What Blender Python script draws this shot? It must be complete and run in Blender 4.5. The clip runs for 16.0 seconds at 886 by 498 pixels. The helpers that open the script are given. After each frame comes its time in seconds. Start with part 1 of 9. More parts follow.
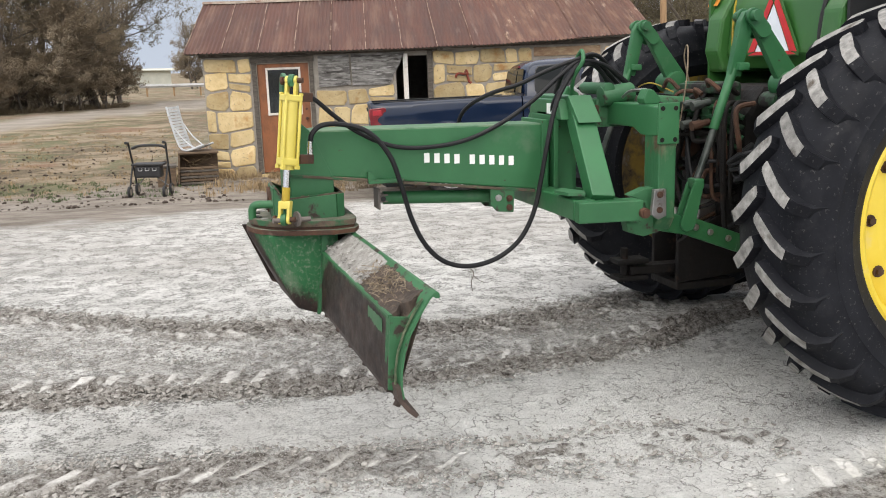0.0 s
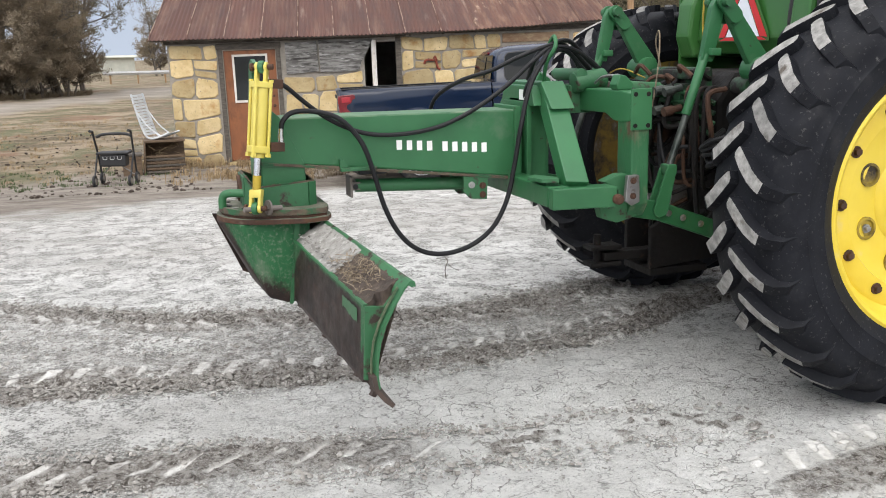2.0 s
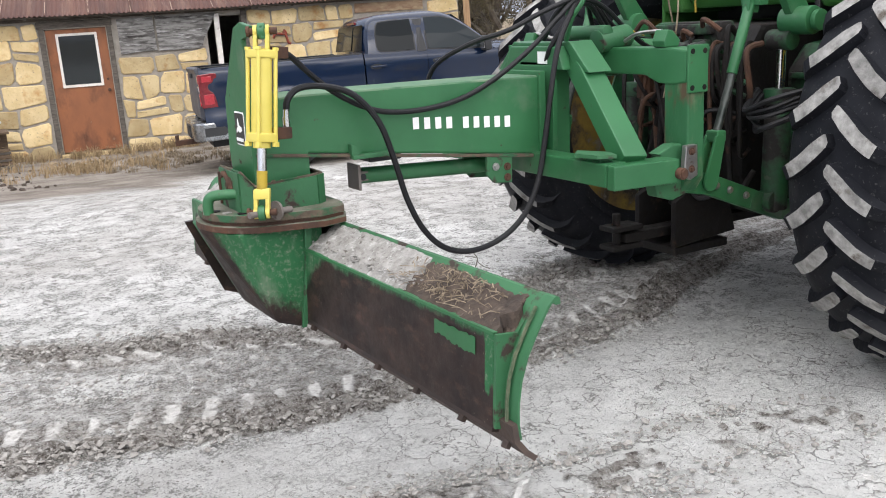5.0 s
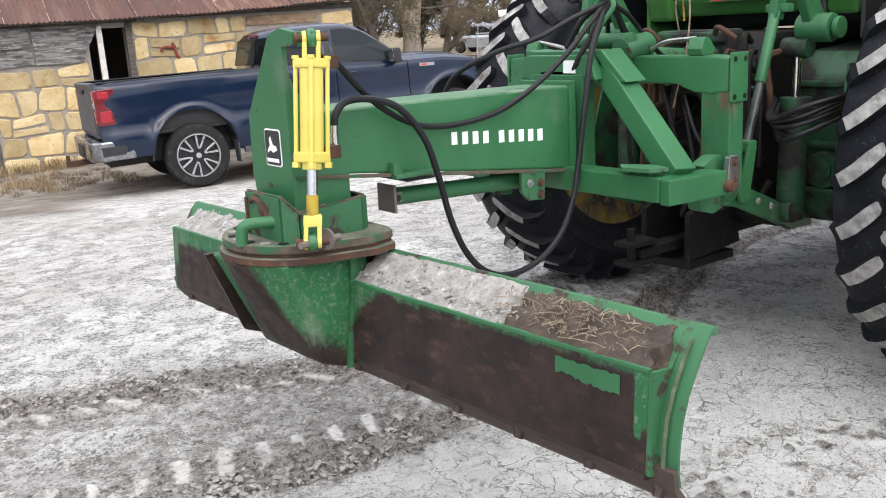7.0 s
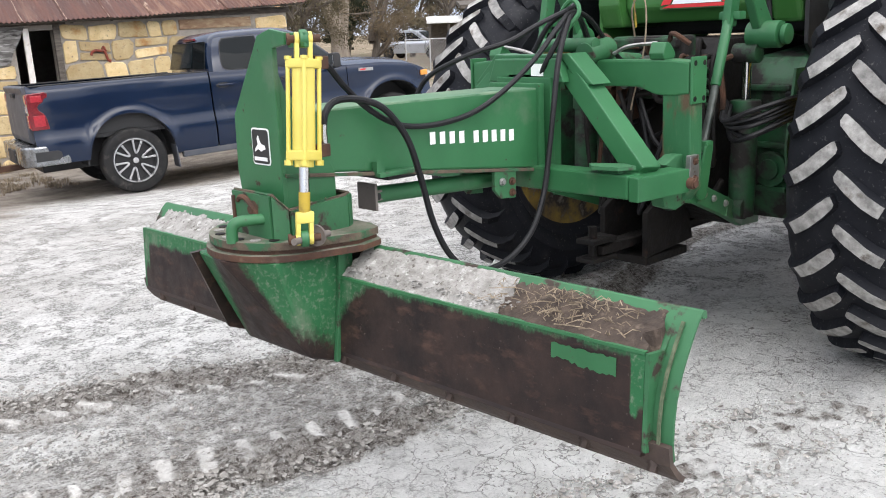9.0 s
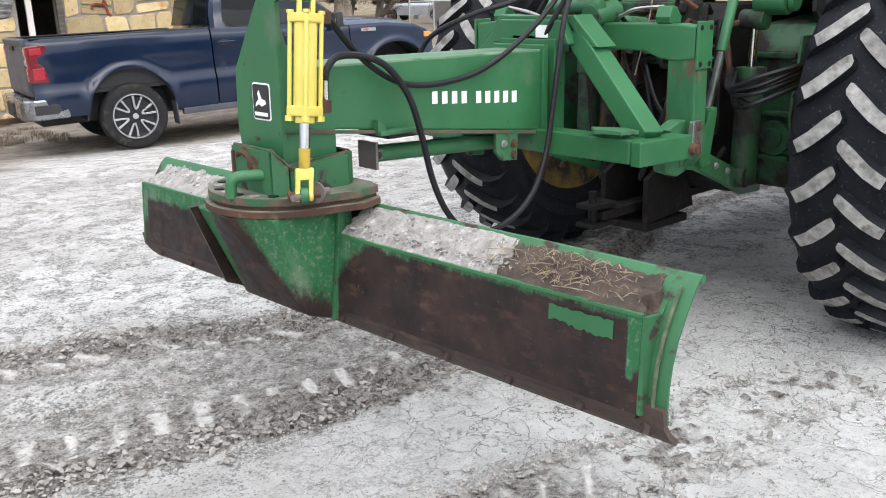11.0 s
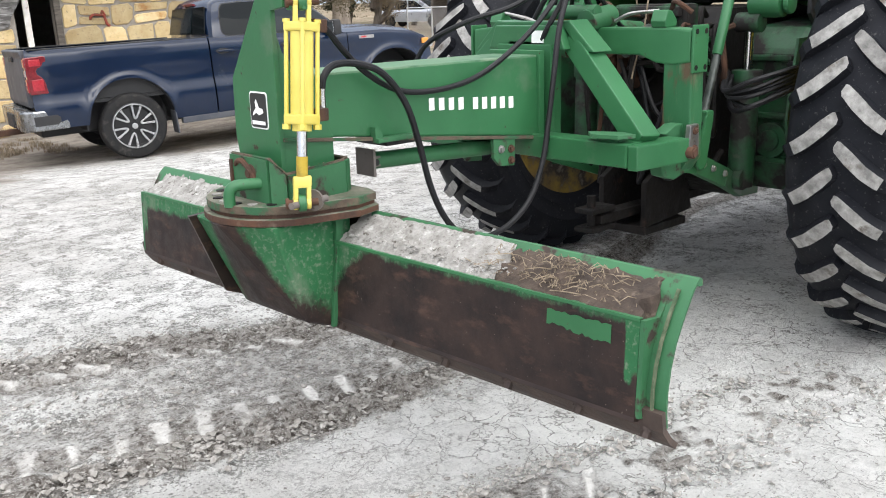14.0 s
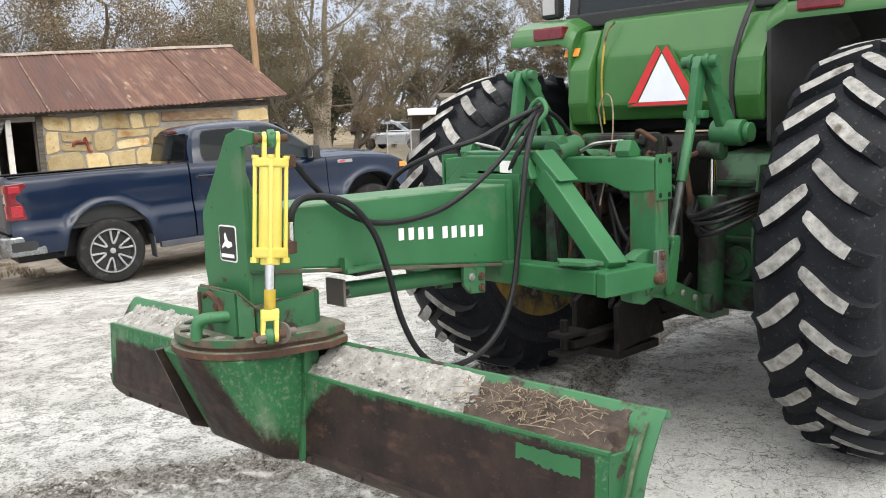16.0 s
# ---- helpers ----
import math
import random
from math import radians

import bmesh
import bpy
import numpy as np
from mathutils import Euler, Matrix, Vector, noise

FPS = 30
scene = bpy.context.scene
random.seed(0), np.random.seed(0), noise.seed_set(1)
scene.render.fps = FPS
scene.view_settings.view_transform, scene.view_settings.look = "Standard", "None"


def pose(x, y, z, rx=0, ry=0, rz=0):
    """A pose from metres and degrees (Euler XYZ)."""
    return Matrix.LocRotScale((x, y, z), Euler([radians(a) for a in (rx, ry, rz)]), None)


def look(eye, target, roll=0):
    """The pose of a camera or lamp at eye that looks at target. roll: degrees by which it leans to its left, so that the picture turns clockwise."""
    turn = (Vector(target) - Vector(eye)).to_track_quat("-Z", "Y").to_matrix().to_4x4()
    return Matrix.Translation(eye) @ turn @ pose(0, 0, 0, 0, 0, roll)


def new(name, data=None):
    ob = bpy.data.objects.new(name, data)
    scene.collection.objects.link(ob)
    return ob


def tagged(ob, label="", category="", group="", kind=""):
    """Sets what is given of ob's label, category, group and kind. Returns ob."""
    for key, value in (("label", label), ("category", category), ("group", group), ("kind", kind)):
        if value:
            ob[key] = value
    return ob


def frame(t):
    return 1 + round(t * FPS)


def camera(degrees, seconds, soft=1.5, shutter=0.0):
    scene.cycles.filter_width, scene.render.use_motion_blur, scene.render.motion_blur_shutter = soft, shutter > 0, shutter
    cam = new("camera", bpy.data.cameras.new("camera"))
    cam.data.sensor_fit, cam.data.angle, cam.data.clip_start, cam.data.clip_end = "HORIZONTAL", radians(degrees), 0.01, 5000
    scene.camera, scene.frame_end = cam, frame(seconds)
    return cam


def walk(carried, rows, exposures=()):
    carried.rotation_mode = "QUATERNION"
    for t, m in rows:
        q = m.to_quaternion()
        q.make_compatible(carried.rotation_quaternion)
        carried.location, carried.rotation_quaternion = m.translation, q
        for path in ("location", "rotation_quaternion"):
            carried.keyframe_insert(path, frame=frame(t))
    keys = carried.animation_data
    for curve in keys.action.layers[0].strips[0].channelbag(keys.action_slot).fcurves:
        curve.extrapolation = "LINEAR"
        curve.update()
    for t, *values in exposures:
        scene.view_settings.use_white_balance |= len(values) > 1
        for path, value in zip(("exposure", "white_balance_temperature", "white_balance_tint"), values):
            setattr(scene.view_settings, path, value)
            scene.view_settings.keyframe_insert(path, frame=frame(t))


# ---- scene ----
cam = camera(51.8, 16.0, soft=1.0)
PATH = [
    (0, (-0.277, -4.296, 1.56), (0.265, -2.411, 1.169), -1.1),
    (0.5, (-0.254, -4.278, 1.561), (0.274, -2.395, 1.144), -1.1),
    (1, (-0.274, -4.283, 1.556), (0.26, -2.397, 1.159), -0.8),
    (1.5, (-0.275, -4.274, 1.556), (0.279, -2.394, 1.155), -1.0),
    (2, (-0.288, -4.262, 1.558), (0.316, -2.403, 1.138), -1.2),
    (2.5, (-0.349, -4.196, 1.549), (0.339, -2.372, 1.103), -1.4),
    (3, (-0.363, -3.998, 1.537), (0.378, -2.197, 1.083), -2.3),
    (3.5, (-0.429, -3.805, 1.553), (0.348, -2.018, 1.106), -2.3),
    (4, (-0.641, -3.62, 1.544), (0.24, -1.884, 1.087), -2.2),
    (4.5, (-0.791, -3.463, 1.535), (0.142, -1.76, 1.055), -2.4),
    (5, (-0.82, -3.251, 1.52), (0.134, -1.561, 1.035), -2.8),
    (5.2, (-0.855, -3.196, 1.53), (0.118, -1.519, 1.039), -3.1),
    (7.3, (-1.255, -2.605, 1.523), (-0.019, -1.105, 1.051), -3.0),
    (7.5, (-1.301, -2.593, 1.526), (-0.039, -1.116, 1.05), -3.2),
    (8, (-1.403, -2.598, 1.521), (-0.106, -1.15, 1.05), -3.0),
    (8.5, (-1.401, -2.604, 1.528), (-0.094, -1.165, 1.054), -2.8),
    (8.7, (-1.404, -2.606, 1.525), (-0.091, -1.172, 1.059), -2.6),
    (10.8, (-1.402, -2.598, 1.506), (-0.087, -1.183, 0.988), -0.9),
    (11, (-1.402, -2.601, 1.503), (-0.097, -1.185, 0.965), -1.0),
    (11.5, (-1.402, -2.6, 1.491), (-0.119, -1.189, 0.888), -1.2),
    (12, (-1.4, -2.597, 1.485), (-0.125, -1.197, 0.843), -1.1),
    (12.5, (-1.399, -2.599, 1.484), (-0.122, -1.205, 0.831), -1.1),
    (13, (-1.399, -2.602, 1.486), (-0.118, -1.2, 0.858), -1.3),
    (13.5, (-1.403, -2.607, 1.499), (-0.109, -1.194, 0.928), -1.6),
    (14, (-1.401, -2.613, 1.506), (-0.095, -1.193, 0.98), -1.7),
    (14.5, (-1.399, -2.618, 1.52), (-0.076, -1.192, 1.054), -1.7),
    (15, (-1.393, -2.624, 1.53), (-0.05, -1.197, 1.131), -1.8),
    (15.5, (-1.39, -2.631, 1.544), (-0.027, -1.205, 1.213), -2.0),
    (16, (-1.365, -2.637, 1.546), (0.012, -1.213, 1.27), -2.1),
]
walk(cam, [(t, look(eye, target, roll)) for t, eye, target, roll in PATH], exposures=[(0, -0.46, 6600, 8), (2, -0.44, 6400, 8), (3.5, -0.42, 6350, 9), (5, -0.30, 6300, 10), (8, -0.14, 6280, 10), (12.5, -0.14, 6200, 9), (14, -0.07, 6300, 8), (15.5, 0.0, 6450, 6), (16, -0.10, 6600, 6)])

# ---- light ----
SUN_UP, SUN_ROUND = 70.0, 205.0
world = bpy.data.worlds.new("overcast_sky")
scene.world = world
world.use_nodes = True
wn, wl = world.node_tree.nodes, world.node_tree.links
wn.clear()
sky = wn.new("ShaderNodeTexSky")
sky.sky_type, sky.sun_disc = "NISHITA", False
sky.sun_elevation, sky.sun_rotation = radians(SUN_UP), radians(SUN_ROUND)
sky.air_density, sky.dust_density, sky.ozone_density = 1.0, 3.0, 1.0
grey = wn.new("ShaderNodeHueSaturation")
grey.inputs["Saturation"].default_value = 0.42
back = wn.new("ShaderNodeBackground")
back.inputs["Strength"].default_value = 0.33
wout = wn.new("ShaderNodeOutputWorld")
# hazy overcast: the low sky is as pale as the sky above it
way = wn.new("ShaderNodeTexCoord")
lift = wn.new("ShaderNodeVectorMath")
lift.operation = "ADD"
lift.inputs[1].default_value = (0.0, 0.0, 0.45)
wl.new(way.outputs["Generated"], lift.inputs[0])
wl.new(lift.outputs[0], sky.inputs["Vector"])
wl.new(sky.outputs[0], grey.inputs["Color"])
wl.new(grey.outputs[0], back.inputs["Color"])
wl.new(back.outputs[0], wout.inputs["Surface"])
sun_data = bpy.data.lights.new("sun", "SUN")
sun_data.energy, sun_data.angle, sun_data.color = 1.6, radians(50), (1.0, 0.97, 0.92)
sun = new("sun", sun_data)
sa, sb = radians(SUN_UP), radians(SUN_ROUND)
sun.matrix_world = look(Vector((math.sin(sb) * math.cos(sa), math.cos(sb) * math.cos(sa), math.sin(sa))) * 60, (0, 0, 0))


# ---- materials ----
def material(name, c1, c2, scale=6.0, rough=0.6, rough2=None, metal=0.0, bump=0.0, bump_scale=60.0, spots=None, spots2=None, stretch=(1, 1, 1), spread=(0.35, 0.65), coat=0.0, per_piece=0.0, shine=0.5):
    """A surface that varies between two colours, with up to two kinds of stain (colour, scale, low, high) and fine relief."""
    m = bpy.data.materials.new(name)
    m.use_nodes = True
    n, l = m.node_tree.nodes, m.node_tree.links
    b = n["Principled BSDF"]
    co = n.new("ShaderNodeTexCoord")
    mp = n.new("ShaderNodeMapping")
    mp.inputs["Scale"].default_value = stretch
    l.new(co.outputs["Object"], mp.inputs["Vector"])
    where = mp.outputs["Vector"]
    if per_piece:
        info = n.new("ShaderNodeObjectInfo")
        off = n.new("ShaderNodeVectorMath")
        off.operation = "MULTIPLY_ADD"
        l.new(info.outputs["Random"], off.inputs[0])
        off.inputs[1].default_value = (37.0, 53.0, 71.0)
        l.new(where, off.inputs[2])
        where = off.outputs[0]

    def noise_mask(sc, lo, hi, detail=6.0):
        t = n.new("ShaderNodeTexNoise")
        t.inputs["Scale"].default_value, t.inputs["Detail"].default_value, t.inputs["Roughness"].default_value = sc, detail, 0.62
        l.new(where, t.inputs["Vector"])
        r = n.new("ShaderNodeMapRange")
        r.inputs["From Min"].default_value, r.inputs["From Max"].default_value = lo, hi
        l.new(t.outputs["Fac"], r.inputs["Value"])
        return r.outputs["Result"]

    def mix(fac, a, c):
        x = n.new("ShaderNodeMix")
        x.data_type = "RGBA"
        l.new(fac, x.inputs["Factor"])
        if isinstance(a, tuple):
            x.inputs["A"].default_value = (*a, 1)
        else:
            l.new(a, x.inputs["A"])
        x.inputs["B"].default_value = (*c, 1)
        return x.outputs["Result"]

    base = noise_mask(scale, *spread)
    colour = mix(base, c1, c2)
    ro = n.new("ShaderNodeMapRange")
    ro.inputs["To Min"].default_value, ro.inputs["To Max"].default_value = rough, rough2 if rough2 is not None else min(1.0, rough + 0.12)
    l.new(base, ro.inputs["Value"])
    rough_out = ro.outputs["Result"]
    for some in (spots, spots2):
        if some:
            k = noise_mask(some[1], some[2], some[3], 9.0)
            colour = mix(k, colour, some[0])
            mx = n.new("ShaderNodeMath")
            mx.operation = "MAXIMUM"
            mm = n.new("ShaderNodeMath")
            mm.operation = "MULTIPLY"
            l.new(k, mm.inputs[0])
            mm.inputs[1].default_value = 0.85
            l.new(rough_out, mx.inputs[0])
            l.new(mm.outputs[0], mx.inputs[1])
            rough_out = mx.outputs[0]
    if per_piece:
        hs = n.new("ShaderNodeHueSaturation")
        mr = n.new("ShaderNodeMapRange")
        mr.inputs["To Min"].default_value, mr.inputs["To Max"].default_value = 1 - per_piece, 1 + per_piece
        l.new(info.outputs["Random"], mr.inputs["Value"])
        l.new(mr.outputs["Result"], hs.inputs["Value"])
        l.new(colour, hs.inputs["Color"])
        colour = hs.outputs["Color"]
    l.new(colour, b.inputs["Base Color"])
    l.new(rough_out, b.inputs["Roughness"])
    b.inputs["Metallic"].default_value = metal
    b.inputs["Specular IOR Level"].default_value = shine
    b.inputs["Coat Weight"].default_value = coat
    b.inputs["Coat Roughness"].default_value = 0.08
    if bump:
        t = n.new("ShaderNodeTexNoise")
        t.inputs["Scale"].default_value, t.inputs["Detail"].default_value = bump_scale, 5.0
        l.new(where, t.inputs["Vector"])
        bp = n.new("ShaderNodeBump")
        bp.inputs["Strength"].default_value, bp.inputs["Distance"].default_value = bump, 0.01
        l.new(t.outputs["Fac"], bp.inputs["Height"])
        l.new(bp.outputs["Normal"], b.inputs["Normal"])
    return m


GREEN = material("green_paint", (0.020, 0.103, 0.037), (0.030, 0.138, 0.051), 3.0, 0.38, 0.56, bump=0.05, bump_scale=40, spots=((0.12, 0.165, 0.11), 4.0, 0.58, 0.86), spots2=((0.050, 0.034, 0.022), 24.0, 0.66, 0.71))
GREEN_WORN = material("worn_green_paint", (0.020, 0.095, 0.036), (0.032, 0.130, 0.052), 4.0, 0.5, 0.7, bump=0.12, bump_scale=45, spots=((0.16, 0.185, 0.135), 7.0, 0.60, 0.85), spots2=((0.036, 0.024, 0.018), 14.0, 0.56, 0.64))
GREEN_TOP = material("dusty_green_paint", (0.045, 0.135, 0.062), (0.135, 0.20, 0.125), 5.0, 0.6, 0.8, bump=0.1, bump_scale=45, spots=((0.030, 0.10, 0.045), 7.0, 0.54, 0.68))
EDGE_WEAR = material("rusty_worn_edge", (0.055, 0.038, 0.026), (0.11, 0.085, 0.058), 16.0, 0.8, 0.9, bump=0.3, spots=((0.022, 0.085, 0.036), 11.0, 0.50, 0.60))
GREEN_RUSTY = material("rust_streaked_green_paint", (0.018, 0.098, 0.036), (0.028, 0.130, 0.050), 4.0, 0.5, 0.7, bump=0.15, bump_scale=60, spots=((0.20, 0.185, 0.12), 5.0, 0.52, 0.68), spots2=((0.085, 0.058, 0.032), 6.0, 0.54, 0.62), stretch=(1.6, 1.6, 0.55))
# Grimy green, with the shade behind the hitch painted in darker.
GREEN_SHADED = material("shaded_grimy_green_paint", (0.010, 0.062, 0.022), (0.016, 0.092, 0.033), 6.0, 0.5, 0.8, bump=0.15, bump_scale=40, spots=((0.012, 0.010, 0.009), 6.0, 0.42, 0.58), spots2=((0.10, 0.09, 0.075), 14.0, 0.62, 0.8))
GREEN_BODY = material("glossy_green_paint", (0.026, 0.105, 0.020), (0.036, 0.132, 0.027), 1.5, 0.30, 0.46, bump=0.03, bump_scale=20, spots=((0.085, 0.14, 0.065), 3.0, 0.60, 0.9), coat=0.15)
YELLOW = material("yellow_paint", (0.56, 0.46, 0.075), (0.64, 0.54, 0.12), 5.0, 0.35, 0.5, bump=0.04, bump_scale=40, spots=((0.28, 0.20, 0.05), 14.0, 0.66, 0.74))
YELLOW_OLD = material("grimy_yellow_paint", (0.26, 0.18, 0.018), (0.42, 0.30, 0.026), 5.0, 0.5, 0.7, bump=0.1, spots=((0.035, 0.027, 0.02), 7.0, 0.46, 0.62))
# Muddy yellow, darkened further for the shade inside the far wheel.
YELLOW_SHADED_MUD = material("shaded_muddy_yellow_paint", (0.13, 0.080, 0.016), (0.25, 0.165, 0.022), 5.0, 0.6, 0.8, bump=0.2, spots=((0.030, 0.022, 0.017), 6.0, 0.44, 0.58), spots2=((0.16, 0.14, 0.115), 12.0, 0.58, 0.7))
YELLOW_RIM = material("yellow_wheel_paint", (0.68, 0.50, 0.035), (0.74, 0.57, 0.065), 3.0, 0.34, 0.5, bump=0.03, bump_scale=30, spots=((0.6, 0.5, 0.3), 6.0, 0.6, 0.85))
RUST = material("rusty_steel", (0.045, 0.024, 0.016), (0.10, 0.048, 0.028), 12.0, 0.75, 0.9, metal=0.2, bump=0.25, bump_scale=90, spots=((0.19, 0.15, 0.12), 8.0, 0.58, 0.8))
WORN_BROWN = material("worn_brown_steel", (0.018, 0.012, 0.011), (0.042, 0.026, 0.021), 5.0, 0.40, 0.6, metal=0.25, bump=0.10, bump_scale=50, spots=((0.085, 0.046, 0.032), 13.0, 0.56, 0.72), spots2=((0.15, 0.12, 0.10), 40.0, 0.69, 0.76), stretch=(1, 0.6, 1.5))
EDGE_STEEL = material("scoured_brown_steel", (0.038, 0.026, 0.022), (0.085, 0.060, 0.048), 9.0, 0.6, 0.8, metal=0.2, bump=0.25, bump_scale=70, spots=((0.15, 0.105, 0.08), 7.0, 0.60, 0.80))
STEEL = material("bare_steel", (0.32, 0.31, 0.30), (0.44, 0.43, 0.42), 20.0, 0.3, 0.5, metal=0.9, bump=0.05, spots=((0.14, 0.08, 0.05), 18.0, 0.62, 0.72))
BUMPER = material("dull_chrome_bumper", (0.26, 0.27, 0.28), (0.34, 0.35, 0.36), 8.0, 0.2, 0.32, metal=0.9, spots=((0.16, 0.15, 0.135), 7.0, 0.55, 0.75))
CHROME = material("chromed_steel", (0.60, 0.60, 0.60), (0.66, 0.66, 0.66), 8.0, 0.12, 0.22, metal=1.0)
RUBBER = material("black_tyre_rubber", (0.008, 0.0085, 0.011), (0.016, 0.017, 0.021), 5.0, 0.48, 0.66, bump=0.08, bump_scale=70, spots=((0.034, 0.034, 0.036), 6.0, 0.56, 0.84), spots2=((0.085, 0.083, 0.080), 60.0, 0.60, 0.74), shine=0.12)
LUG_DUST = material("dusty_lug_rubber", (0.15, 0.146, 0.138), (0.34, 0.33, 0.312), 22.0, 0.85, 0.95, bump=0.3, bump_scale=70, spots=((0.07, 0.055, 0.042), 9.0, 0.56, 0.68), per_piece=0.25)
HOSE = material("black_hydraulic_hose", (0.007, 0.007, 0.008), (0.013, 0.013, 0.0145), 9.0, 0.40, 0.58, bump=0.15, bump_scale=200, spots=((0.045, 0.043, 0.041), 12.0, 0.62, 0.9), shine=0.28)
BLACK = material("black_plastic", (0.012, 0.012, 0.013), (0.022, 0.022, 0.023), 10.0, 0.5, 0.7, bump=0.05)
# Oily grime, taken near black to paint in the shade below the tractor.
SHADED_GRIME = material("shaded_oily_grime", (0.004, 0.0035, 0.0035), (0.011, 0.009, 0.008), 9.0, 0.55, 0.85, bump=0.4, bump_scale=40, spots=((0.035, 0.02, 0.014), 14.0, 0.60, 0.70), shine=0.25)
STOP_STEEL = material("grey_brown_steel", (0.12, 0.10, 0.088), (0.20, 0.175, 0.158), 9.0, 0.5, 0.7, metal=0.3, bump=0.1, spots=((0.05, 0.032, 0.025), 14.0, 0.58, 0.7))
SCREW_STEEL = material("oily_threaded_steel", (0.045, 0.055, 0.050), (0.11, 0.12, 0.11), 14.0, 0.4, 0.6, metal=0.7, bump=0.1)
ORANGE = material("orange_label", (0.62, 0.22, 0.03), (0.70, 0.30, 0.05), 30.0, 0.5)
WHITE = material("white_decal", (0.78, 0.78, 0.76), (0.84, 0.84, 0.82), 12.0, 0.5)
BLACK_DECAL = material("black_decal", (0.014, 0.014, 0.014), (0.02, 0.02, 0.02), 9.0, 0.4)
RED_REFLECT = material("red_reflective_band", (0.50, 0.02, 0.025), (0.58, 0.03, 0.035), 20.0, 0.4, bump=0.05)
WHITE_REFLECT = material("white_sign_face", (0.72, 0.76, 0.82), (0.78, 0.81, 0.86), 9.0, 0.35)
RED_LENS = material("red_lamp_lens", (0.10, 0.004, 0.009), (0.16, 0.008, 0.013), 30.0, 0.12, coat=0.5)
RED_GLOW = material("bright_red_lens", (0.26, 0.012, 0.022), (0.36, 0.020, 0.030), 40.0, 0.15, coat=0.4)
RED_IRON = material("red_painted_iron", (0.20, 0.035, 0.02), (0.28, 0.055, 0.03), 14.0, 0.7, bump=0.1, spots=((0.09, 0.045, 0.03), 14.0, 0.50, 0.62))
TRUCK_BLUE = material("dark_blue_car_paint", (0.0045, 0.0110, 0.0300), (0.0062, 0.0140, 0.0360), 1.2, 0.12, 0.22, coat=0.35, spots=((0.017, 0.023, 0.036), 3.0, 0.58, 0.95), shine=0.30)
TRUCK_GREY = material("dusty_lower_paint", (0.045, 0.05, 0.065), (0.075, 0.078, 0.085), 4.0, 0.45, 0.6, spots=((0.17, 0.155, 0.14), 5.0, 0.55, 0.8))
TRUCK_TYRE = material("dusty_car_tyre", (0.010, 0.010, 0.011), (0.022, 0.021, 0.020), 8.0, 0.65, 0.85, bump=0.1, spots=((0.075, 0.069, 0.060), 9.0, 0.56, 0.80), shine=0.25)
ALLOY = material("machined_alloy", (0.50, 0.50, 0.51), (0.58, 0.58, 0.59), 9.0, 0.25, 0.4, metal=0.9)
SILVER_CAR = material("silver_car_paint", (0.42, 0.45, 0.50), (0.50, 0.53, 0.58), 2.0, 0.25, 0.35, metal=0.5, coat=0.5)
STONE = material("yellow_limestone_block", (0.47, 0.345, 0.165), (0.62, 0.495, 0.28), 3.2, 0.85, 0.95, bump=0.6, bump_scale=26, spots=((0.40, 0.215, 0.075), 3.0, 0.57, 0.70), spots2=((0.26, 0.20, 0.125), 26.0, 0.60, 0.68), per_piece=0.32)
MORTAR = material("grey_mortar", (0.25, 0.225, 0.195), (0.34, 0.31, 0.265), 9.0, 0.92, 1.0, bump=0.5, bump_scale=45, spots=((0.16, 0.135, 0.11), 5.0, 0.6, 0.75))
LAP = material("pale_sheet_lap", (0.26, 0.17, 0.12), (0.40, 0.32, 0.26), 3.0, 0.8, spots=((0.12, 0.06, 0.045), 3.0, 0.48, 0.56))
TIN = material("rusty_corrugated_iron", (0.066, 0.028, 0.021), (0.108, 0.048, 0.035), 1.6, 0.7, 0.85, metal=0.15, bump=0.1, bump_scale=60, spots=((0.15, 0.082, 0.058), 0.9, 0.52, 0.70), spots2=((0.27, 0.20, 0.16), 1.2, 0.62, 0.78), stretch=(3.2, 0.4, 0.4), per_piece=0.14)
TIN_STAINED = material("stained_corrugated_iron", (0.082, 0.037, 0.027), (0.128, 0.062, 0.044), 1.6, 0.75, 0.9, metal=0.1, bump=0.1, bump_scale=60, spots=((0.17, 0.095, 0.064), 2.2, 0.50, 0.64), spots2=((0.36, 0.265, 0.195), 1.5, 0.60, 0.68), stretch=(3.4, 0.7, 0.7), per_piece=0.14)
OLD_WOOD = material("weathered_grey_wood", (0.055, 0.046, 0.038), (0.135, 0.118, 0.098), 7.0, 0.9, 1.0, bump=0.5, bump_scale=35, spots=((0.05, 0.042, 0.035), 6.0, 0.58, 0.72), stretch=(1, 1, 5), per_piece=0.2)
PLY = material("weathered_plywood", (0.095, 0.090, 0.083), (0.25, 0.242, 0.228), 6.0, 0.85, 0.95, bump=0.4, bump_scale=30, spots=((0.032, 0.028, 0.025), 3.5, 0.56, 0.66), spots2=((0.38, 0.37, 0.355), 8.0, 0.56, 0.68), stretch=(0.6, 1, 3.4), spread=(0.42, 0.58))
BROWN_DOOR = material("rust_brown_door_paint", (0.21, 0.075, 0.028), (0.28, 0.105, 0.042), 3.0, 0.55, 0.75, bump=0.1, spots=((0.11, 0.042, 0.02), 4.0, 0.5, 0.7), spots2=((0.4, 0.27, 0.18), 8.0, 0.66, 0.78), stretch=(1, 1, 0.5))
PATCH = material("faded_red_board", (0.20, 0.115, 0.066), (0.33, 0.235, 0.15), 4.0, 0.85, bump=0.3, spots=((0.40, 0.31, 0.19), 5.0, 0.52, 0.66), stretch=(1, 1, 2.5))
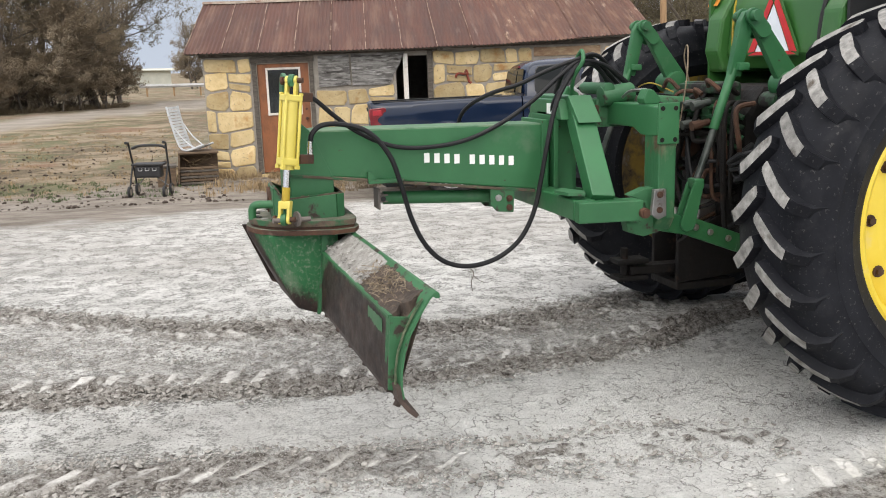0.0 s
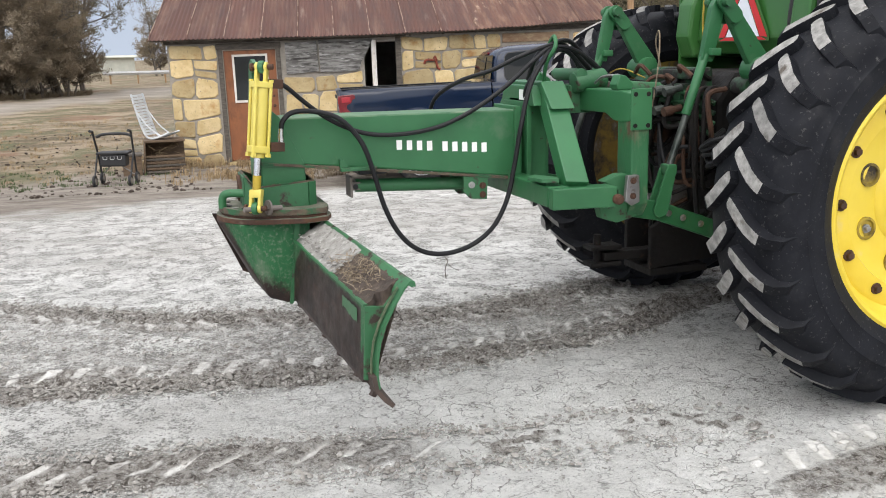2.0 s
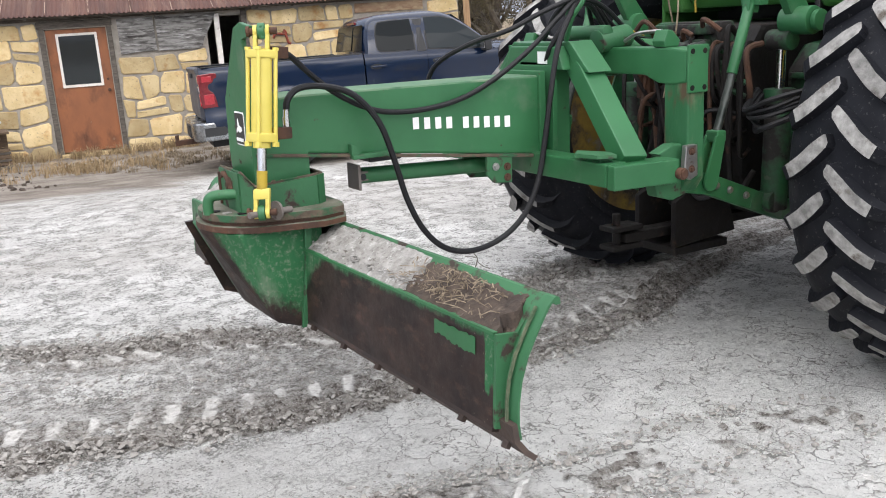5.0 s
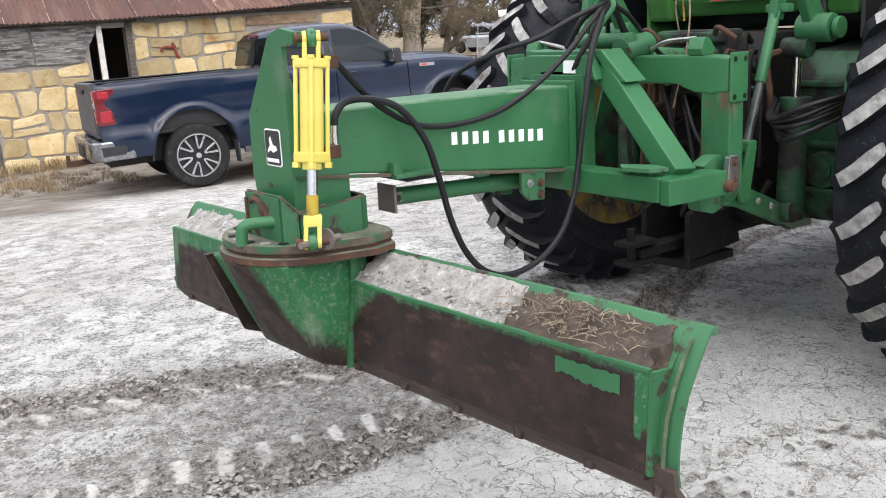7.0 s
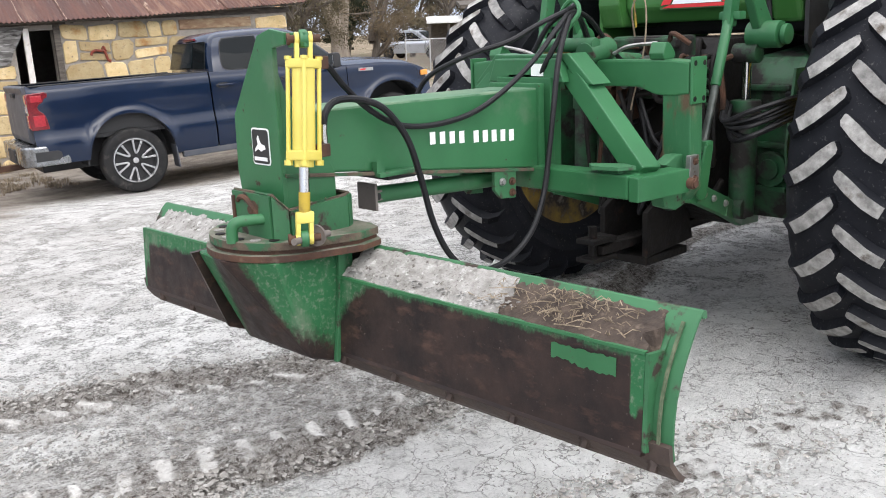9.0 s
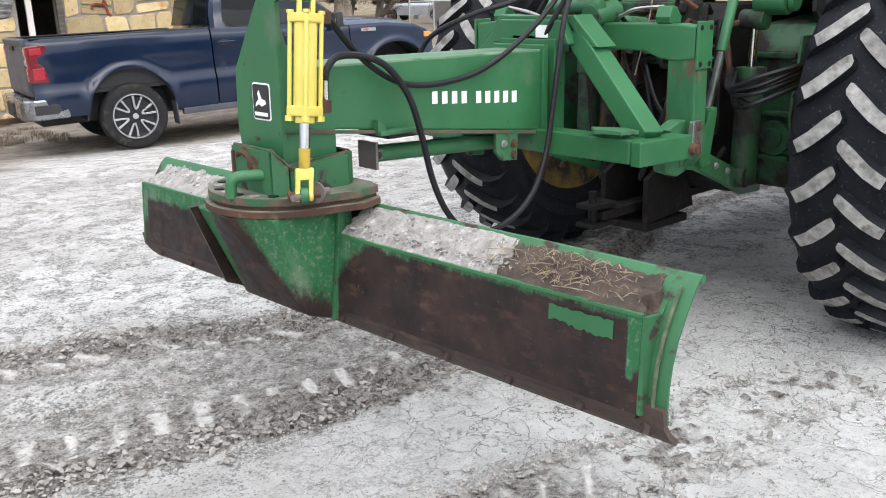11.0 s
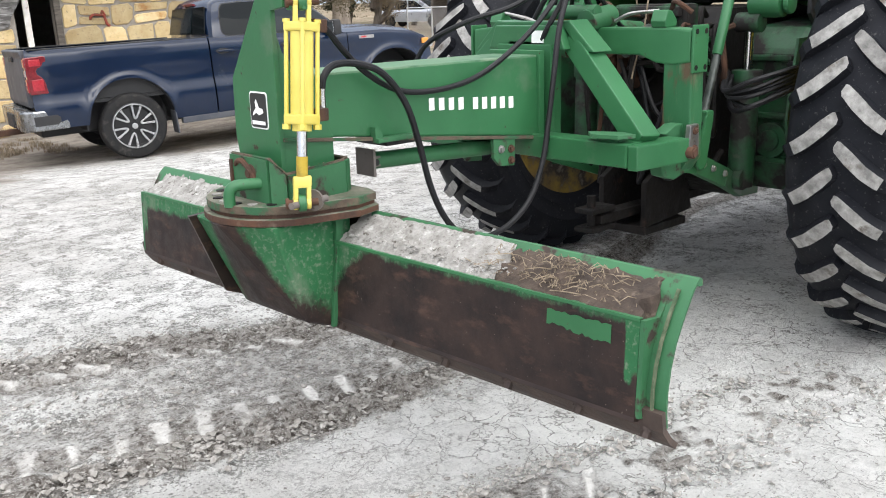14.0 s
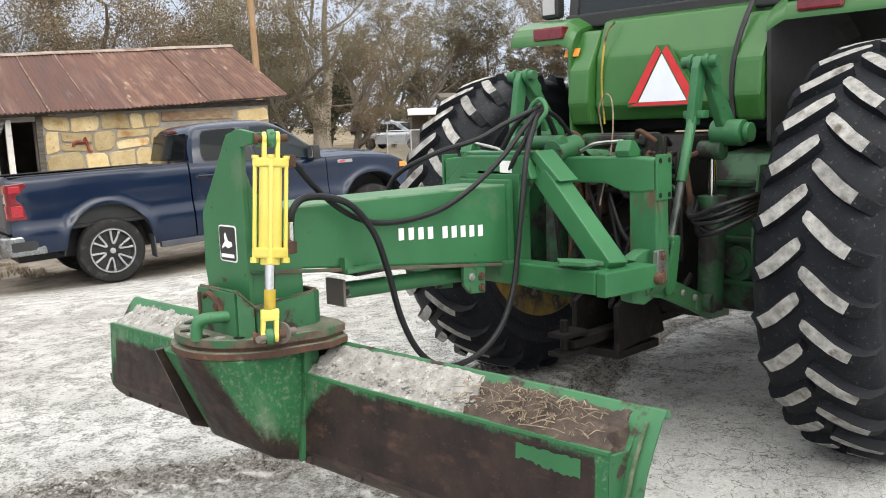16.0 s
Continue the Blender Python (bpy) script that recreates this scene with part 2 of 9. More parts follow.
WHITE_WOOD = material("chipped_white_wood", (0.62, 0.58, 0.52), (0.74, 0.71, 0.66), 6.0, 0.8, bump=0.2, spots=((0.3, 0.24, 0.18), 9.0, 0.6, 0.72))
WHITE_METAL = material("white_enamelled_metal", (0.44, 0.46, 0.48), (0.58, 0.60, 0.61), 8.0, 0.4, 0.6, spots=((0.22, 0.15, 0.1), 14.0, 0.62, 0.72))
CRATE_WOOD = material("old_brown_wood", (0.090, 0.060, 0.038), (0.160, 0.112, 0.072), 7.0, 0.9, bump=0.4, stretch=(1, 1, 4))
WELD = material("dusty_weld", (0.04, 0.075, 0.035), (0.13, 0.145, 0.09), 30.0, 0.9, bump=0.5)
STRAW = material("dry_straw", (0.11, 0.082, 0.055), (0.31, 0.25, 0.175), 25.0, 0.9)
DRY_GRASS = material("dry_grass", (0.25, 0.175, 0.095), (0.36, 0.270, 0.160), 9.0, 0.9)
PILE_GREY = material("crumbled_limestone", (0.19, 0.181, 0.165), (0.33, 0.318, 0.298), 24.0, 0.95, bump=1.0, bump_scale=80, spots=((0.42, 0.41, 0.39), 34.0, 0.58, 0.66), spots2=((0.085, 0.074, 0.062), 55.0, 0.58, 0.66))
CHIP = material("pale_crust_chip", (0.16, 0.147, 0.13), (0.36, 0.345, 0.32), 16.0, 0.95, bump=0.4, bump_scale=80)
BRUSH = material("grey_brown_brush", (0.135, 0.108, 0.079), (0.26, 0.208, 0.152), 0.9, 0.9, spread=(0.3, 0.7))
PILE_SOIL = material("brown_soil", (0.036, 0.026, 0.020), (0.082, 0.060, 0.046), 16.0, 0.95, bump=0.9, bump_scale=60, spots=((0.15, 0.118, 0.09), 24.0, 0.58, 0.70))
CLOD = material("pale_clod", (0.17, 0.155, 0.138), (0.36, 0.345, 0.32), 20.0, 0.95, bump=0.4, bump_scale=80)
BARK = material("grey_brown_bark", (0.075, 0.062, 0.050), (0.15, 0.128, 0.105), 6.0, 0.9, bump=0.5, bump_scale=20, stretch=(1, 1, 0.3))
BARK_PALE = material("pale_bark", (0.20, 0.165, 0.13), (0.31, 0.265, 0.215), 4.0, 0.9, bump=0.5, bump_scale=14, stretch=(1, 1, 0.3), spots=((0.1, 0.08, 0.06), 3.0, 0.55, 0.7))
LEAF_BROWN = material("brown_autumn_leaves", (0.115, 0.086, 0.051), (0.205, 0.155, 0.094), 0.7, 0.85, 0.95, spread=(0.3, 0.7))
LEAF_OLIVE = material("olive_brown_leaves", (0.090, 0.078, 0.046), (0.165, 0.136, 0.080), 0.6, 0.85, 0.95, spread=(0.3, 0.7))
LEAF_DUSK = material("dark_brown_leaves", (0.16, 0.128, 0.088), (0.27, 0.215, 0.148), 0.6, 0.85, 0.95, spread=(0.3, 0.7))
RIDGE = material("weathered_galvanised_ridge", (0.18, 0.14, 0.11), (0.29, 0.24, 0.195), 6.0, 0.7, 0.85, metal=0.1, spots=((0.15, 0.08, 0.055), 4.0, 0.50, 0.62))
LEAF_DARK = material("dark_evergreen_leaves", (0.018, 0.026, 0.012), (0.035, 0.045, 0.02), 0.6, 0.85, 0.95)
POLE_WOOD = material("utility_pole_wood", (0.26, 0.16, 0.085), (0.36, 0.235, 0.13), 5.0, 0.9, bump=0.2, stretch=(4, 4, 0.4))
SIDING = material("white_painted_siding", (0.62, 0.62, 0.60), (0.72, 0.72, 0.70), 3.0, 0.7, spots=((0.45, 0.42, 0.38), 4.0, 0.62, 0.8))
CREAM = material("cream_metal_siding", (0.42, 0.42, 0.36), (0.50, 0.50, 0.43), 1.0, 0.7)
GALV = material("galvanised_steel", (0.40, 0.40, 0.40), (0.50, 0.50, 0.50), 6.0, 0.45, metal=0.6)


def glass(name, tint, rough=0.04, through_it=0.5, shine=0.3):
    """Clear tinted glass."""
    m = bpy.data.materials.new(name)
    m.use_nodes = True
    b = m.node_tree.nodes["Principled BSDF"]
    b.inputs["Base Color"].default_value = (*tint, 1)
    b.inputs["Roughness"].default_value = rough
    b.inputs["Transmission Weight"].default_value = through_it
    b.inputs["IOR"].default_value = 1.45
    b.inputs["Specular IOR Level"].default_value = shine
    return m


DUSTY_TABLE = material("dusty_turntable_plate", (0.075, 0.085, 0.055), (0.17, 0.16, 0.125), 9.0, 0.8, 0.95, bump=0.3, bump_scale=60, spots=((0.022, 0.085, 0.036), 8.0, 0.54, 0.64), spots2=((0.07, 0.045, 0.03), 15.0, 0.58, 0.68))


def worn_paint():
    """Green paint that gives way to brown bare steel where the mesh says it is worn, streaked downwards, with dust caught on it."""
    m = bpy.data.materials.new("worn_paint_on_steel")
    m.use_nodes = True
    n, l = m.node_tree.nodes, m.node_tree.links
    b = n["Principled BSDF"]
    co = n.new("ShaderNodeTexCoord").outputs["Object"]

    def tex(sc, lo, hi, stretch=(1, 1, 1), detail=7.0):
        mp = n.new("ShaderNodeMapping")
        mp.inputs["Scale"].default_value = stretch
        l.new(co, mp.inputs["Vector"])
        k = n.new("ShaderNodeTexNoise")
        k.inputs["Scale"].default_value, k.inputs["Detail"].default_value, k.inputs["Roughness"].default_value = sc, detail, 0.65
        l.new(mp.outputs["Vector"], k.inputs["Vector"])
        r = n.new("ShaderNodeMapRange")
        r.inputs["From Min"].default_value, r.inputs["From Max"].default_value = lo, hi
        r.clamp = False
        l.new(k.outputs["Fac"], r.inputs["Value"])
        return r.outputs["Result"], k.outputs["Fac"]

    def clamped(v):
        c = n.new("ShaderNodeClamp")
        l.new(v, c.inputs["Value"])
        return c.outputs["Result"]

    def mixed(fac, a, c):
        x = n.new("ShaderNodeMix")
        x.data_type = "RGBA"
        l.new(fac, x.inputs["Factor"])
        for key, v in (("A", a), ("B", c)):
            if isinstance(v, tuple):
                x.inputs[key].default_value = (*v, 1)
            else:
                l.new(v, x.inputs[key])
        return x.outputs["Result"]

    def summed(v, w, k):
        x = n.new("ShaderNodeMath")
        x.operation = "MULTIPLY_ADD"
        l.new(w, x.inputs[0])
        x.inputs[1].default_value = k
        l.new(v, x.inputs[2])
        return x.outputs[0]

    at = n.new("ShaderNodeAttribute")
    at.attribute_name = "wear"
    edge = summed(at.outputs["Fac"], tex(22.0, 0.5, 1.5, (1, 1, 0.22))[0], 1.5)
    edge = summed(edge, tex(70.0, 0.5, 1.5)[0], 1.1)
    r = n.new("ShaderNodeMapRange")
    r.inputs["From Min"].default_value, r.inputs["From Max"].default_value = 0.18, 0.82
    l.new(edge, r.inputs["Value"])
    paint = mixed(clamped(tex(5.0, 0.35, 0.65)[0]), (0.018, 0.100, 0.036), (0.028, 0.128, 0.050))
    paint = mixed(clamped(tex(9.0, 0.54, 0.80, (1, 1, 0.4))[0]), paint, (0.15, 0.18, 0.13))
    paint = mixed(clamped(tex(60.0, 0.52, 0.80, detail=12.0)[0]), paint, (0.21, 0.22, 0.17))
    steel = mixed(clamped(tex(6.0, 0.36, 0.64)[0]), (0.013, 0.009, 0.0085), (0.032, 0.020, 0.0165))
    steel = mixed(clamped(tex(12.0, 0.54, 0.74, (1, 0.7, 1.6))[0]), steel, (0.072, 0.040, 0.029))
    steel = mixed(clamped(tex(90.0, 0.66, 0.72)[0]), steel, (0.13, 0.105, 0.085))
    l.new(mixed(r.outputs["Result"], paint, steel), b.inputs["Base Color"])
    ro = n.new("ShaderNodeMapRange")
    ro.inputs["From Min"].default_value, ro.inputs["From Max"].default_value = 0.3, 0.7
    ro.inputs["To Min"].default_value, ro.inputs["To Max"].default_value = 0.42, 0.66
    l.new(tex(14.0, 0, 1)[1], ro.inputs["Value"])
    l.new(ro.outputs["Result"], b.inputs["Roughness"])
    b.inputs["Specular IOR Level"].default_value = 0.28
    bp = n.new("ShaderNodeBump")
    bp.inputs["Strength"].default_value, bp.inputs["Distance"].default_value = 0.12, 0.01
    l.new(tex(55.0, 0, 1)[1], bp.inputs["Height"])
    l.new(bp.outputs["Normal"], b.inputs["Normal"])
    return m


WORN_PAINT = worn_paint()
DARK_GLASS = glass("tinted_window_glass", (0.035, 0.042, 0.045), 0.05, 0.5)
TINT_GLASS = glass("dark_cab_glass", (0.008, 0.010, 0.011), 0.06, 0.0, 0.14)
CAB_GLASS = glass("cab_side_glass", (0.014, 0.019, 0.022), 0.05, 0.0, 0.2)
LAMP_GLASS = glass("clear_lamp_glass", (0.8, 0.8, 0.8), 0.05, 0.6)


def ground_material():
    """Pale crushed limestone, with churned soil, hard pale tread prints, dirt and dry grass laid in by the masks of the sheet."""
    m = bpy.data.materials.new("limestone_ground")
    m.use_nodes = True
    n, l = m.node_tree.nodes, m.node_tree.links
    b = n["Principled BSDF"]
    b.inputs["Roughness"].default_value = 0.95
    b.inputs["Specular IOR Level"].default_value = 0.25
    co = n.new("ShaderNodeTexCoord").outputs["Object"]

    def tex(sc, detail, lo, hi, rough=0.65, stretch=None):
        t = n.new("ShaderNodeTexNoise")
        t.inputs["Scale"].default_value, t.inputs["Detail"].default_value, t.inputs["Roughness"].default_value = sc, detail, rough
        where = co
        if stretch:
            mp = n.new("ShaderNodeMapping")
            mp.inputs["Scale"].default_value = stretch
            l.new(co, mp.inputs["Vector"])
            where = mp.outputs["Vector"]
        l.new(where, t.inputs["Vector"])
        r = n.new("ShaderNodeMapRange")
        r.inputs["From Min"].default_value, r.inputs["From Max"].default_value = lo, hi
        l.new(t.outputs["Fac"], r.inputs["Value"])
        return r.outputs["Result"]

    def mixed(fac, a, c):
        x = n.new("ShaderNodeMix")
        x.data_type = "RGBA"
        l.new(fac, x.inputs["Factor"])
        for key, v in (("A", a), ("B", c)):
            if isinstance(v, tuple):
                x.inputs[key].default_value = (*v, 1)
            else:
                l.new(v, x.inputs[key])
        return x.outputs["Result"]

    def product(a, c):
        x = n.new("ShaderNodeMath")
        x.operation = "MULTIPLY"
        for k, v in enumerate((a, c)):
            if isinstance(v, float):
                x.inputs[k].default_value = v
            else:
                l.new(v, x.inputs[k])
        return x.outputs[0]

    def mask(name):
        a = n.new("ShaderNodeAttribute")
        a.attribute_name = name
        return a.outputs["Fac"]

    chalk = mixed(tex(2.2, 10, 0.42, 0.58, 0.75), (0.60, 0.592, 0.565), (0.77, 0.762, 0.735))
    chalk = mixed(product(tex(0.8, 9, 0.50, 0.60, 0.7, (0.5, 1.4, 1.0)), 0.5), chalk, (0.36, 0.345, 0.318))
    # ragged patches where the crust is worn down to coarse grit
    grit = mixed(tex(58.0, 6, 0.47, 0.53, 0.75), (0.16, 0.155, 0.142), (0.58, 0.572, 0.545))
    chalk = mixed(product(tex(5.2, 14, 0.503, 0.528, 0.74), 0.92), chalk, grit)
    chalk = mixed(product(tex(17.0, 12, 0.555, 0.585, 0.80), 0.85), chalk, (0.23, 0.222, 0.205))
    chalk = mixed(product(tex(75.0, 5, 0.575, 0.605), 0.85), chalk, (0.15, 0.144, 0.132))
    chalk = mixed(product(tex(120.0, 3, 0.60, 0.64), 0.85), chalk, (0.80, 0.795, 0.775))
    crust = mixed(tex(6.0, 10, 0.42, 0.58, 0.75), (0.70, 0.694, 0.665), (0.84, 0.834, 0.806))
    crust = mixed(product(tex(9.0, 14, 0.565, 0.60, 0.78), 0.7), crust, grit)
    crust = mixed(product(tex(70.0, 5, 0.615, 0.65), 0.8), crust, (0.20, 0.192, 0.175))
    chalk = mixed(product(mask("crust"), 0.95), chalk, crust)
    # fine cracks of a dried crust
    warp = n.new("ShaderNodeTexNoise")
    warp.inputs["Scale"].default_value, warp.inputs["Detail"].default_value = 6.0, 6.0
    l.new(co, warp.inputs["Vector"])
    add = n.new("ShaderNodeVectorMath")
    add.operation = "MULTIPLY_ADD"
    l.new(warp.outputs["Color"], add.inputs[0])
    add.inputs[1].default_value = (0.32, 0.32, 0.32)
    l.new(co, add.inputs[2])

    def crack_net(scale, wide, lo, hi):
        v = n.new("ShaderNodeTexVoronoi")
        v.feature = "DISTANCE_TO_EDGE"
        v.inputs["Scale"].default_value = scale
        l.new(add.outputs[0], v.inputs["Vector"])
        r = n.new("ShaderNodeMapRange")
        r.inputs["From Min"].default_value, r.inputs["From Max"].default_value = wide * scale, 0.2 * wide * scale
        l.new(v.outputs["Distance"], r.inputs["Value"])
        return product(product(r.outputs["Result"], tex(scale * 0.5, 8, lo, hi, 0.7)), mask("crust"))

    cracks = crack_net(6.5, 0.0042, 0.42, 0.50)
    twigs = crack_net(15.0, 0.0030, 0.49, 0.55)
    chalk = mixed(product(cracks, 0.85), chalk, (0.15, 0.142, 0.127))
    chalk = mixed(product(twigs, 0.75), chalk, (0.17, 0.162, 0.145))
    soil = mixed(tex(22.0, 8, 0.43, 0.57, 0.8), (0.135, 0.118, 0.103), (0.39, 0.366, 0.335))
    soil = mixed(tex(95.0, 5, 0.55, 0.62), soil, (0.50, 0.485, 0.46))
    soil = mixed(product(tex(34.0, 8, 0.53, 0.58, 0.75), 0.9), soil, (0.065, 0.054, 0.044))
    ragged = n.new("ShaderNodeMath")
    ragged.operation = "MULTIPLY_ADD"
    l.new(tex(20.0, 8, 0.3, 0.7, 0.75), ragged.inputs[0])
    ragged.inputs[1].default_value = 0.8
    l.new(mask("churn"), ragged.inputs[2])
    torn = n.new("ShaderNodeMapRange")
    torn.inputs["From Min"].default_value, torn.inputs["From Max"].default_value = 0.65, 1.15
    l.new(ragged.outputs[0], torn.inputs["Value"])
    colour = mixed(torn.outputs["Result"], chalk, soil)
    pale = mixed(tex(30.0, 6, 0.4, 0.7), (0.60, 0.588, 0.56), (0.42, 0.405, 0.38))
    colour = mixed(product(mask("print"), tex(26.0, 10, 0.34, 0.50, 0.78)), colour, pale)
    dirt = mixed(tex(1.6, 10, 0.40, 0.62, 0.75, (0.8, 1.2, 1.0)), (0.14, 0.115, 0.092), (0.32, 0.282, 0.238))
    colour = mixed(mask("dirt"), colour, dirt)
    turf = mixed(tex(0.55, 9, 0.45, 0.55, 0.78, (0.8, 1.1, 1.0)), (0.29, 0.232, 0.165), (0.115, 0.090, 0.057))
    turf = mixed(product(tex(0.4, 7, 0.50, 0.58, 0.75), 0.8), turf, (0.098, 0.105, 0.052))
    turf = mixed(product(tex(0.22, 5, 0.57, 0.62, 0.7), 0.8), turf, (0.20, 0.115, 0.075))
    turf = mixed(product(tex(14.0, 6, 0.5, 0.7), 0.55), turf, (0.29, 0.225, 0.14))
    colour = mixed(mask("turf"), colour, turf)
    colour = mixed(mask("lane"), colour, mixed(tex(0.5, 6, 0.4, 0.65), (0.235, 0.205, 0.172), (0.33, 0.295, 0.252)))
    l.new(colour, b.inputs["Base Color"])
    h = n.new("ShaderNodeMath")
    h.operation = "ADD"
    hard = n.new("ShaderNodeMath")
    hard.operation = "MULTIPLY_ADD"
    l.new(mask("print"), hard.inputs[0])
    hard.inputs[1].default_value, hard.inputs[2].default_value = -0.85, 1.0
    l.new(product(tex(32.0, 10, 0.0, 1.0, 0.8), hard.outputs[0]), h.inputs[0])
    l.new(product(cracks, -0.35), h.inputs[1])
    bp = n.new("ShaderNodeBump")
    bp.inputs["Strength"].default_value, bp.inputs["Distance"].default_value = 1.0, 0.034
    l.new(h.outputs[0], bp.inputs["Height"])
    l.new(bp.outputs["Normal"], b.inputs["Normal"])
    return m


# ---- building tools ----
BASE = {}


def thing(name, at, label, category, group="", kind=""):
    """An Empty at the base of a thing. Its parts are drawn in world metres."""
    ob = new(name)
    ob.empty_display_size = 0.2
    ob.matrix_world = at if isinstance(at, Matrix) else Matrix.Translation(at)
    tagged(ob, label, category, group, kind)
    BASE[ob.name] = Matrix() if isinstance(at, Matrix) else Matrix.Translation(at).inverted()
    return ob


def part(name, bm, mat, parent, label="", smooth=False, mats=()):
    """Links a bmesh as one mesh object under a thing or a part."""
    me = bpy.data.meshes.new(name)
    bmesh.ops.recalc_face_normals(bm, faces=bm.faces)
    bm.to_mesh(me)
    bm.free()
    for x in (mat, *mats):
        me.materials.append(x)
    if smooth:
        me.shade_smooth()
        me.set_sharp_from_angle(angle=radians(38))
    ob = new(name, me)
    if parent:
        ob.parent = parent
        ob.matrix_parent_inverse = BASE.get(parent.name, Matrix())
        BASE[ob.name] = Matrix()
    if label:
        ob["label"] = label
    return ob


def box(bm, lo, hi, bevel=0.0, m=None, slot=0):
    r = bmesh.ops.create_cube(bm, size=1.0)
    size = [b - a for a, b in zip(lo, hi)]
    mid = [(a + b) / 2 for a, b in zip(lo, hi)]
    bmesh.ops.scale(bm, vec=size, verts=r["verts"])
    bmesh.ops.translate(bm, vec=mid, verts=r["verts"])
    vs = r["verts"]
    if bevel:
        es = list({e for v in vs for e in v.link_edges})
        out = bmesh.ops.bevel(bm, geom=es, offset=bevel, segments=2, affect="EDGES", profile=0.6)
        vs = out["verts"]
    vs = list({v for v in vs if v.is_valid})
    if m is not None:
        bmesh.ops.transform(bm, matrix=m, verts=vs)
    if slot:
        for f in {f for v in vs for f in v.link_faces}:
            f.material_index = slot
    return vs


def prism(bm, pts, axis, a, b, bevel=0.0, slot=0):
    """A polygon in the plane across an axis, drawn out from a to b along it. Points are the other two coordinates in x, y, z order."""
    def at(p, v):
        q = list(p)
        q.insert("xyz".index(axis), v)
        return q
    low = [bm.verts.new(at(p, a)) for p in pts]
    high = [bm.verts.new(at(p, b)) for p in pts]
    fs = [bm.faces.new(low), bm.faces.new(high[::-1])]
    for i in range(len(pts)):
        j = (i + 1) % len(pts)
        fs.append(bm.faces.new((low[i], high[i], high[j], low[j])))
    for f in fs:
        f.material_index = slot
    if bevel:
        es = list({e for v in low + high for e in v.link_edges})
        bmesh.ops.recalc_face_normals(bm, faces=bm.faces)
        bmesh.ops.bevel(bm, geom=es, offset=bevel, segments=2, affect="EDGES", profile=0.6)
    return low + high


def rod(bm, p0, p1, r0, r1=None, n=14, slot=0, bevel=0.0):
    """A round bar between two points."""
    p0, p1 = Vector(p0), Vector(p1)
    r1 = r0 if r1 is None else r1
    d = p1 - p0
    m = Matrix.Translation((p0 + p1) / 2) @ d.to_track_quat("Z", "Y").to_matrix().to_4x4()
    r = bmesh.ops.create_cone(bm, cap_ends=True, segments=n, radius1=r0, radius2=r1, depth=d.length, matrix=m)
    if bevel:
        es = [e for e in {e for v in r["verts"] for e in v.link_edges} if len(e.link_faces) == 2 and any(len(f.verts) > 4 for f in e.link_faces)]
        bmesh.ops.bevel(bm, geom=es, offset=bevel, segments=2, affect="EDGES", profile=0.6)
    if slot:
        for f in {f for v in r["verts"] if v.is_valid for f in v.link_faces}:
            f.material_index = slot
    return r["verts"]


def spline(pts, n=8):
    """A smooth line through points."""
    pts = [Vector(p) for p in pts]
    q = [2 * pts[0] - pts[1], *pts, 2 * pts[-1] - pts[-2]]
    out = []
    for i in range(1, len(q) - 2):
        for k in range(n):
            t = k / n
            a, b, c, d = q[i - 1], q[i], q[i + 1], q[i + 2]
            out.append(0.5 * (2 * b + (c - a) * t + (2 * a - 5 * b + 4 * c - d) * t * t + (3 * b - a - 3 * c + d) * t * t * t))
    return [*out, pts[-1]]


def tube(bm, pts, r, n=8, smooth_steps=8, taper=None):
    """A tube along a smooth line."""
    line = spline(pts, smooth_steps) if smooth_steps > 1 else [Vector(p) for p in pts]
    up = Vector((0.13, 0.21, 0.97))
    rings = []
    for i, p in enumerate(line):
        d = (line[min(i + 1, len(line) - 1)] - line[max(i - 1, 0)]).normalized()
        u = d.cross(up)
        u = u.normalized() if u.length > 1e-3 else d.orthogonal().normalized()
        v = d.cross(u)
        up = v if v.dot(up) > 0 else -v
        rr = r if taper is None else r + (taper - r) * i / (len(line) - 1)
        rings.append([bm.verts.new(p + rr * (math.cos(6.2832 * k / n) * u + math.sin(6.2832 * k / n) * v)) for k in range(n)])
    for a, b in zip(rings, rings[1:]):
        best = min(range(n), key=lambda s: (a[0].co - b[s].co).length)
        flip = (a[1].co - b[(best + 1) % n].co).length > (a[1].co - b[(best - 1) % n].co).length
        for k in range(n):
            s = -1 if flip else 1
            bm.faces.new((a[k], a[(k + 1) % n], b[(best + s * (k + 1)) % n], b[(best + s * k) % n]))
    bm.faces.new(rings[0])
    bm.faces.new(rings[-1])
    return rings


def lathe(bm, profile, n, centre=(0, 0, 0), slot=0, closed=False):
    """A profile of (radius, y) turned round the y axis through a centre."""
    c = Vector(centre)
    rings = []
    for r, y in profile:
        rings.append([bm.verts.new(c + Vector((r * math.cos(6.28318 * k / n), y, r * math.sin(6.28318 * k / n)))) for k in range(n)])
    pairs = list(zip(rings, rings[1:])) + ([(rings[-1], rings[0])] if closed else [])
    for a, b in pairs:
        for k in range(n):
            f = bm.faces.new((a[k], a[(k + 1) % n], b[(k + 1) % n], b[k]))
            f.material_index = slot
    if not closed:
        for ring in (rings[0], rings[-1]):
            f = bm.faces.new(ring)
            f.material_index = slot
    return rings


def bolt(bm, at, way, r=0.012, h=0.012):
    at, way = Vector(at), Vector(way).normalized()
    rod(bm, at, at + way * h * 0.35, r * 1.5, n=12)
    rod(bm, at + way * h * 0.35, at + way * h, r, n=6)


# ---- ground ----
def ease(t):
    t = np.clip(t, 0.0, 1.0)
    return t * t * (3 - 2 * t)


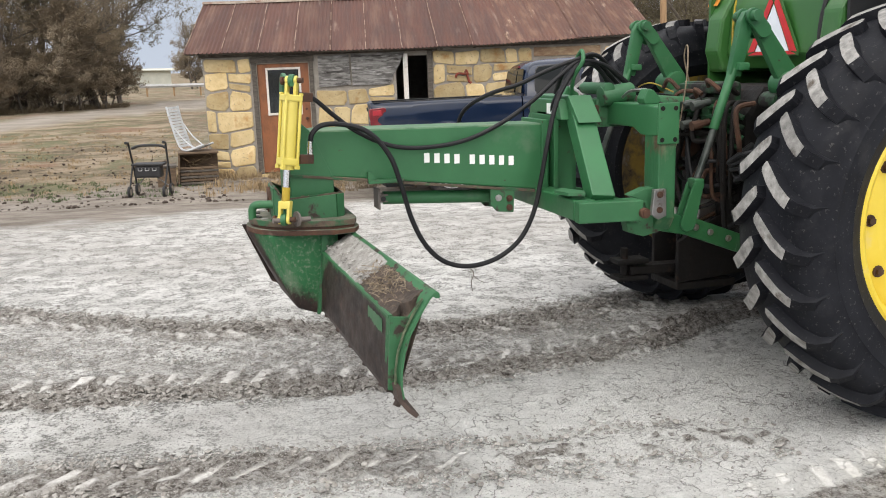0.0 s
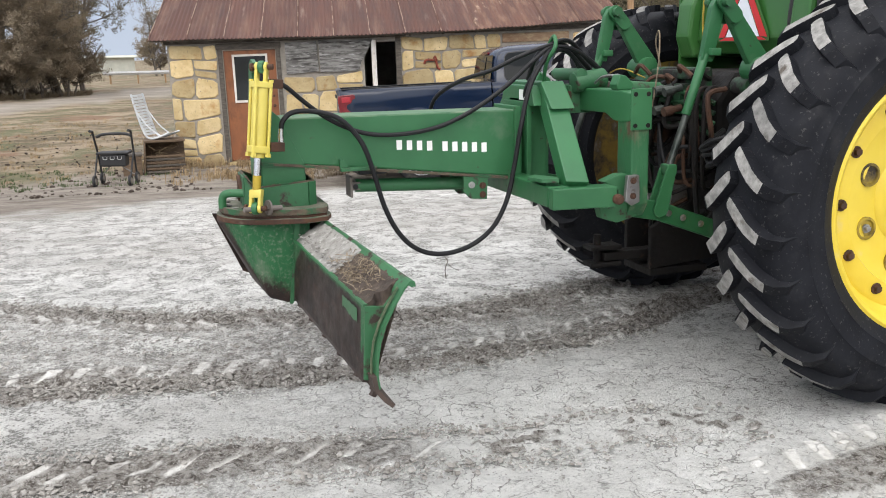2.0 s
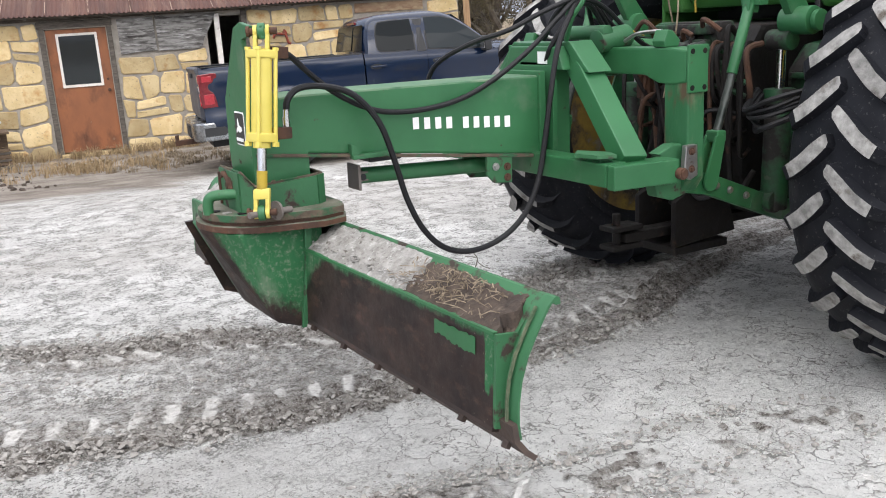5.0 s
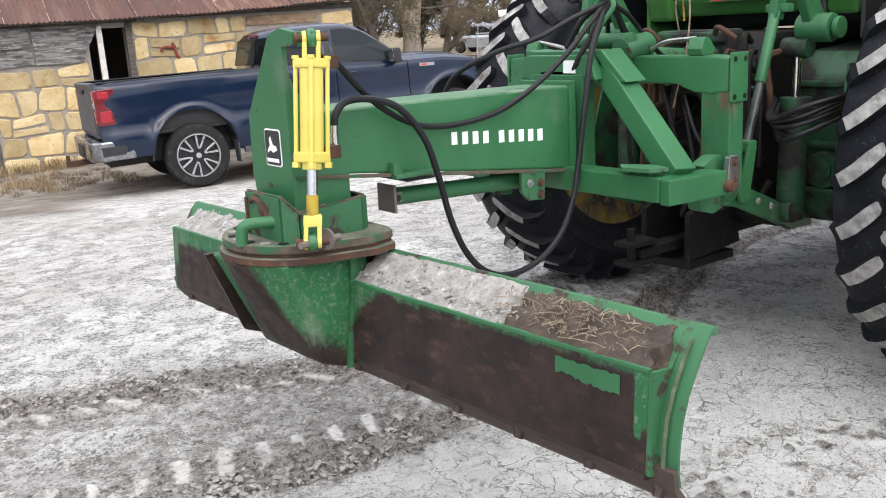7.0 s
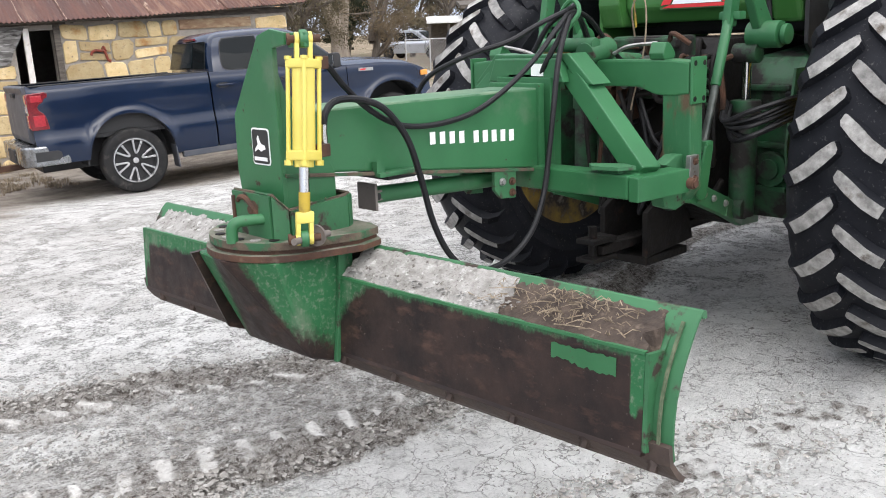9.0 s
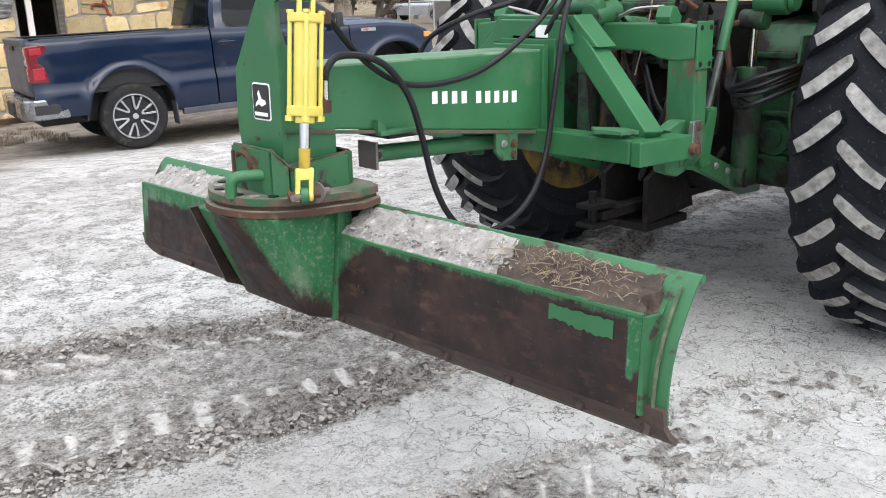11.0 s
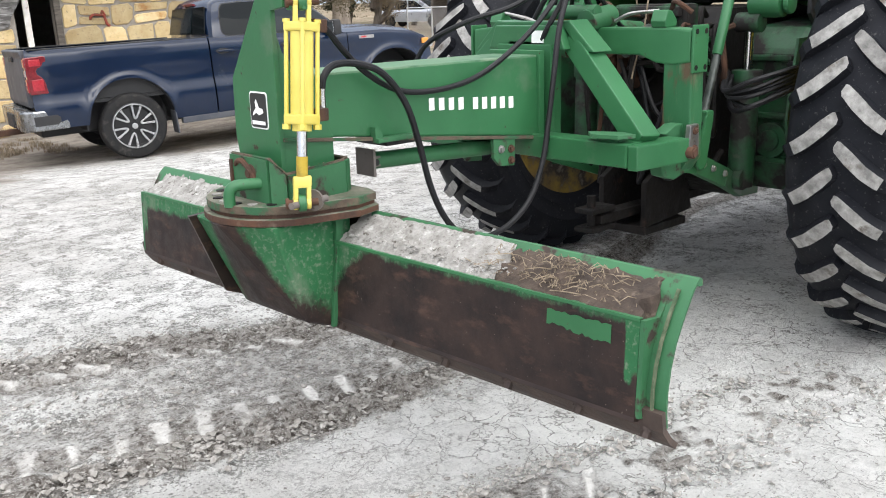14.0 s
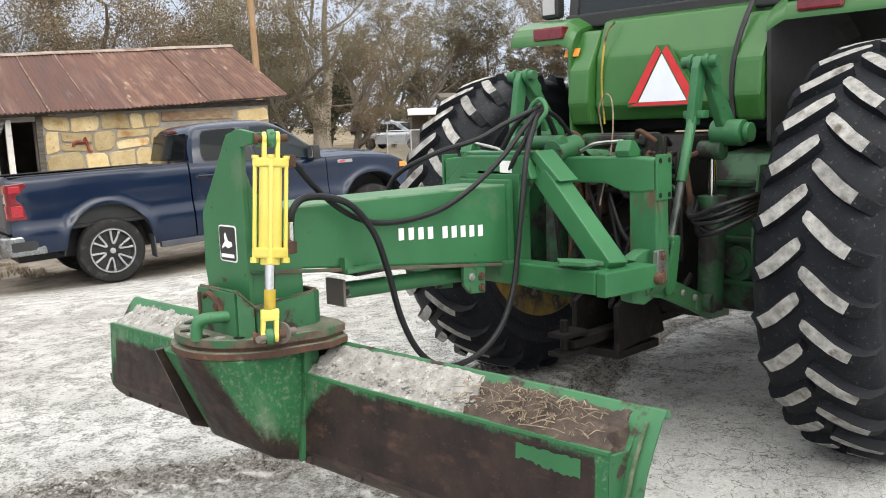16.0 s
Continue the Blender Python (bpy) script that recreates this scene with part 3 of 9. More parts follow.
def land(x, y):
    """The height of the plain ground: level round the tractor, a shallow fall towards the stone building."""
    x, y = np.asarray(x, float), np.asarray(y, float)
    dip = 0.14 * np.exp(-(((x - 3.9) / 3.2) ** 2 + ((y - 8.4) / 1.9) ** 2))
    return -0.44 * ease((y - 4.6) / 8.4) * (1 - 0.45 * ease((x - 1.0) / 7.0)) - dip


def rough_field(x, y, cell, seed):
    """Smooth value noise between -1 and 1."""
    table = np.random.RandomState(seed).uniform(-1, 1, (256, 256))
    u, v = x / cell, y / cell
    i, j = np.floor(u).astype(int), np.floor(v).astype(int)
    fu, fv = ease(u - i), ease(v - j)
    a, b = table[i % 256, j % 256], table[(i + 1) % 256, j % 256]
    c, d = table[i % 256, (j + 1) % 256], table[(i + 1) % 256, (j + 1) % 256]
    return (a * (1 - fu) + b * fu) * (1 - fv) + (c * (1 - fu) + d * fu) * fv


ROW_NEAR = ((-9, 3.2), (-4, 1.3), (-1.6, 0.62), (-0.385, 0.42), (0.155, 0.29), (0.47, 0.245), (0.75, 0.227), (1.15, 0.232), (1.86, 0.30), (2.4, 0.45), (2.93, 0.75), (4, 1.1))
ROW_FAR = ((-9, 6.5), (-4, 3.9), (-1.6, 2.3), (-0.9, 1.85), (-0.4, 1.5), (0.15, 1.33), (0.53, 1.12), (0.86, 0.95), (1.3, 0.88), (1.9, 0.98), (2.93, 1.25), (4, 1.5))
ROW_SIDE = ((-9, 0.4), (-4, -0.1), (-1.6, -0.52), (-1, -0.66), (-0.4, -0.77), (0, -0.83), (0.44, -0.91), (0.99, -1.05), (1.73, -1.07), (2.2, -1.25), (6, -1.6))
ROW_NEXT = ((1.0, -1.72), (1.68, -1.59), (1.99, -1.585), (2.16, -1.55), (2.48, -1.46), (2.64, -1.37), (3.4, -1.0), (6, 0.0))


def row_y(row, x):
    return np.interp(x, [p[0] for p in row], [p[1] for p in row])


def steps(lo, hi, fine, far):
    """Grid lines: even between lo and hi, ever wider outside them."""
    mid = np.arange(lo, hi + fine / 2, fine)
    out, d, v = [], fine, 0.0
    while v < far:
        d *= 1.11
        v += d
        out.append(v)
    out = np.array(out)
    return np.r_[(lo - out)[::-1], mid, mid[-1] + out]


def build_ground():
    xs, ys = steps(-1.5, 3.1, 0.0135, 1600.0), steps(-1.85, 1.9, 0.0135, 1600.0)
    x, y = np.meshgrid(xs, ys, indexing="ij")
    z = land(x, y)
    near = np.exp(-((np.hypot(x - 0.5, y - 0.5) / 14.0) ** 2))
    z += near * (0.012 * rough_field(x, y, 0.9, 1) + 0.006 * rough_field(x, y, 0.25, 2))
    fine = np.exp(-((np.hypot(x - 0.5, y - 0.3) / 4.0) ** 2))
    z += fine * (0.0035 * rough_field(x, y, 0.07, 3) + 0.003 * rough_field(x, y, 0.035, 4))
    churn, prints = np.zeros_like(x), np.zeros_like(x)
    wob = 0.05 * rough_field(x, y, 0.35, 5) + 0.03 * rough_field(x, y, 0.12, 6)
    patch = 0.5 + 0.5 * rough_field(x, y, 0.5, 7)
    yn, yf, yside = row_y(ROW_NEAR, x), row_y(ROW_FAR, x), row_y(ROW_SIDE, x)

    def strip(d, half, soft=0.06):
        return ease((half + wob - np.abs(d)) / soft + 0.5)

    ridge = np.maximum(strip(y - yn + 0.21, 0.12), strip(y - yf + 0.02, 0.13))
    bed = np.maximum(strip(y - yn, 0.11), strip(y - yf + 0.20, 0.08))
    between = ease((y - yn + 0.05) / 0.12) * ease((yf - y + 0.05) / 0.12)
    side = strip(y - yside, 0.15) * ease((patch + 0.25) * 3) * ease((0.95 + 4 * wob - x) / 0.35)
    side = np.maximum(side, 0.9 * strip(y - row_y(ROW_NEXT, x) + 0.20, 0.09) * ease((x - 1.72 + 2 * wob) / 0.2))
    # loose spots where the side track runs out in the open yard
    rng = random.Random(8)
    spots = np.zeros_like(x)
    for k in range(13):
        sx = 0.9 + 0.092 * k + rng.uniform(-0.03, 0.03)
        sy, sr = float(row_y(ROW_SIDE, sx)) + rng.uniform(-0.06, 0.04), rng.uniform(0.03, 0.07)
        spots = np.maximum(spots, ease((sr - np.hypot((x - sx) * 0.8, y - sy) + 1.1 * wob) / 0.03 + 0.4))
    spots = spots * ease(0.5 + 1.6 * rough_field(x, y, 0.045, 33))
    fade = ease((9 - np.hypot(x, y)) / 5)
    lumps = rough_field(x, y, 0.055, 9) + 0.7 * rough_field(x, y, 0.13, 10) + 0.7 * rough_field(x, y, 0.028, 20)
    # the crust breaks off in a low ledge along the far edge of the tracks
    ledge = ease((y - yf - 0.10 - 1.2 * wob) / 0.02)
    churn = np.clip(np.maximum.reduce([0.92 * ridge, 0.66 * bed, 0.42 * between, 0.85 * side, 0.8 * spots]) * fade * (0.75 + 0.5 * patch), 0, 1)
    z += fade * (0.021 * ridge + 0.010 * bed + 0.012 * side + 0.014 * spots) * (0.6 + lumps) - 0.014 * between * fade
    z -= fade * 0.022 * (1 - ledge) * ease((y - yf + 0.16) / 0.25)
    # a plate of hard pale crust left standing between the tracks
    plate_edge = 1 - np.hypot((x + 0.24 + 0.35 * (y - 0.83)) / 0.21, (y - 0.83) / 0.14) + 4.5 * wob
    plate = ease(plate_edge / 0.12 + 0.5)
    churn *= 1 - 0.9 * plate
    z += 0.014 * plate
    # bars pressed by the tyre lugs, packed hard, flat and pale
    rng = random.Random(4)
    flat_z = land(x, y)
    for row, lean, size, thick, off, share in ((ROW_NEAR, 1.20, 0.105, 0.026, 0.0, 1.0), (ROW_FAR, -1.05, 0.070, 0.020, -0.20, 0.75), (ROW_SIDE, 0.66, 0.115, 0.019, 0.0, 1.0), (ROW_NEXT, 1.25, 0.080, 0.021, 0.0, 1.0)):
        px = -1.45
        while px < 3.0:
            px += (0.148 if row is ROW_NEAR else 0.155) + rng.uniform(-0.010, 0.010)
            if rng.random() > share:
                continue
            if row is ROW_SIDE and px > 0.75 or row is ROW_NEXT and px < 1.6:
                continue
            py = float(row_y(row, px)) + off + rng.uniform(-0.012, 0.012)
            a = lean + rng.uniform(-0.08, 0.08)
            i0, i1 = np.searchsorted(xs, (px - 0.22, px + 0.22))
            j0, j1 = np.searchsorted(ys, (py - 0.22, py + 0.22))
            if i0 >= i1 or j0 >= j1:
                continue
            dx, dy = x[i0:i1, j0:j1] - px, y[i0:i1, j0:j1] - py
            u, v = dx * math.cos(a) + dy * math.sin(a), -dx * math.sin(a) + dy * math.cos(a)
            long = size * rng.uniform(0.75, 1.1)
            w = wob[i0:i1, j0:j1]
            taper = thick * (1.0 + 0.25 * np.clip(u / long, -1, 1))
            k = ease((long - np.abs(u) + 0.7 * w) / 0.022 + 0.5) * ease((taper - np.abs(v) + 0.22 * w) / 0.012 + 0.5)
            k = k * ease(1.15 + 0.9 * rough_field(x[i0:i1, j0:j1], y[i0:i1, j0:j1], 0.06, 30))
            prints[i0:i1, j0:j1] = np.maximum(prints[i0:i1, j0:j1], k * rng.uniform(0.72, 1.0) * (0.8 if row is ROW_FAR else 0.95 if row is ROW_SIDE else 1.0))
            z[i0:i1, j0:j1] += k * (flat_z[i0:i1, j0:j1] + 0.006 - z[i0:i1, j0:j1])
    # dirt beyond the yard, dry turf, a lane
    edge = y + 0.9 * rough_field(x, y, 1.7, 11) + 0.35 * rough_field(x, y, 0.5, 12)
    start = np.interp(x, (-30, -6, -1, 2, 3.2, 5, 7, 9, 30), (5.0, 5.2, 5.9, 7.3, 7.9, 7.6, 7.3, 8.2, 12.0))
    dirt = ease((edge - start) / 0.9) * 0.95
    dirt = np.maximum(dirt, ease((x - 8.5 + 0.6 * rough_field(x, y, 1.5, 13)) / 2.5) * ease((y - 2) / 3) * 0.9)
    dirt = np.maximum(dirt, ease((np.hypot(x, y) - 22) / 12))
    turf = ease((y + 1.6 * rough_field(x, y, 3.1, 14) + rough_field(x, y, 0.8, 15) - 11.5) / 2.0) * ease((0.6 - x + 0.5 * rough_field(x, y, 1.3, 16)) / 1.2)
    turf = np.maximum(turf, ease((y - 19) / 5) * 0.9)
    turf = np.maximum(turf, ease((np.hypot(x, y) - 45) / 15))
    mid = np.interp(x, (-60, -8, -2, 1, 14), (20, 35, 50, 57, 62))
    lane = ease((7.0 + 2.0 * rough_field(x, y, 5.0, 17) + 0.08 * (mid - 35) - np.abs(y - mid)) / 2.5) * ease((14 - x) / 8)
    z += turf * near * 0.02 * rough_field(x, y, 0.18, 18)
    z += turf * ease((60 - y) / 20) * 0.03 * rough_field(x, y, 0.5, 19)
    crust = ease((x + 0.5 + 4 * wob) / 1.2) * ease((0.15 - y + 3 * wob) / 0.5) * ease((4.2 - x + 3 * wob) / 1.0) * ease((y + 3.4 + 4 * wob) / 1.4) * (1 - churn)
    crust = crust * (0.85 + 0.15 * rough_field(x, y, 0.4, 32))
    dirt = np.maximum(dirt, 0.36 * ease((y - 1.8) / 2.5) * (0.6 + 0.4 * rough_field(x, y, 1.1, 31)))
    nx, ny = x.shape
    ids = np.arange(nx * ny).reshape(nx, ny)
    quads = np.stack([ids[:-1, :-1], ids[1:, :-1], ids[1:, 1:], ids[:-1, 1:]], -1).reshape(-1, 4)
    me = bpy.data.meshes.new("ground")
    me.vertices.add(nx * ny)
    me.vertices.foreach_set("co", np.stack([x, y, z], -1).astype(np.float32).ravel())
    me.loops.add(quads.size)
    me.loops.foreach_set("vertex_index", quads.ravel().astype(np.int32))
    me.polygons.add(len(quads))
    me.polygons.foreach_set("loop_start", np.arange(0, quads.size, 4, dtype=np.int32))
    me.update(calc_edges=True)
    for key, v in (("churn", churn), ("print", prints), ("dirt", dirt), ("turf", turf), ("lane", lane), ("crust", crust)):
        me.attributes.new(key, "FLOAT", "POINT").data.foreach_set("value", v.astype(np.float32).ravel())
    me.materials.append(ground_material())
    me.shade_smooth()
    ob = new("ground", me)
    tagged(ob, "pale crushed limestone yard with churned tyre tracks and dry turf beyond", "ground", kind="structure")


build_ground()


# ---- tractor ----
AXLE_X, AXLE_Z, WHEEL_Y = 2.935, 0.905, 1.13


def wheel_x(cy):
    """The tractor stands slightly askew to the blade."""
    return AXLE_X - 0.055 if cy < 0 else AXLE_X + 0.055


def crown(y):
    return 0.93 - 0.036 * (abs(y) / 0.235) ** 2.2


def lug_mesh(side):
    """One tread bar of a tyre, from the middle of the tread to its shoulder; the tyre's axis is y."""
    bm = bmesh.new()
    rows = []
    for y, arc, half, top in ((0.004, 0.012, 0.015, None), (0.012, 0.022, 0.024, None), (0.055, 0.060, 0.0285, None), (0.11, 0.108, 0.0275, None), (0.155, 0.138, 0.027, None), (0.172, 0.147, 0.026, None), (0.20, 0.162, 0.026, 0.895), (0.232, 0.176, 0.027, 0.846)):
        r = top or crown(y)
        low = 0.872 - 0.10 * (max(0, y) / 0.24) ** 3
        ring = []
        for rad, w in ((low, half * 1.45), (r, half), (r, -half), (low, -half * 1.45)):
            th = math.pi + (arc + w * 0.85) / 0.9
            shift = -w * 0.45
            ring.append(bm.verts.new((rad * math.cos(th), (y + shift) * side, rad * math.sin(th))))
        rows.append(ring)
    for k, (a, b) in enumerate(zip(rows, rows[1:])):
        for i in range(3):
            f = bm.faces.new((a[i], a[i + 1], b[i + 1], b[i]))
            f.material_index = 1 if i == 1 and k < 5 else 0
    bm.faces.new(rows[0])
    bm.faces.new(rows[-1])
    bmesh.ops.recalc_face_normals(bm, faces=bm.faces)
    me = bpy.data.meshes.new("lug")
    bm.to_mesh(me)
    bm.free()
    me.materials.append(RUBBER)
    me.materials.append(LUG_DUST)
    return me


LUGS = {1: lug_mesh(1), -1: lug_mesh(-1)}


def rear_tyre(parent, cy):
    c = (wheel_x(cy), cy, AXLE_Z)
    bm = bmesh.new()
    half = ((0.889, 0.0), (0.886, 0.08), (0.876, 0.15), (0.856, 0.205), (0.825, 0.236), (0.79, 0.246), (0.74, 0.248), (0.735, 0.252), (0.70, 0.250), (0.65, 0.236), (0.645, 0.238), (0.60, 0.215), (0.575, 0.20), (0.56, 0.17))
    lathe(bm, [(r, -y) for r, y in half[::-1]] + [(r, y) for r, y in half[1:]], 96, c, closed=True)
    tyre = part("rear_tyre", bm, RUBBER, parent, "black ribbed farm tyre with dusty lug faces", smooth=True)
    turn0 = -0.06 if cy < 0 else 0.11
    for side in (1, -1):
        for k in range(28):
            ob = new("lug", LUGS[side])
            ob.parent = tyre
            ob.matrix_basis = Matrix.Translation(c) @ Matrix.Rotation(-(turn0 + (k + (0.5 if side > 0 else 0.0)) * 2 * math.pi / 28), 4, "Y")
    return tyre


def rear_wheel(parent, cy):
    s = -1 if cy < 0 else 1
    c = Vector((wheel_x(cy), cy, AXLE_Z))
    bm = bmesh.new()
    lathe(bm, [(0.552, s * -0.19), (0.578, s * -0.20), (0.582, s * -0.185), (0.56, s * -0.17), (0.535, s * -0.10), (0.505, s * 0.0), (0.535, s * 0.12), (0.555, s * 0.17), (0.58, s * 0.185), (0.585, s * 0.203), (0.570, s * 0.21), (0.552, s * 0.20), (0.53, s * 0.15), (0.515, s * 0.10), (0.49, s * 0.075), (0.475, s * 0.085), (0.40, s * 0.09), (0.39, s * 0.075), (0.33, s * 0.065), (0.22, s * 0.04), (0.20, s * 0.055), (0.14, s * 0.065), (0.13, s * 0.09), (0.0, s * 0.092), (0.0, s * 0.02), (0.30, s * 0.0), (0.48, s * -0.02), (0.50, s * -0.1)], 72, c)
    wheel = part("rear_wheel", bm, YELLOW_RIM if cy < 0 else YELLOW_SHADED_MUD, parent, "yellow painted steel wheel", smooth=True)
    for k in range(12):
        a = 6.2832 * k / 12
        b2 = bmesh.new()
        bolt(b2, c + Vector((0.437 * math.cos(a), s * 0.085, 0.437 * math.sin(a))), (0, s, 0), 0.017, 0.024)
        part("wheel_bolt", b2, RUST, wheel)
    for k in range(8):
        a = 6.2832 * (k + 0.5) / 8
        b2 = bmesh.new()
        p = c + Vector((0.30 * math.cos(a), s * 0.058, 0.30 * math.sin(a)))
        lathe(b2, [(0.05, s * 0.0), (0.05, s * 0.012), (0.04, s * 0.014), (0.036, s * 0.004), (0.0, s * 0.004), (0.0, 0.0)], 20, p)
        part("wheel_boss", b2, YELLOW_OLD, wheel, smooth=True)
        if k % 2 == 0:
            b2 = bmesh.new()
            bolt(b2, p + Vector((0, s * 0.006, 0)), (0, s, 0), 0.013, 0.02)
            part("wheel_bolt", b2, STEEL, wheel)


def slab(bm, pts, thick):
    """A thin plate over a closed line of points in space."""
    pts = [Vector(p) for p in pts]
    nrm = (pts[1] - pts[0]).cross(pts[2] - pts[0]).normalized() * thick
    low, high = [bm.verts.new(p) for p in pts], [bm.verts.new(p + nrm) for p in pts]
    bm.faces.new(low)
    bm.faces.new(high[::-1])
    for i in range(len(pts)):
        j = (i + 1) % len(pts)
        bm.faces.new((low[i], high[i], high[j], low[j]))


def eye_plate(bm, p0, p1, r0, r1, y0, y1, n=12):
    """A flat link with rounded ends, from p0 to p1 in the x-z plane."""
    a, b = Vector((p0[0], p0[1])), Vector((p1[0], p1[1]))
    d = math.atan2(b.y - a.y, b.x - a.x)
    pts = [(a.x + r0 * math.cos(d + math.pi / 2 + math.pi * k / n), a.y + r0 * math.sin(d + math.pi / 2 + math.pi * k / n)) for k in range(n + 1)]
    pts += [(b.x + r1 * math.cos(d - math.pi / 2 + math.pi * k / n), b.y + r1 * math.sin(d - math.pi / 2 + math.pi * k / n)) for k in range(n + 1)]
    prism(bm, pts, "y", y0, y1, 0.004)


def build_tractor():
    t = thing("tractor", (3.6, 0, 0), "large green farm tractor with yellow wheels and a rear hitch", "tractor")
    for cy in (-WHEEL_Y, WHEEL_Y):
        rear_tyre(t, cy)
        rear_wheel(t, cy)
    # rear axle and gear housing
    bm = bmesh.new()
    rod(bm, (AXLE_X, -0.32, AXLE_Z), (AXLE_X, 0.32, AXLE_Z), 0.18, n=20)
    for s in (-1, 1):
        rod(bm, (AXLE_X, s * 0.3, AXLE_Z), (AXLE_X, s * 0.62, AXLE_Z), 0.19, 0.14, 20, bevel=0.015)
        rod(bm, (AXLE_X, s * 0.62, AXLE_Z), (AXLE_X, s * 1.2, AXLE_Z), 0.07, n=16)
        rod(bm, (AXLE_X, s * 0.60, AXLE_Z), (AXLE_X, s * 0.66, AXLE_Z), 0.2, n=20, bevel=0.01)
    part("axle_housing", bm, GREEN_SHADED, t, "grimy green axle housing, its shade painted in", smooth=True)
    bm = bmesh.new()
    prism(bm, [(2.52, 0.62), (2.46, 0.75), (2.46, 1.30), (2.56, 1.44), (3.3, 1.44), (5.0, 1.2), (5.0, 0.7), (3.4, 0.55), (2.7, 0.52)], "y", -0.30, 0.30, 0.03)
    part("gear_housing", bm, SHADED_GRIME, t, "oily gear housing, darkened with painted shade")
    for s in (-1, 1):
        bm = bmesh.new()
        prism(bm, [(2.78, 0.56), (2.72, 0.70), (2.72, 1.22), (2.82, 1.34), (3.5, 1.40), (3.6, 0.60), (3.4, 0.52)], "y", min(s * 0.31, s * 0.60), max(s * 0.31, s * 0.60), 0.03)
        drive = part("final_drive", bm, GREEN_SHADED, t, "oily green final drive housing, its shade painted in")
        for z in (0.72, 0.93, 1.08, 1.20):
            b2 = bmesh.new()
            box(b2, (2.695, min(s * 0.34, s * 0.57), z - 0.014), (2.74, max(s * 0.34, s * 0.57), z + 0.014), 0.008)
            part("rib", b2, GREEN_SHADED, drive)
        b2 = bmesh.new()
        lathe_x = [(2.69, 0.085), (2.675, 0.05)]
        for x, r in lathe_x:
            rod(b2, (x, s * 0.49, 0.815), (2.76, s * 0.49, 0.815), r, n=20, bevel=0.006)
        part("round_cover", b2, GREEN_SHADED, drive)
        # unseen box ahead of each rear wheel, added to block light below
        bm = bmesh.new()
        box(bm, (3.95, min(s * 0.36, s * 0.88), 0.50), (4.95, max(s * 0.36, s * 0.88), 1.25), 0.08)
        part("fuel_tank", bm, BLACK, t, "unseen black block added to shade the ground below the cab")
    bm = bmesh.new()
    box(bm, (2.40, -0.20, 1.22), (2.50, 0.22, 1.46), 0.02)
    box(bm, (2.37, -0.17, 1.40), (2.47, 0.20, 1.45), 0.012)
    for k in range(4):
        box(bm, (2.34, -0.15 + 0.09 * k, 1.25), (2.41, -0.08 + 0.09 * k, 1.38), 0.012)
    part("valve_block", bm, GREEN_SHADED, t, "grimy green hydraulic valve block, its shade painted in")
    for k in range(8):
        bm = bmesh.new()
        y, z = -0.16 + 0.095 * (k % 4), 1.30 + 0.1 * (k // 4) - 0.04
        rod(bm, (2.34, y, z), (2.26, y, z - 0.015), 0.018, n=12)
        rod(bm, (2.29, y, z - 0.01), (2.24, y, z - 0.02), 0.024, n=12)
        part("hydraulic_coupler", bm, SCREW_STEEL if k % 3 else RUST, t)
    bm = bmesh.new()
    rod(bm, (2.46, 0, 0.78), (2.36, 0, 0.78), 0.07, n=20, bevel=0.006)
    rod(bm, (2.36, 0, 0.78), (2.25, 0, 0.78), 0.022, n=16)
    part("pto_shaft", bm, STEEL, t, "worn steel power take-off shaft", smooth=True)
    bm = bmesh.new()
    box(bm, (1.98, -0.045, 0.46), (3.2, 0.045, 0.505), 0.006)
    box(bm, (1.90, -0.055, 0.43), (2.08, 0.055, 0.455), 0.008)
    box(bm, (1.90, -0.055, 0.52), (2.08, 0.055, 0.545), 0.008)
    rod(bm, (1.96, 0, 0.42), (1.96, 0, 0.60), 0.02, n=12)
    part("drawbar", bm, SHADED_GRIME, t, "oily brown steel drawbar, darkened with painted shade")
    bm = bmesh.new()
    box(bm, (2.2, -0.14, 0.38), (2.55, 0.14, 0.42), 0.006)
    part("drawbar_support", bm, SHADED_GRIME, t)
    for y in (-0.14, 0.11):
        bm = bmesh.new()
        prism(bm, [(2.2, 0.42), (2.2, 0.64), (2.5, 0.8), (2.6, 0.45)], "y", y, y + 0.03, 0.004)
        part("drawbar_cheek", bm, SHADED_GRIME, t)
    for s in (-1, 1):
        # lower link with its clevis end, sway block
        bm = bmesh.new()
        line = [(1.80, s * 0.505, 0.845), (2.02, s * 0.505, 0.80), (2.32, s * 0.47, 0.69), (2.62, s * 0.38, 0.585), (2.85, s * 0.34, 0.56)]
        for (p, q) in zip(line, line[1:]):
            d = Vector(q) - Vector(p)
            m = Matrix.Translation((Vector(p) + Vector(q)) / 2) @ d.to_track_quat("X", "Z").to_matrix().to_4x4()
            box(bm, (-d.length / 2 - 0.012, -0.019, -0.045), (d.length / 2 + 0.012, 0.019, 0.045), 0.006, m)
        rod(bm, (1.80, s * 0.475, 0.845), (1.80, s * 0.535, 0.845), 0.055, n=18, bevel=0.006)
        link = part("lower_link", bm, GREEN, t)
        for (x, z) in ((2.06, 0.79), (2.14, 0.762), (2.24, 0.725)):
            b2 = bmesh.new()
            bolt(b2, (x, s * 0.505 + (-0.018 if s < 0 else -0.02), z), (0, -1, 0), 0.011, 0.012)
            part("bolt", b2, STEEL, link)
        # clevis of the lift link
        bm = bmesh.new()
        for off in (-0.035, 0.035):
            eye_plate(bm, (2.005, 0.815), (2.05, 0.985), 0.038, 0.028, s * 0.515 + off * 0.8 - 0.007, s * 0.515 + off * 0.8 + 0.007)
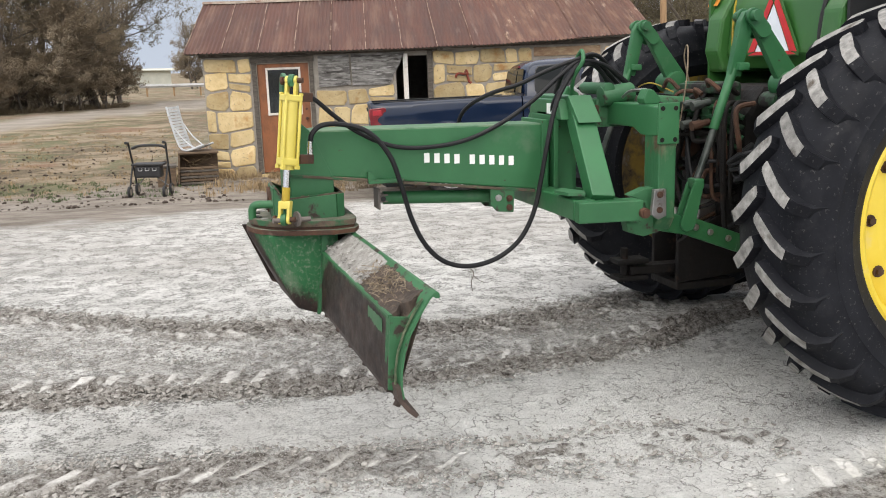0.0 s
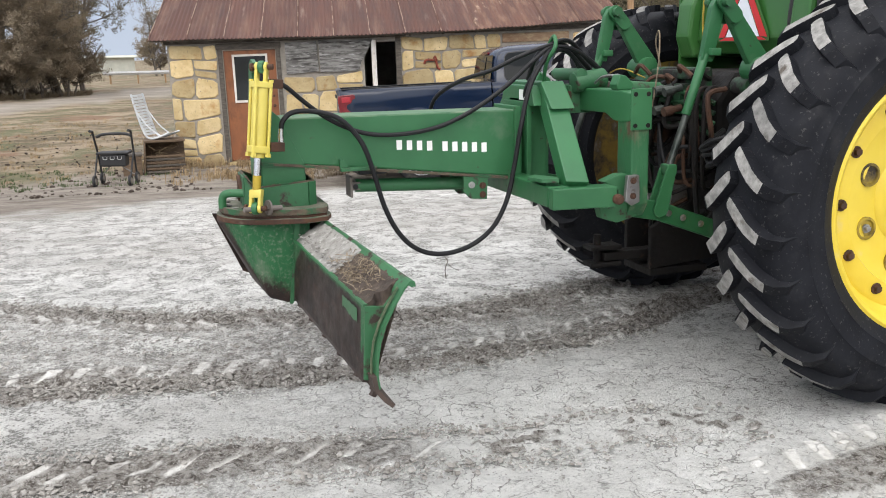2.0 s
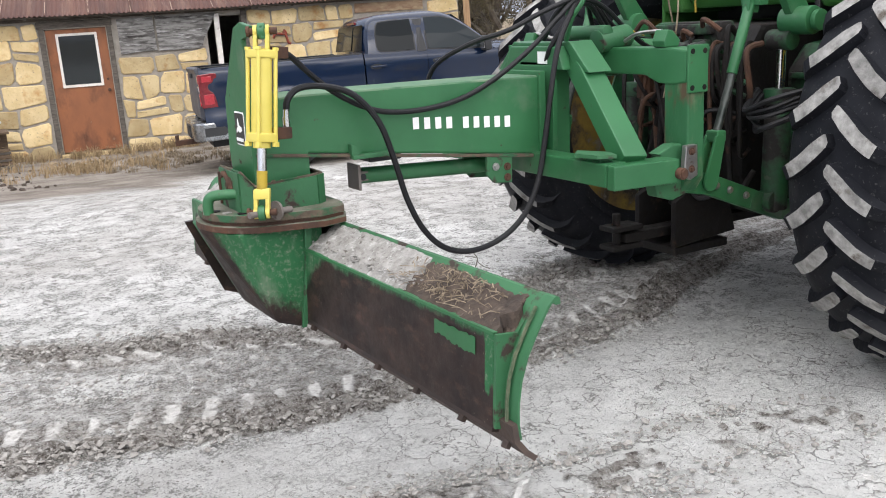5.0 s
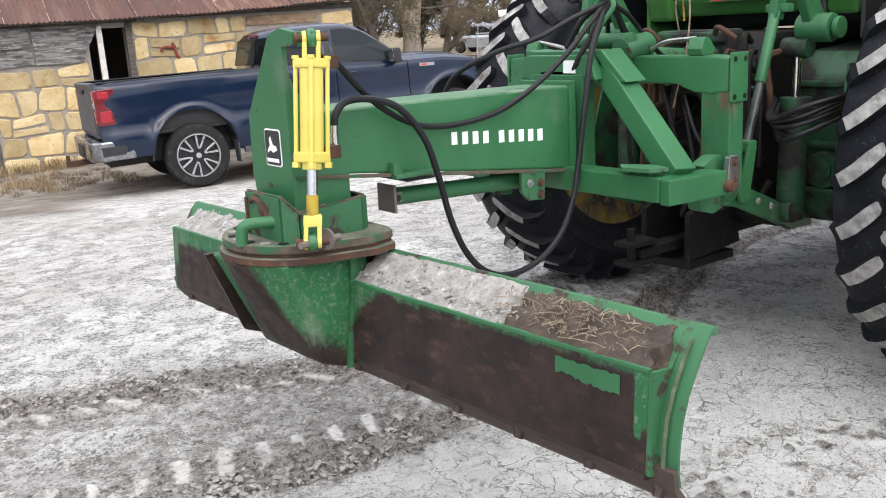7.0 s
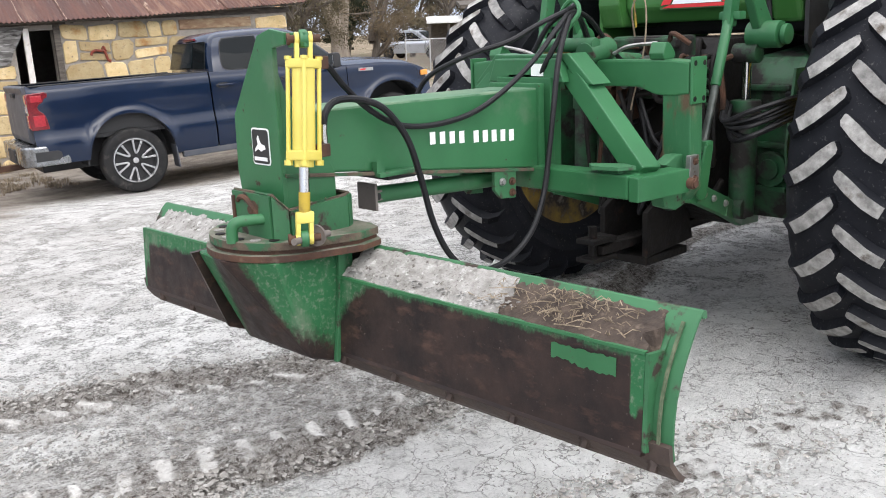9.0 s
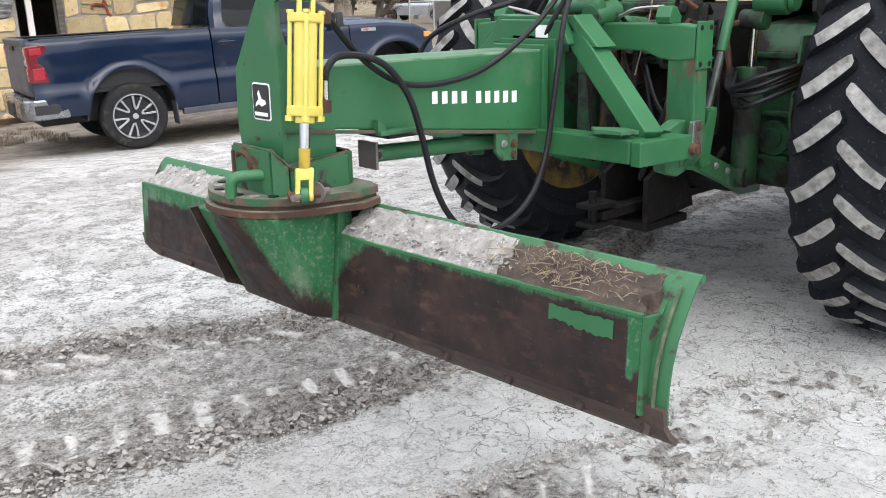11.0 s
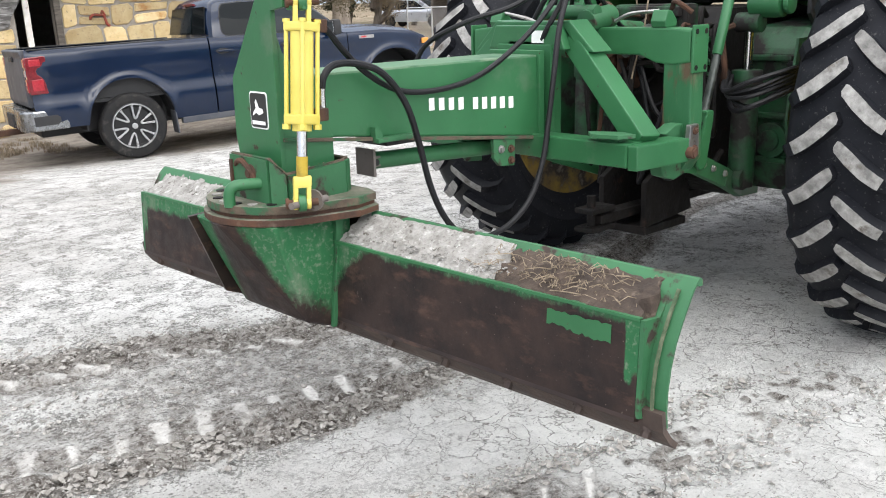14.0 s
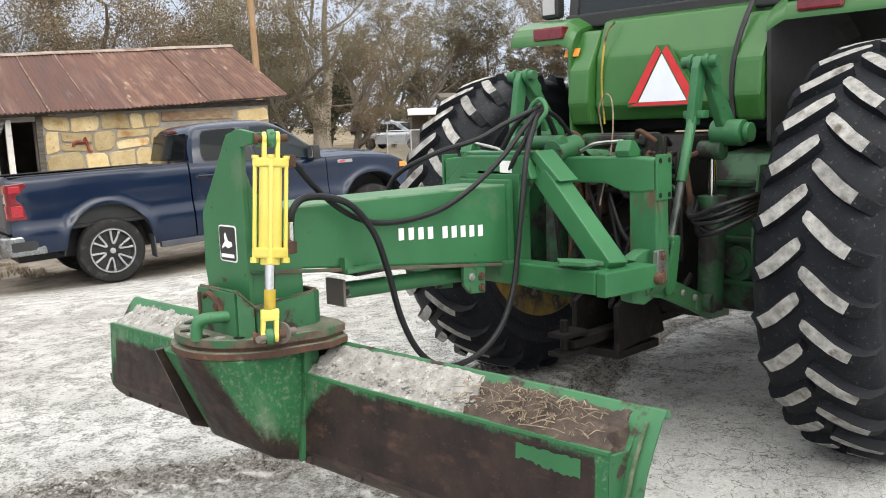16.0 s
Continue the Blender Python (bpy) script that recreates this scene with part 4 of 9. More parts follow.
        box(bm, (2.03, s * 0.515 - 0.034, 0.975), (2.085, s * 0.515 + 0.034, 1.025), 0.010)
        part("lift_link_clevis", bm, GREEN, t)
        bm = bmesh.new()
        rod(bm, (2.06, s * 0.515, 1.01), (2.15, s * 0.515, 1.27), 0.017, n=14)
        part("lift_link_screw", bm, SCREW_STEEL, t, "bare steel threaded rod", smooth=True)
        bm = bmesh.new()
        rod(bm, (2.14, s * 0.515, 1.25), (2.235, s * 0.515, 1.53), 0.022, n=16, bevel=0.005)
        prism(bm, [(2.205, 1.50), (2.265, 1.49), (2.318, 1.72), (2.305, 1.775), (2.275, 1.785), (2.25, 1.74)], "y", s * 0.515 - 0.019, s * 0.515 + 0.019, 0.006)
        box(bm, (2.235, s * 0.515 - 0.05, 1.52), (2.29, s * 0.515 + 0.05, 1.555), 0.008)
        part("lift_link_tube", bm, GREEN, t, smooth=True)
        # rocker arm
        bm = bmesh.new()
        for off in (-0.05, 0.05):
            eye_plate(bm, (2.30, 1.765), (2.36, 1.70), 0.036, 0.036, s * 0.515 + off * 0.8 - 0.010, s * 0.515 + off * 0.8 + 0.010)
        prism(bm, [(2.325, 1.715), (2.35, 1.765), (2.40, 1.725), (2.59, 1.49), (2.58, 1.40), (2.50, 1.42)], "y", s * 0.515 - 0.022, s * 0.515 + 0.022, 0.008)
        arm = part("lift_arm", bm, GREEN, t)
        bm = bmesh.new()
        rod(bm, (2.30, s * 0.515 - 0.085, 1.765), (2.30, s * 0.515 + 0.085, 1.765), 0.026, n=14)
        part("pin", bm, GREEN_WORN, arm, smooth=True)
        bm = bmesh.new()
        rod(bm, (2.52, s * 0.46, 1.45), (2.52, s * 0.61, 1.45), 0.060, n=22, bevel=0.008)
        rod(bm, (2.52, s * 0.62, 1.45), (2.52, s * 0.645, 1.45), 0.045, n=16, bevel=0.005)
        part("rockshaft_end", bm, GREEN, t, smooth=True)
        # lift ram beside the arm
        bm = bmesh.new()
        rod(bm, (2.50, s * 0.46, 1.35), (2.50, s * 0.46, 1.12), 0.022, n=14)
        part("ram_rod", bm, CHROME, t, smooth=True)
        bm = bmesh.new()
        rod(bm, (2.50, s * 0.46, 1.14), (2.49, s * 0.46, 0.62), 0.06, n=18, bevel=0.008)
        rod(bm, (2.50, s * 0.46, 1.16), (2.50, s * 0.46, 1.09), 0.07, n=18, bevel=0.008)
        rod(bm, (2.50, s * 0.40, 1.37), (2.50, s * 0.52, 1.37), 0.045, n=16, bevel=0.006)
        rod(bm, (2.46, s * 0.42, 0.66), (2.46, s * 0.50, 0.66), 0.05, n=18, bevel=0.006)
        part("ram_barrel", bm, GREEN_SHADED, t, smooth=True)
    # hanging guard plates under the platform
    for s in (-1, 1):
        bm = bmesh.new()
        slab(bm, [(2.55, s * 0.66, 1.3), (2.45, s * 0.68, 0.95), (2.5, s * 0.70, 0.60), (2.75, s * 0.68, 0.55), (2.8, s * 0.66, 1.3)], 0.012)
        part("side_guard", bm, GREEN_SHADED, t)
    # rear body panel below the window, with its ledge
    bm = bmesh.new()
    prism(bm, [(2.87, 1.52), (2.82, 1.60), (2.84, 1.86), (2.92, 2.06), (3.05, 2.10), (3.2, 2.10), (3.2, 1.52)], "y", -0.42, 0.44, 0.015)
    panel = part("rear_panel", bm, GREEN_BODY, t, "glossy green rear body panel")
    for s, lo, hi in ((-1, -0.565, -0.423), (1, 0.443, 0.585)):
        bm = bmesh.new()
        prism(bm, [(2.80, 1.50), (2.76, 1.62), (2.78, 1.80), (2.90, 2.02), (3.2, 2.05), (3.2, 1.50)], "y", lo, hi, 0.02)
        part("corner_panel", bm, GREEN_BODY, panel)
    bm = bmesh.new()
    tube(bm, [(2.83, 0.38, 1.5), (2.82, 0.39, 1.75), (2.84, 0.37, 1.98), (2.88, 0.34, 2.05)], 0.006, 6)
    part("yellow_cable", bm, YELLOW_OLD, panel, "yellow sheathed cable")
    bm = bmesh.new()
    tube(bm, [(2.80, -0.41, 1.45), (2.79, -0.40, 1.7), (2.815, -0.425, 1.90), (2.9, -0.47, 2.12)], 0.013, 6)
    part("black_cable", bm, BLACK, panel)
    # slow-vehicle triangle
    sign = part("warning_sign", (lambda b: (slab(b, [(2.815, -0.215, 1.585), (2.815, 0.215, 1.585), (2.815, 0.207, 1.63), (2.815, 0.040, 1.898), (2.815, -0.040, 1.898), (2.815, -0.207, 1.63)], -0.006), b)[1])(bmesh.new()), GREEN_BODY, t, "triangular slow-vehicle sign, white with red borders")
    bm = bmesh.new()
    slab(bm, [(2.806, -0.143, 1.610), (2.806, 0.143, 1.610), (2.806, 0.0, 1.853)], -0.003)
    part("sign_face", bm, WHITE_REFLECT, sign)
    for pts in ([(-0.207, 1.606), (-0.151, 1.610), (-0.004, 1.862), (-0.027, 1.893)], [(0.207, 1.606), (0.151, 1.610), (0.004, 1.862), (0.027, 1.893)], [(-0.204, 1.591), (0.204, 1.591), (0.151, 1.608), (-0.151, 1.608)]):
        bm = bmesh.new()
        slab(bm, [(2.804, y, z) for y, z in pts], 0.003)
        part("sign_border", bm, RED_REFLECT, sign)
    # mudguards over the rear wheels, each with a lamp
    for s in (-1, 1):
        bm = bmesh.new()
        rows = [(2.79, 1.955), (2.81, 2.0), (2.84, 2.04), (2.88, 2.065), (2.97, 2.09), (3.10, 2.095), (3.25, 2.085), (3.40, 2.05), (3.55, 2.0), (3.68, 1.92), (3.80, 1.80), (3.90, 1.66), (3.96, 1.5)]
        across = ((s * 0.57, -0.050), (s * 0.60, -0.030), (s * 0.66, 0.0), (s * (1.26 if s < 0 else 1.02), 0.004))
        for (x0, z0), (x1, z1) in zip(rows, rows[1:]):
            for (y0, d0), (y1, d1) in zip(across, across[1:]):
                a4 = [(x0, y0, z0 + d0), (x1, y0, z1 + d0), (x1, y1, z1 + d1), (x0, y1, z0 + d1)]
                low = [bm.verts.new(p) for p in a4]
                high = [bm.verts.new((p[0], p[1], p[2] + 0.02)) for p in a4]
                # underside set black: painted shade and dirt below the green guard
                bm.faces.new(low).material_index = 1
                bm.faces.new(high[::-1])
                for i in range(4):
                    j = (i + 1) % 4
                    bm.faces.new((low[i], high[i], high[j], low[j]))
        bmesh.ops.remove_doubles(bm, verts=bm.verts, dist=0.001)
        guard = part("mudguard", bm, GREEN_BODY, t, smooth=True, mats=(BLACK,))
        bm = bmesh.new()
        pts = [(x, z - 0.045) for x, z in rows] + [(3.6, 1.35), (2.9, 1.30), (2.80, 1.40)]
        prism(bm, pts, "y", s * 0.588 - 0.01, s * 0.588 + 0.01)
        # near wall is black to paint the shade inside the wheel arch
        part("mudguard_wall", bm, BLACK if s < 0 else GREEN_BODY, guard)
        bm = bmesh.new()
        x, z = rows[1]
        far = 0.0 if s < 0 else 0.09
        box(bm, (x - 0.03, min(s * (0.72 - far), s * (0.93 - far)), z - 0.015), (x + 0.05, max(s * (0.72 - far), s * (0.93 - far)), z + 0.055), 0.012)
        part("tail_lamp", bm, RED_LENS, guard, "red tail lamp")
    # cab
    for s in (-1, 1):
        for x0, x1, z0, z1, w in ((3.02, 3.16, 2.06, 3.1, 0.06), (4.25, 4.35, 1.9, 3.1, 0.05)):
            bm = bmesh.new()
            prism(bm, [(x0, z0), (x0 + w, z0), (x1 + w, z1), (x1, z1)], "y", s * 0.74 - 0.03, s * 0.74 + 0.03, 0.008)
            part("cab_pillar", bm, BLACK, t)
    for lo, hi in (((2.98, -0.76, 2.05), (3.06, 0.76, 2.13)), ((3.1, -0.74, 3.02), (3.2, 0.74, 3.1))):
        bm = bmesh.new()
        box(bm, lo, hi, 0.012)
        part("cab_rail", bm, BLACK, t)
    bm = bmesh.new()
    slab(bm, [(3.045, -0.70, 2.13), (3.045, 0.70, 2.13), (3.17, 0.70, 3.02), (3.17, -0.70, 3.02)], 0.006)
    part("rear_window", bm, DARK_GLASS, t, "dark tinted rear cab window").visible_shadow = False
    for s in (-1, 1):
        bm = bmesh.new()
        slab(bm, [(3.1, s * 0.745, 2.1), (4.26, s * 0.745, 1.95), (4.3, s * 0.745, 3.02), (3.2, s * 0.745, 3.02)], 0.006)
        part("side_window", bm, DARK_GLASS, t).visible_shadow = False
    bm = bmesh.new()
    box(bm, (2.95, -0.84, 3.1), (4.5, 0.84, 3.28), 0.05)
    part("cab_roof", bm, GREEN_BODY, t, "green cab roof")
    bm = bmesh.new()
    box(bm, (3.45, -0.25, 1.75), (3.95, 0.25, 2.2), 0.06)
    box(bm, (3.38, -0.24, 2.15), (3.52, 0.24, 2.75), 0.05)
    part("seat", bm, BLACK, t)
    bm = bmesh.new()
    box(bm, (3.2, -0.72, 1.45), (4.4, 0.72, 1.6), 0.02)
    part("cab_floor", bm, BLACK, t)
    bm = bmesh.new()
    tube(bm, [(3.2, 0.76, 2.35), (3.1, 0.86, 2.32), (3.06, 0.90, 2.26)], 0.014, 6)
    box(bm, (3.02, 0.84, 2.13), (3.09, 0.98, 2.27), 0.03)
    lamp = part("work_lamp", bm, BLACK, t, "black work lamp on a bracket")
    bm = bmesh.new()
    box(bm, (3.012, 0.865, 2.155), (3.019, 0.955, 2.245), 0.002)
    part("lamp_lens", bm, LAMP_GLASS, lamp)
    # bonnet and front axle
    bm = bmesh.new()
    prism(bm, [(4.35, 1.15), (4.35, 2.0), (5.2, 1.95), (6.3, 1.75), (6.55, 1.55), (6.55, 1.0), (6.3, 0.95)], "y", -0.42, 0.42, 0.05)
    part("bonnet", bm, GREEN_BODY, t)
    bm = bmesh.new()
    box(bm, (5.7, -0.85, 0.62), (5.95, 0.85, 0.85), 0.03)
    box(bm, (4.9, -0.3, 0.7), (6.5, 0.3, 1.1), 0.04)
    part("front_axle", bm, GREEN_SHADED, t)
    for s in (-1, 1):
        bm = bmesh.new()
        lathe(bm, [(0.40, -0.17), (0.55, -0.20), (0.64, -0.18), (0.675, -0.1), (0.68, 0.0), (0.675, 0.1), (0.64, 0.18), (0.55, 0.20), (0.40, 0.17)], 48, (5.82, s * 0.98, 0.675), closed=True)
        part("front_tyre", bm, RUBBER, t, smooth=True)
        bm = bmesh.new()
        lathe(bm, [(0.41, -0.16), (0.40, -0.1), (0.2, -0.04), (0.2, 0.04), (0.40, 0.1), (0.41, 0.16)], 40, (5.82, s * 0.98, 0.675))
        part("front_wheel", bm, YELLOW_RIM, t, smooth=True)
    # loose pipes and wires behind the gear housing
    rng = random.Random(11)
    for k in range(16):
        y0, y1 = rng.uniform(-0.36, 0.36), rng.uniform(-0.42, 0.42)
        z0, z1 = rng.uniform(1.0, 1.42), rng.uniform(0.66, 1.2)
        bm = bmesh.new()
        tube(bm, [(2.42, y0, z0), (2.30 + rng.uniform(-0.06, 0.05), (2 * y0 + y1) / 3, z0 - rng.uniform(0.0, 0.1)), (2.28 + rng.uniform(-0.05, 0.08), (y0 + 2 * y1) / 3, z1 - rng.uniform(0, 0.12)), (2.44, y1, z1)], rng.choice((0.011, 0.014, 0.017)), 7)
        # most hoses use the near-black grime, which paints the recess's shade
        part("hydraulic_hose", bm, (SHADED_GRIME, HOSE, SHADED_GRIME, RUST)[k % 4], t, smooth=True)
    for pts, mat, lab in (([(2.34, 0.04, 1.46), (2.30, 0.03, 1.58), (2.28, -0.02, 1.645), (2.26, -0.07, 1.62), (2.25, -0.085, 1.50), (2.24, -0.07, 1.34), (2.24, -0.03, 1.20), (2.24, -0.01, 1.12)], STRAW, "dusty tan cord"), ([(2.3, -0.2, 1.04), (2.22, -0.22, 0.98), (2.2, -0.3, 1.05), (2.18, -0.28, 0.9)], RUST, "rusty bent wire"), ([(2.4, 0.3, 1.40), (2.3, 0.4, 1.45), (2.28, 0.55, 1.38), (2.3, 0.6, 1.2)], YELLOW_OLD, "yellow bent pipe")):
        bm = bmesh.new()
        tube(bm, pts, 0.004, 6)
        part("wire", bm, mat, t, lab)
    bm = bmesh.new()
    box(bm, (2.33, 0.06, 1.06), (2.44, 0.26, 1.30), 0.012)
    for k in range(3):
        box(bm, (2.29, 0.08 + 0.06 * k, 1.10), (2.34, 0.115 + 0.06 * k, 1.26), 0.008)
    rod(bm, (2.30, 0.10, 1.30), (2.30, 0.10, 1.36), 0.016, n=12)
    part("remote_valve", bm, RUST, t, "rusty brown remote valve block")
    for k, z in enumerate((1.235, 1.285, 1.335, 1.175)):
        bm = bmesh.new()
        tube(bm, [(2.42, 0.30, z - 0.03), (2.36, 0.22, z), (2.35, 0.0, z + 0.004), (2.36, -0.24, z - 0.004), (2.42, -0.34, z - 0.05)], 0.013, 8)
        part("cross_pipe", bm, GREEN_SHADED if k % 2 else GREEN_WORN, t, smooth=True)
    for k in range(9):
        bm = bmesh.new()
        y = -0.20 - 0.028 * k
        drop = rng.uniform(0.10, 0.36)
        tube(bm, [(2.42, y, 1.36), (2.34 - 0.012 * (k % 3), y - 0.01, 1.33), (2.33 - 0.02 * (k % 2), y - 0.02, 1.28 - drop), (2.37, y + rng.uniform(-0.05, 0.05), 1.20 - drop), (2.46, y + 0.06, 1.22 - drop)], rng.choice((0.010, 0.013)), 7)
        part("hydraulic_hose", bm, SHADED_GRIME if k % 4 else RUST, t, smooth=True)
    for pts in ([(2.36, -0.02, 1.36), (2.32, -0.05, 1.42), (2.33, -0.10, 1.40)], [(2.35, 0.16, 1.42), (2.31, 0.20, 1.47), (2.32, 0.27, 1.43)], [(2.33, -0.16, 1.44), (2.30, -0.20, 1.47), (2.33, -0.27, 1.42)]):
        bm = bmesh.new()
        tube(bm, pts, 0.012, 7)
        part("steel_pipe", bm, RUST, t, smooth=True)
    # coiled hoses hung inside the near wheel
    for k in range(6):
        bm = bmesh.new()
        o = 0.013 * k + rng.uniform(-0.012, 0.012)
        e = [rng.uniform(-0.022, 0.022) for _ in range(6)]
        tube(bm, [(2.44, -0.40 + e[0], 1.10 + o), (2.30 - o, -0.50, 1.03 + o + e[1]), (2.22 + e[2], -0.64, 1.03 + 0.018 * k + e[3]), (2.34, -0.73 + e[4], 1.09 + 0.018 * k), (2.52, -0.72, 1.15 + o + e[5]), (2.62, -0.60, 1.18)], rng.choice((0.010, 0.012, 0.013)), 7)
        part("coiled_hose", bm, HOSE, t, smooth=True)
    bm = bmesh.new()
    slab(bm, [(2.812, 0.54, 1.88), (2.812, 0.64, 1.88), (2.836, 0.64, 1.925), (2.836, 0.54, 1.925)], -0.004)
    part("warning_label", bm, ORANGE, panel, "small orange warning label")


build_tractor()


# ---- rear blade ----
def yaw_x(y):
    """How far the skewed blade stands forward at a place along it."""
    return -0.036 * (y + 1.46)


def wing_sheet(bm, section, ys, thick, slot=0):
    """A curved plate: a section of (x, z) swept along the blade."""
    n = len(section)
    nrm = []
    for i in range(n):
        a, b = Vector(section[max(i - 1, 0)]), Vector(section[min(i + 1, n - 1)])
        d = (b - a).normalized()
        nrm.append(Vector((-d.y, d.x)) * thick)
    front, rear = [], []
    for y in ys:
        front.append([bm.verts.new((x + yaw_x(y), y, z)) for x, z in section])
        rear.append([bm.verts.new((x + v.x + yaw_x(y), y, z + v.y)) for (x, z), v in zip(section, nrm)])
    for k in range(len(ys) - 1):
        for i in range(n - 1):
            bm.faces.new((front[k][i], front[k][i + 1], front[k + 1][i + 1], front[k + 1][i]))
            bm.faces.new((rear[k][i], rear[k + 1][i], rear[k + 1][i + 1], rear[k][i + 1]))
        for i in (0, n - 1):
            bm.faces.new((front[k][i], front[k + 1][i], rear[k + 1][i], rear[k][i]))
    for k in (0, len(ys) - 1):
        for i in range(n - 1):
            bm.faces.new((front[k][i], front[k][i + 1], rear[k][i + 1], rear[k][i]))
    for f in bm.faces:
        f.material_index = slot


def letters(parent, x0, x1, z0, z1, slope, y, n_words=(4, 5)):
    """White bars in place of a maker's name on the side of the beam."""
    count = sum(n_words)
    gap = 0.55
    pitch = (x1 - x0) / (count + gap)
    x = x0
    for w, many in enumerate(n_words):
        for _ in range(many):
            bm = bmesh.new()
            mid = slope * (x - x0)
            prism(bm, [(x, z0 + mid), (x + pitch * 0.52, z0 + mid), (x + pitch * 0.52, z1 + mid), (x, z1 + mid)], "y", y - 0.002, y)
            part("letter_bar", bm, WHITE, parent)
            x += pitch
        x += gap * pitch


def set_wear(ob, rule):
    """How far the paint has gone at each vertex, by a rule of place: 0 whole, 1 bare."""
    values = [min(1.5, max(-0.5, rule(v.co))) for v in ob.data.vertices]
    ob.data.attributes.new("wear", "FLOAT", "POINT").data.foreach_set("value", values)


def build_blade():
    t = thing("grader_blade", (0.25, 0, 0.4), "green rear grader blade raised off the ground behind the tractor", "grader blade")
    # beam
    bm = bmesh.new()
    side = [(0.20, 1.095), (0.45, 1.068), (1.475, 0.953), (1.475, 1.283), (0.34, 1.287), (0.20, 1.27)]
    prism(bm, side, "y", -0.125, 0.125, 0.008)
    bm.normal_update()
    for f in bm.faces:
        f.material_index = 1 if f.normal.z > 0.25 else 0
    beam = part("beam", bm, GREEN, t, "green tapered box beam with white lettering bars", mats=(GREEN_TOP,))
    letters(beam, 0.838, 1.312, 1.118, 1.163, -0.075, -0.1255)
    bm = bmesh.new()
    for s in (-1, 1):
        prism(bm, [(0.20, 1.083), (1.475, 0.94), (1.475, 0.953), (0.20, 1.095)], "y", s * 0.133 - 0.006, s * 0.133 + 0.006, 0.002)
    part("bottom_flange", bm, EDGE_WEAR, beam)
    bm = bmesh.new()
    box(bm, (0.56, -0.17, 1.035), (0.73, -0.128, 1.052), 0.004)
    prism(bm, [(0.56, 1.05), (0.60, 1.05), (0.58, 1.085), (0.56, 1.09)], "y", -0.155, -0.128)
    part("hose_lug", bm, GREEN_WORN, beam)
    bm = bmesh.new()
    box(bm, (0.66, -0.09, 1.005), (0.80, 0.09, 1.04), 0.008)
    part("rubber_stop", bm, BLACK, beam)
    bm = bmesh.new()
    box(bm, (1.43, -0.14, 0.93), (1.462, 0.14, 1.30), 0.004)
    box(bm, (1.49, -0.15, 0.90), (1.515, 0.15, 1.32), 0.004)
    box(bm, (1.50, -0.10, 0.92), (1.62, 0.10, 1.34), 0.01)
    part("mast_channel", bm, GREEN, t)
    # hanging swing stop: tube with end plate and bracket
    bm = bmesh.new()
    rod(bm, (0.66, 0.0, 0.945), (1.25, -0.03, 0.925), 0.032, n=18)
    part("stop_tube", bm, GREEN, t, smooth=True)
    bm = bmesh.new()
    box(bm, (0.625, -0.055, 0.895), (0.637, 0.05, 0.995), 0.003)
    box(bm, (0.637, -0.03, 0.925), (0.68, 0.03, 0.965), 0.004)
    end_plate = part("end_plate", bm, STOP_STEEL, t, "bare brown steel end plate")
    # flat black disc stands for the shade inside the pin hole
    bm = bmesh.new()
    rod(bm, (0.655, -0.036, 0.943), (0.655, -0.028, 0.943), 0.013, n=12)
    part("pin_hole", bm, BLACK, end_plate)
    bm = bmesh.new()
    prism(bm, [(1.165, 0.985), (1.29, 0.972), (1.285, 0.855), (1.20, 0.862), (1.165, 0.90)], "y", -0.135, -0.118, 0.003)
    bracket = part("tube_bracket", bm, GREEN_WORN, t)
    bm = bmesh.new()
    prism(bm, [(1.165, 0.985), (1.29, 0.972), (1.285, 0.855), (1.20, 0.862), (1.165, 0.90)], "y", 0.05, 0.066, 0.003)
    part("tube_bracket", bm, GREEN_WORN, t)
    for p in ((1.205, -0.136, 0.93), (1.262, -0.136, 0.925), (1.262, -0.136, 0.88)):
        b2 = bmesh.new()
        bolt(b2, p, (0, -1, 0), 0.011, 0.013)
        part("bolt", b2, RUST if p[0] > 1.22 else STEEL, bracket)
    # A-frame
    bm = bmesh.new()
    box(bm, (1.395, -0.60, 0.875), (1.50, 0.60, 0.968), 0.008)
    part("cross_tube", bm, GREEN, t)
    for s in (-1, 1):
        bm = bmesh.new()
        prism(bm, [(1.40, s * 0.602), (1.40, s * 0.645), (1.70, s * 0.675), (1.70, s * 0.575), (1.50, s * 0.56)], "z", 0.868, 0.962, 0.006)
        part("side_arm", bm, GREEN, t)
        bm = bmesh.new()
        slab(bm, [(1.42, s * 0.40, 0.985), (1.36, s * 0.46, 0.985), (1.38, s * 0.57, 0.985), (1.45, s * 0.60, 0.985), (1.48, s * 0.52, 0.985)], 0.014)
        box(bm, (1.41, s * 0.5 - 0.05, 0.966), (1.47, s * 0.5 + 0.05, 0.99), 0.002)
        part("step_lug", bm, GREEN_WORN, t)
        # sloping brace, a box tube
        bm = bmesh.new()
        a, b = Vector((1.60, s * 0.19, 1.34)), Vector((1.535, s * 0.585, 0.955))
        d = b - a
        x_way = Vector((1, 0, 0)) - d.normalized() * d.normalized().x
        m = Matrix((x_way.normalized(), d.normalized().cross(x_way.normalized()), d.normalized())).transposed().to_4x4()
        m.translation = (a + b) / 2
        box(bm, (-0.055, -0.042, -d.length / 2), (0.055, 0.042, d.length / 2), 0.006, m)
        part("brace", bm, GREEN, t)
        bm = bmesh.new()
        rod(bm, (1.70, s * 0.60, 0.905), (1.70, s * 0.70, 0.905), 0.023, n=16, bevel=0.003)
        rod(bm, (1.70, s * 0.69, 0.905), (1.70, s * 0.705, 0.905), 0.018, n=6)
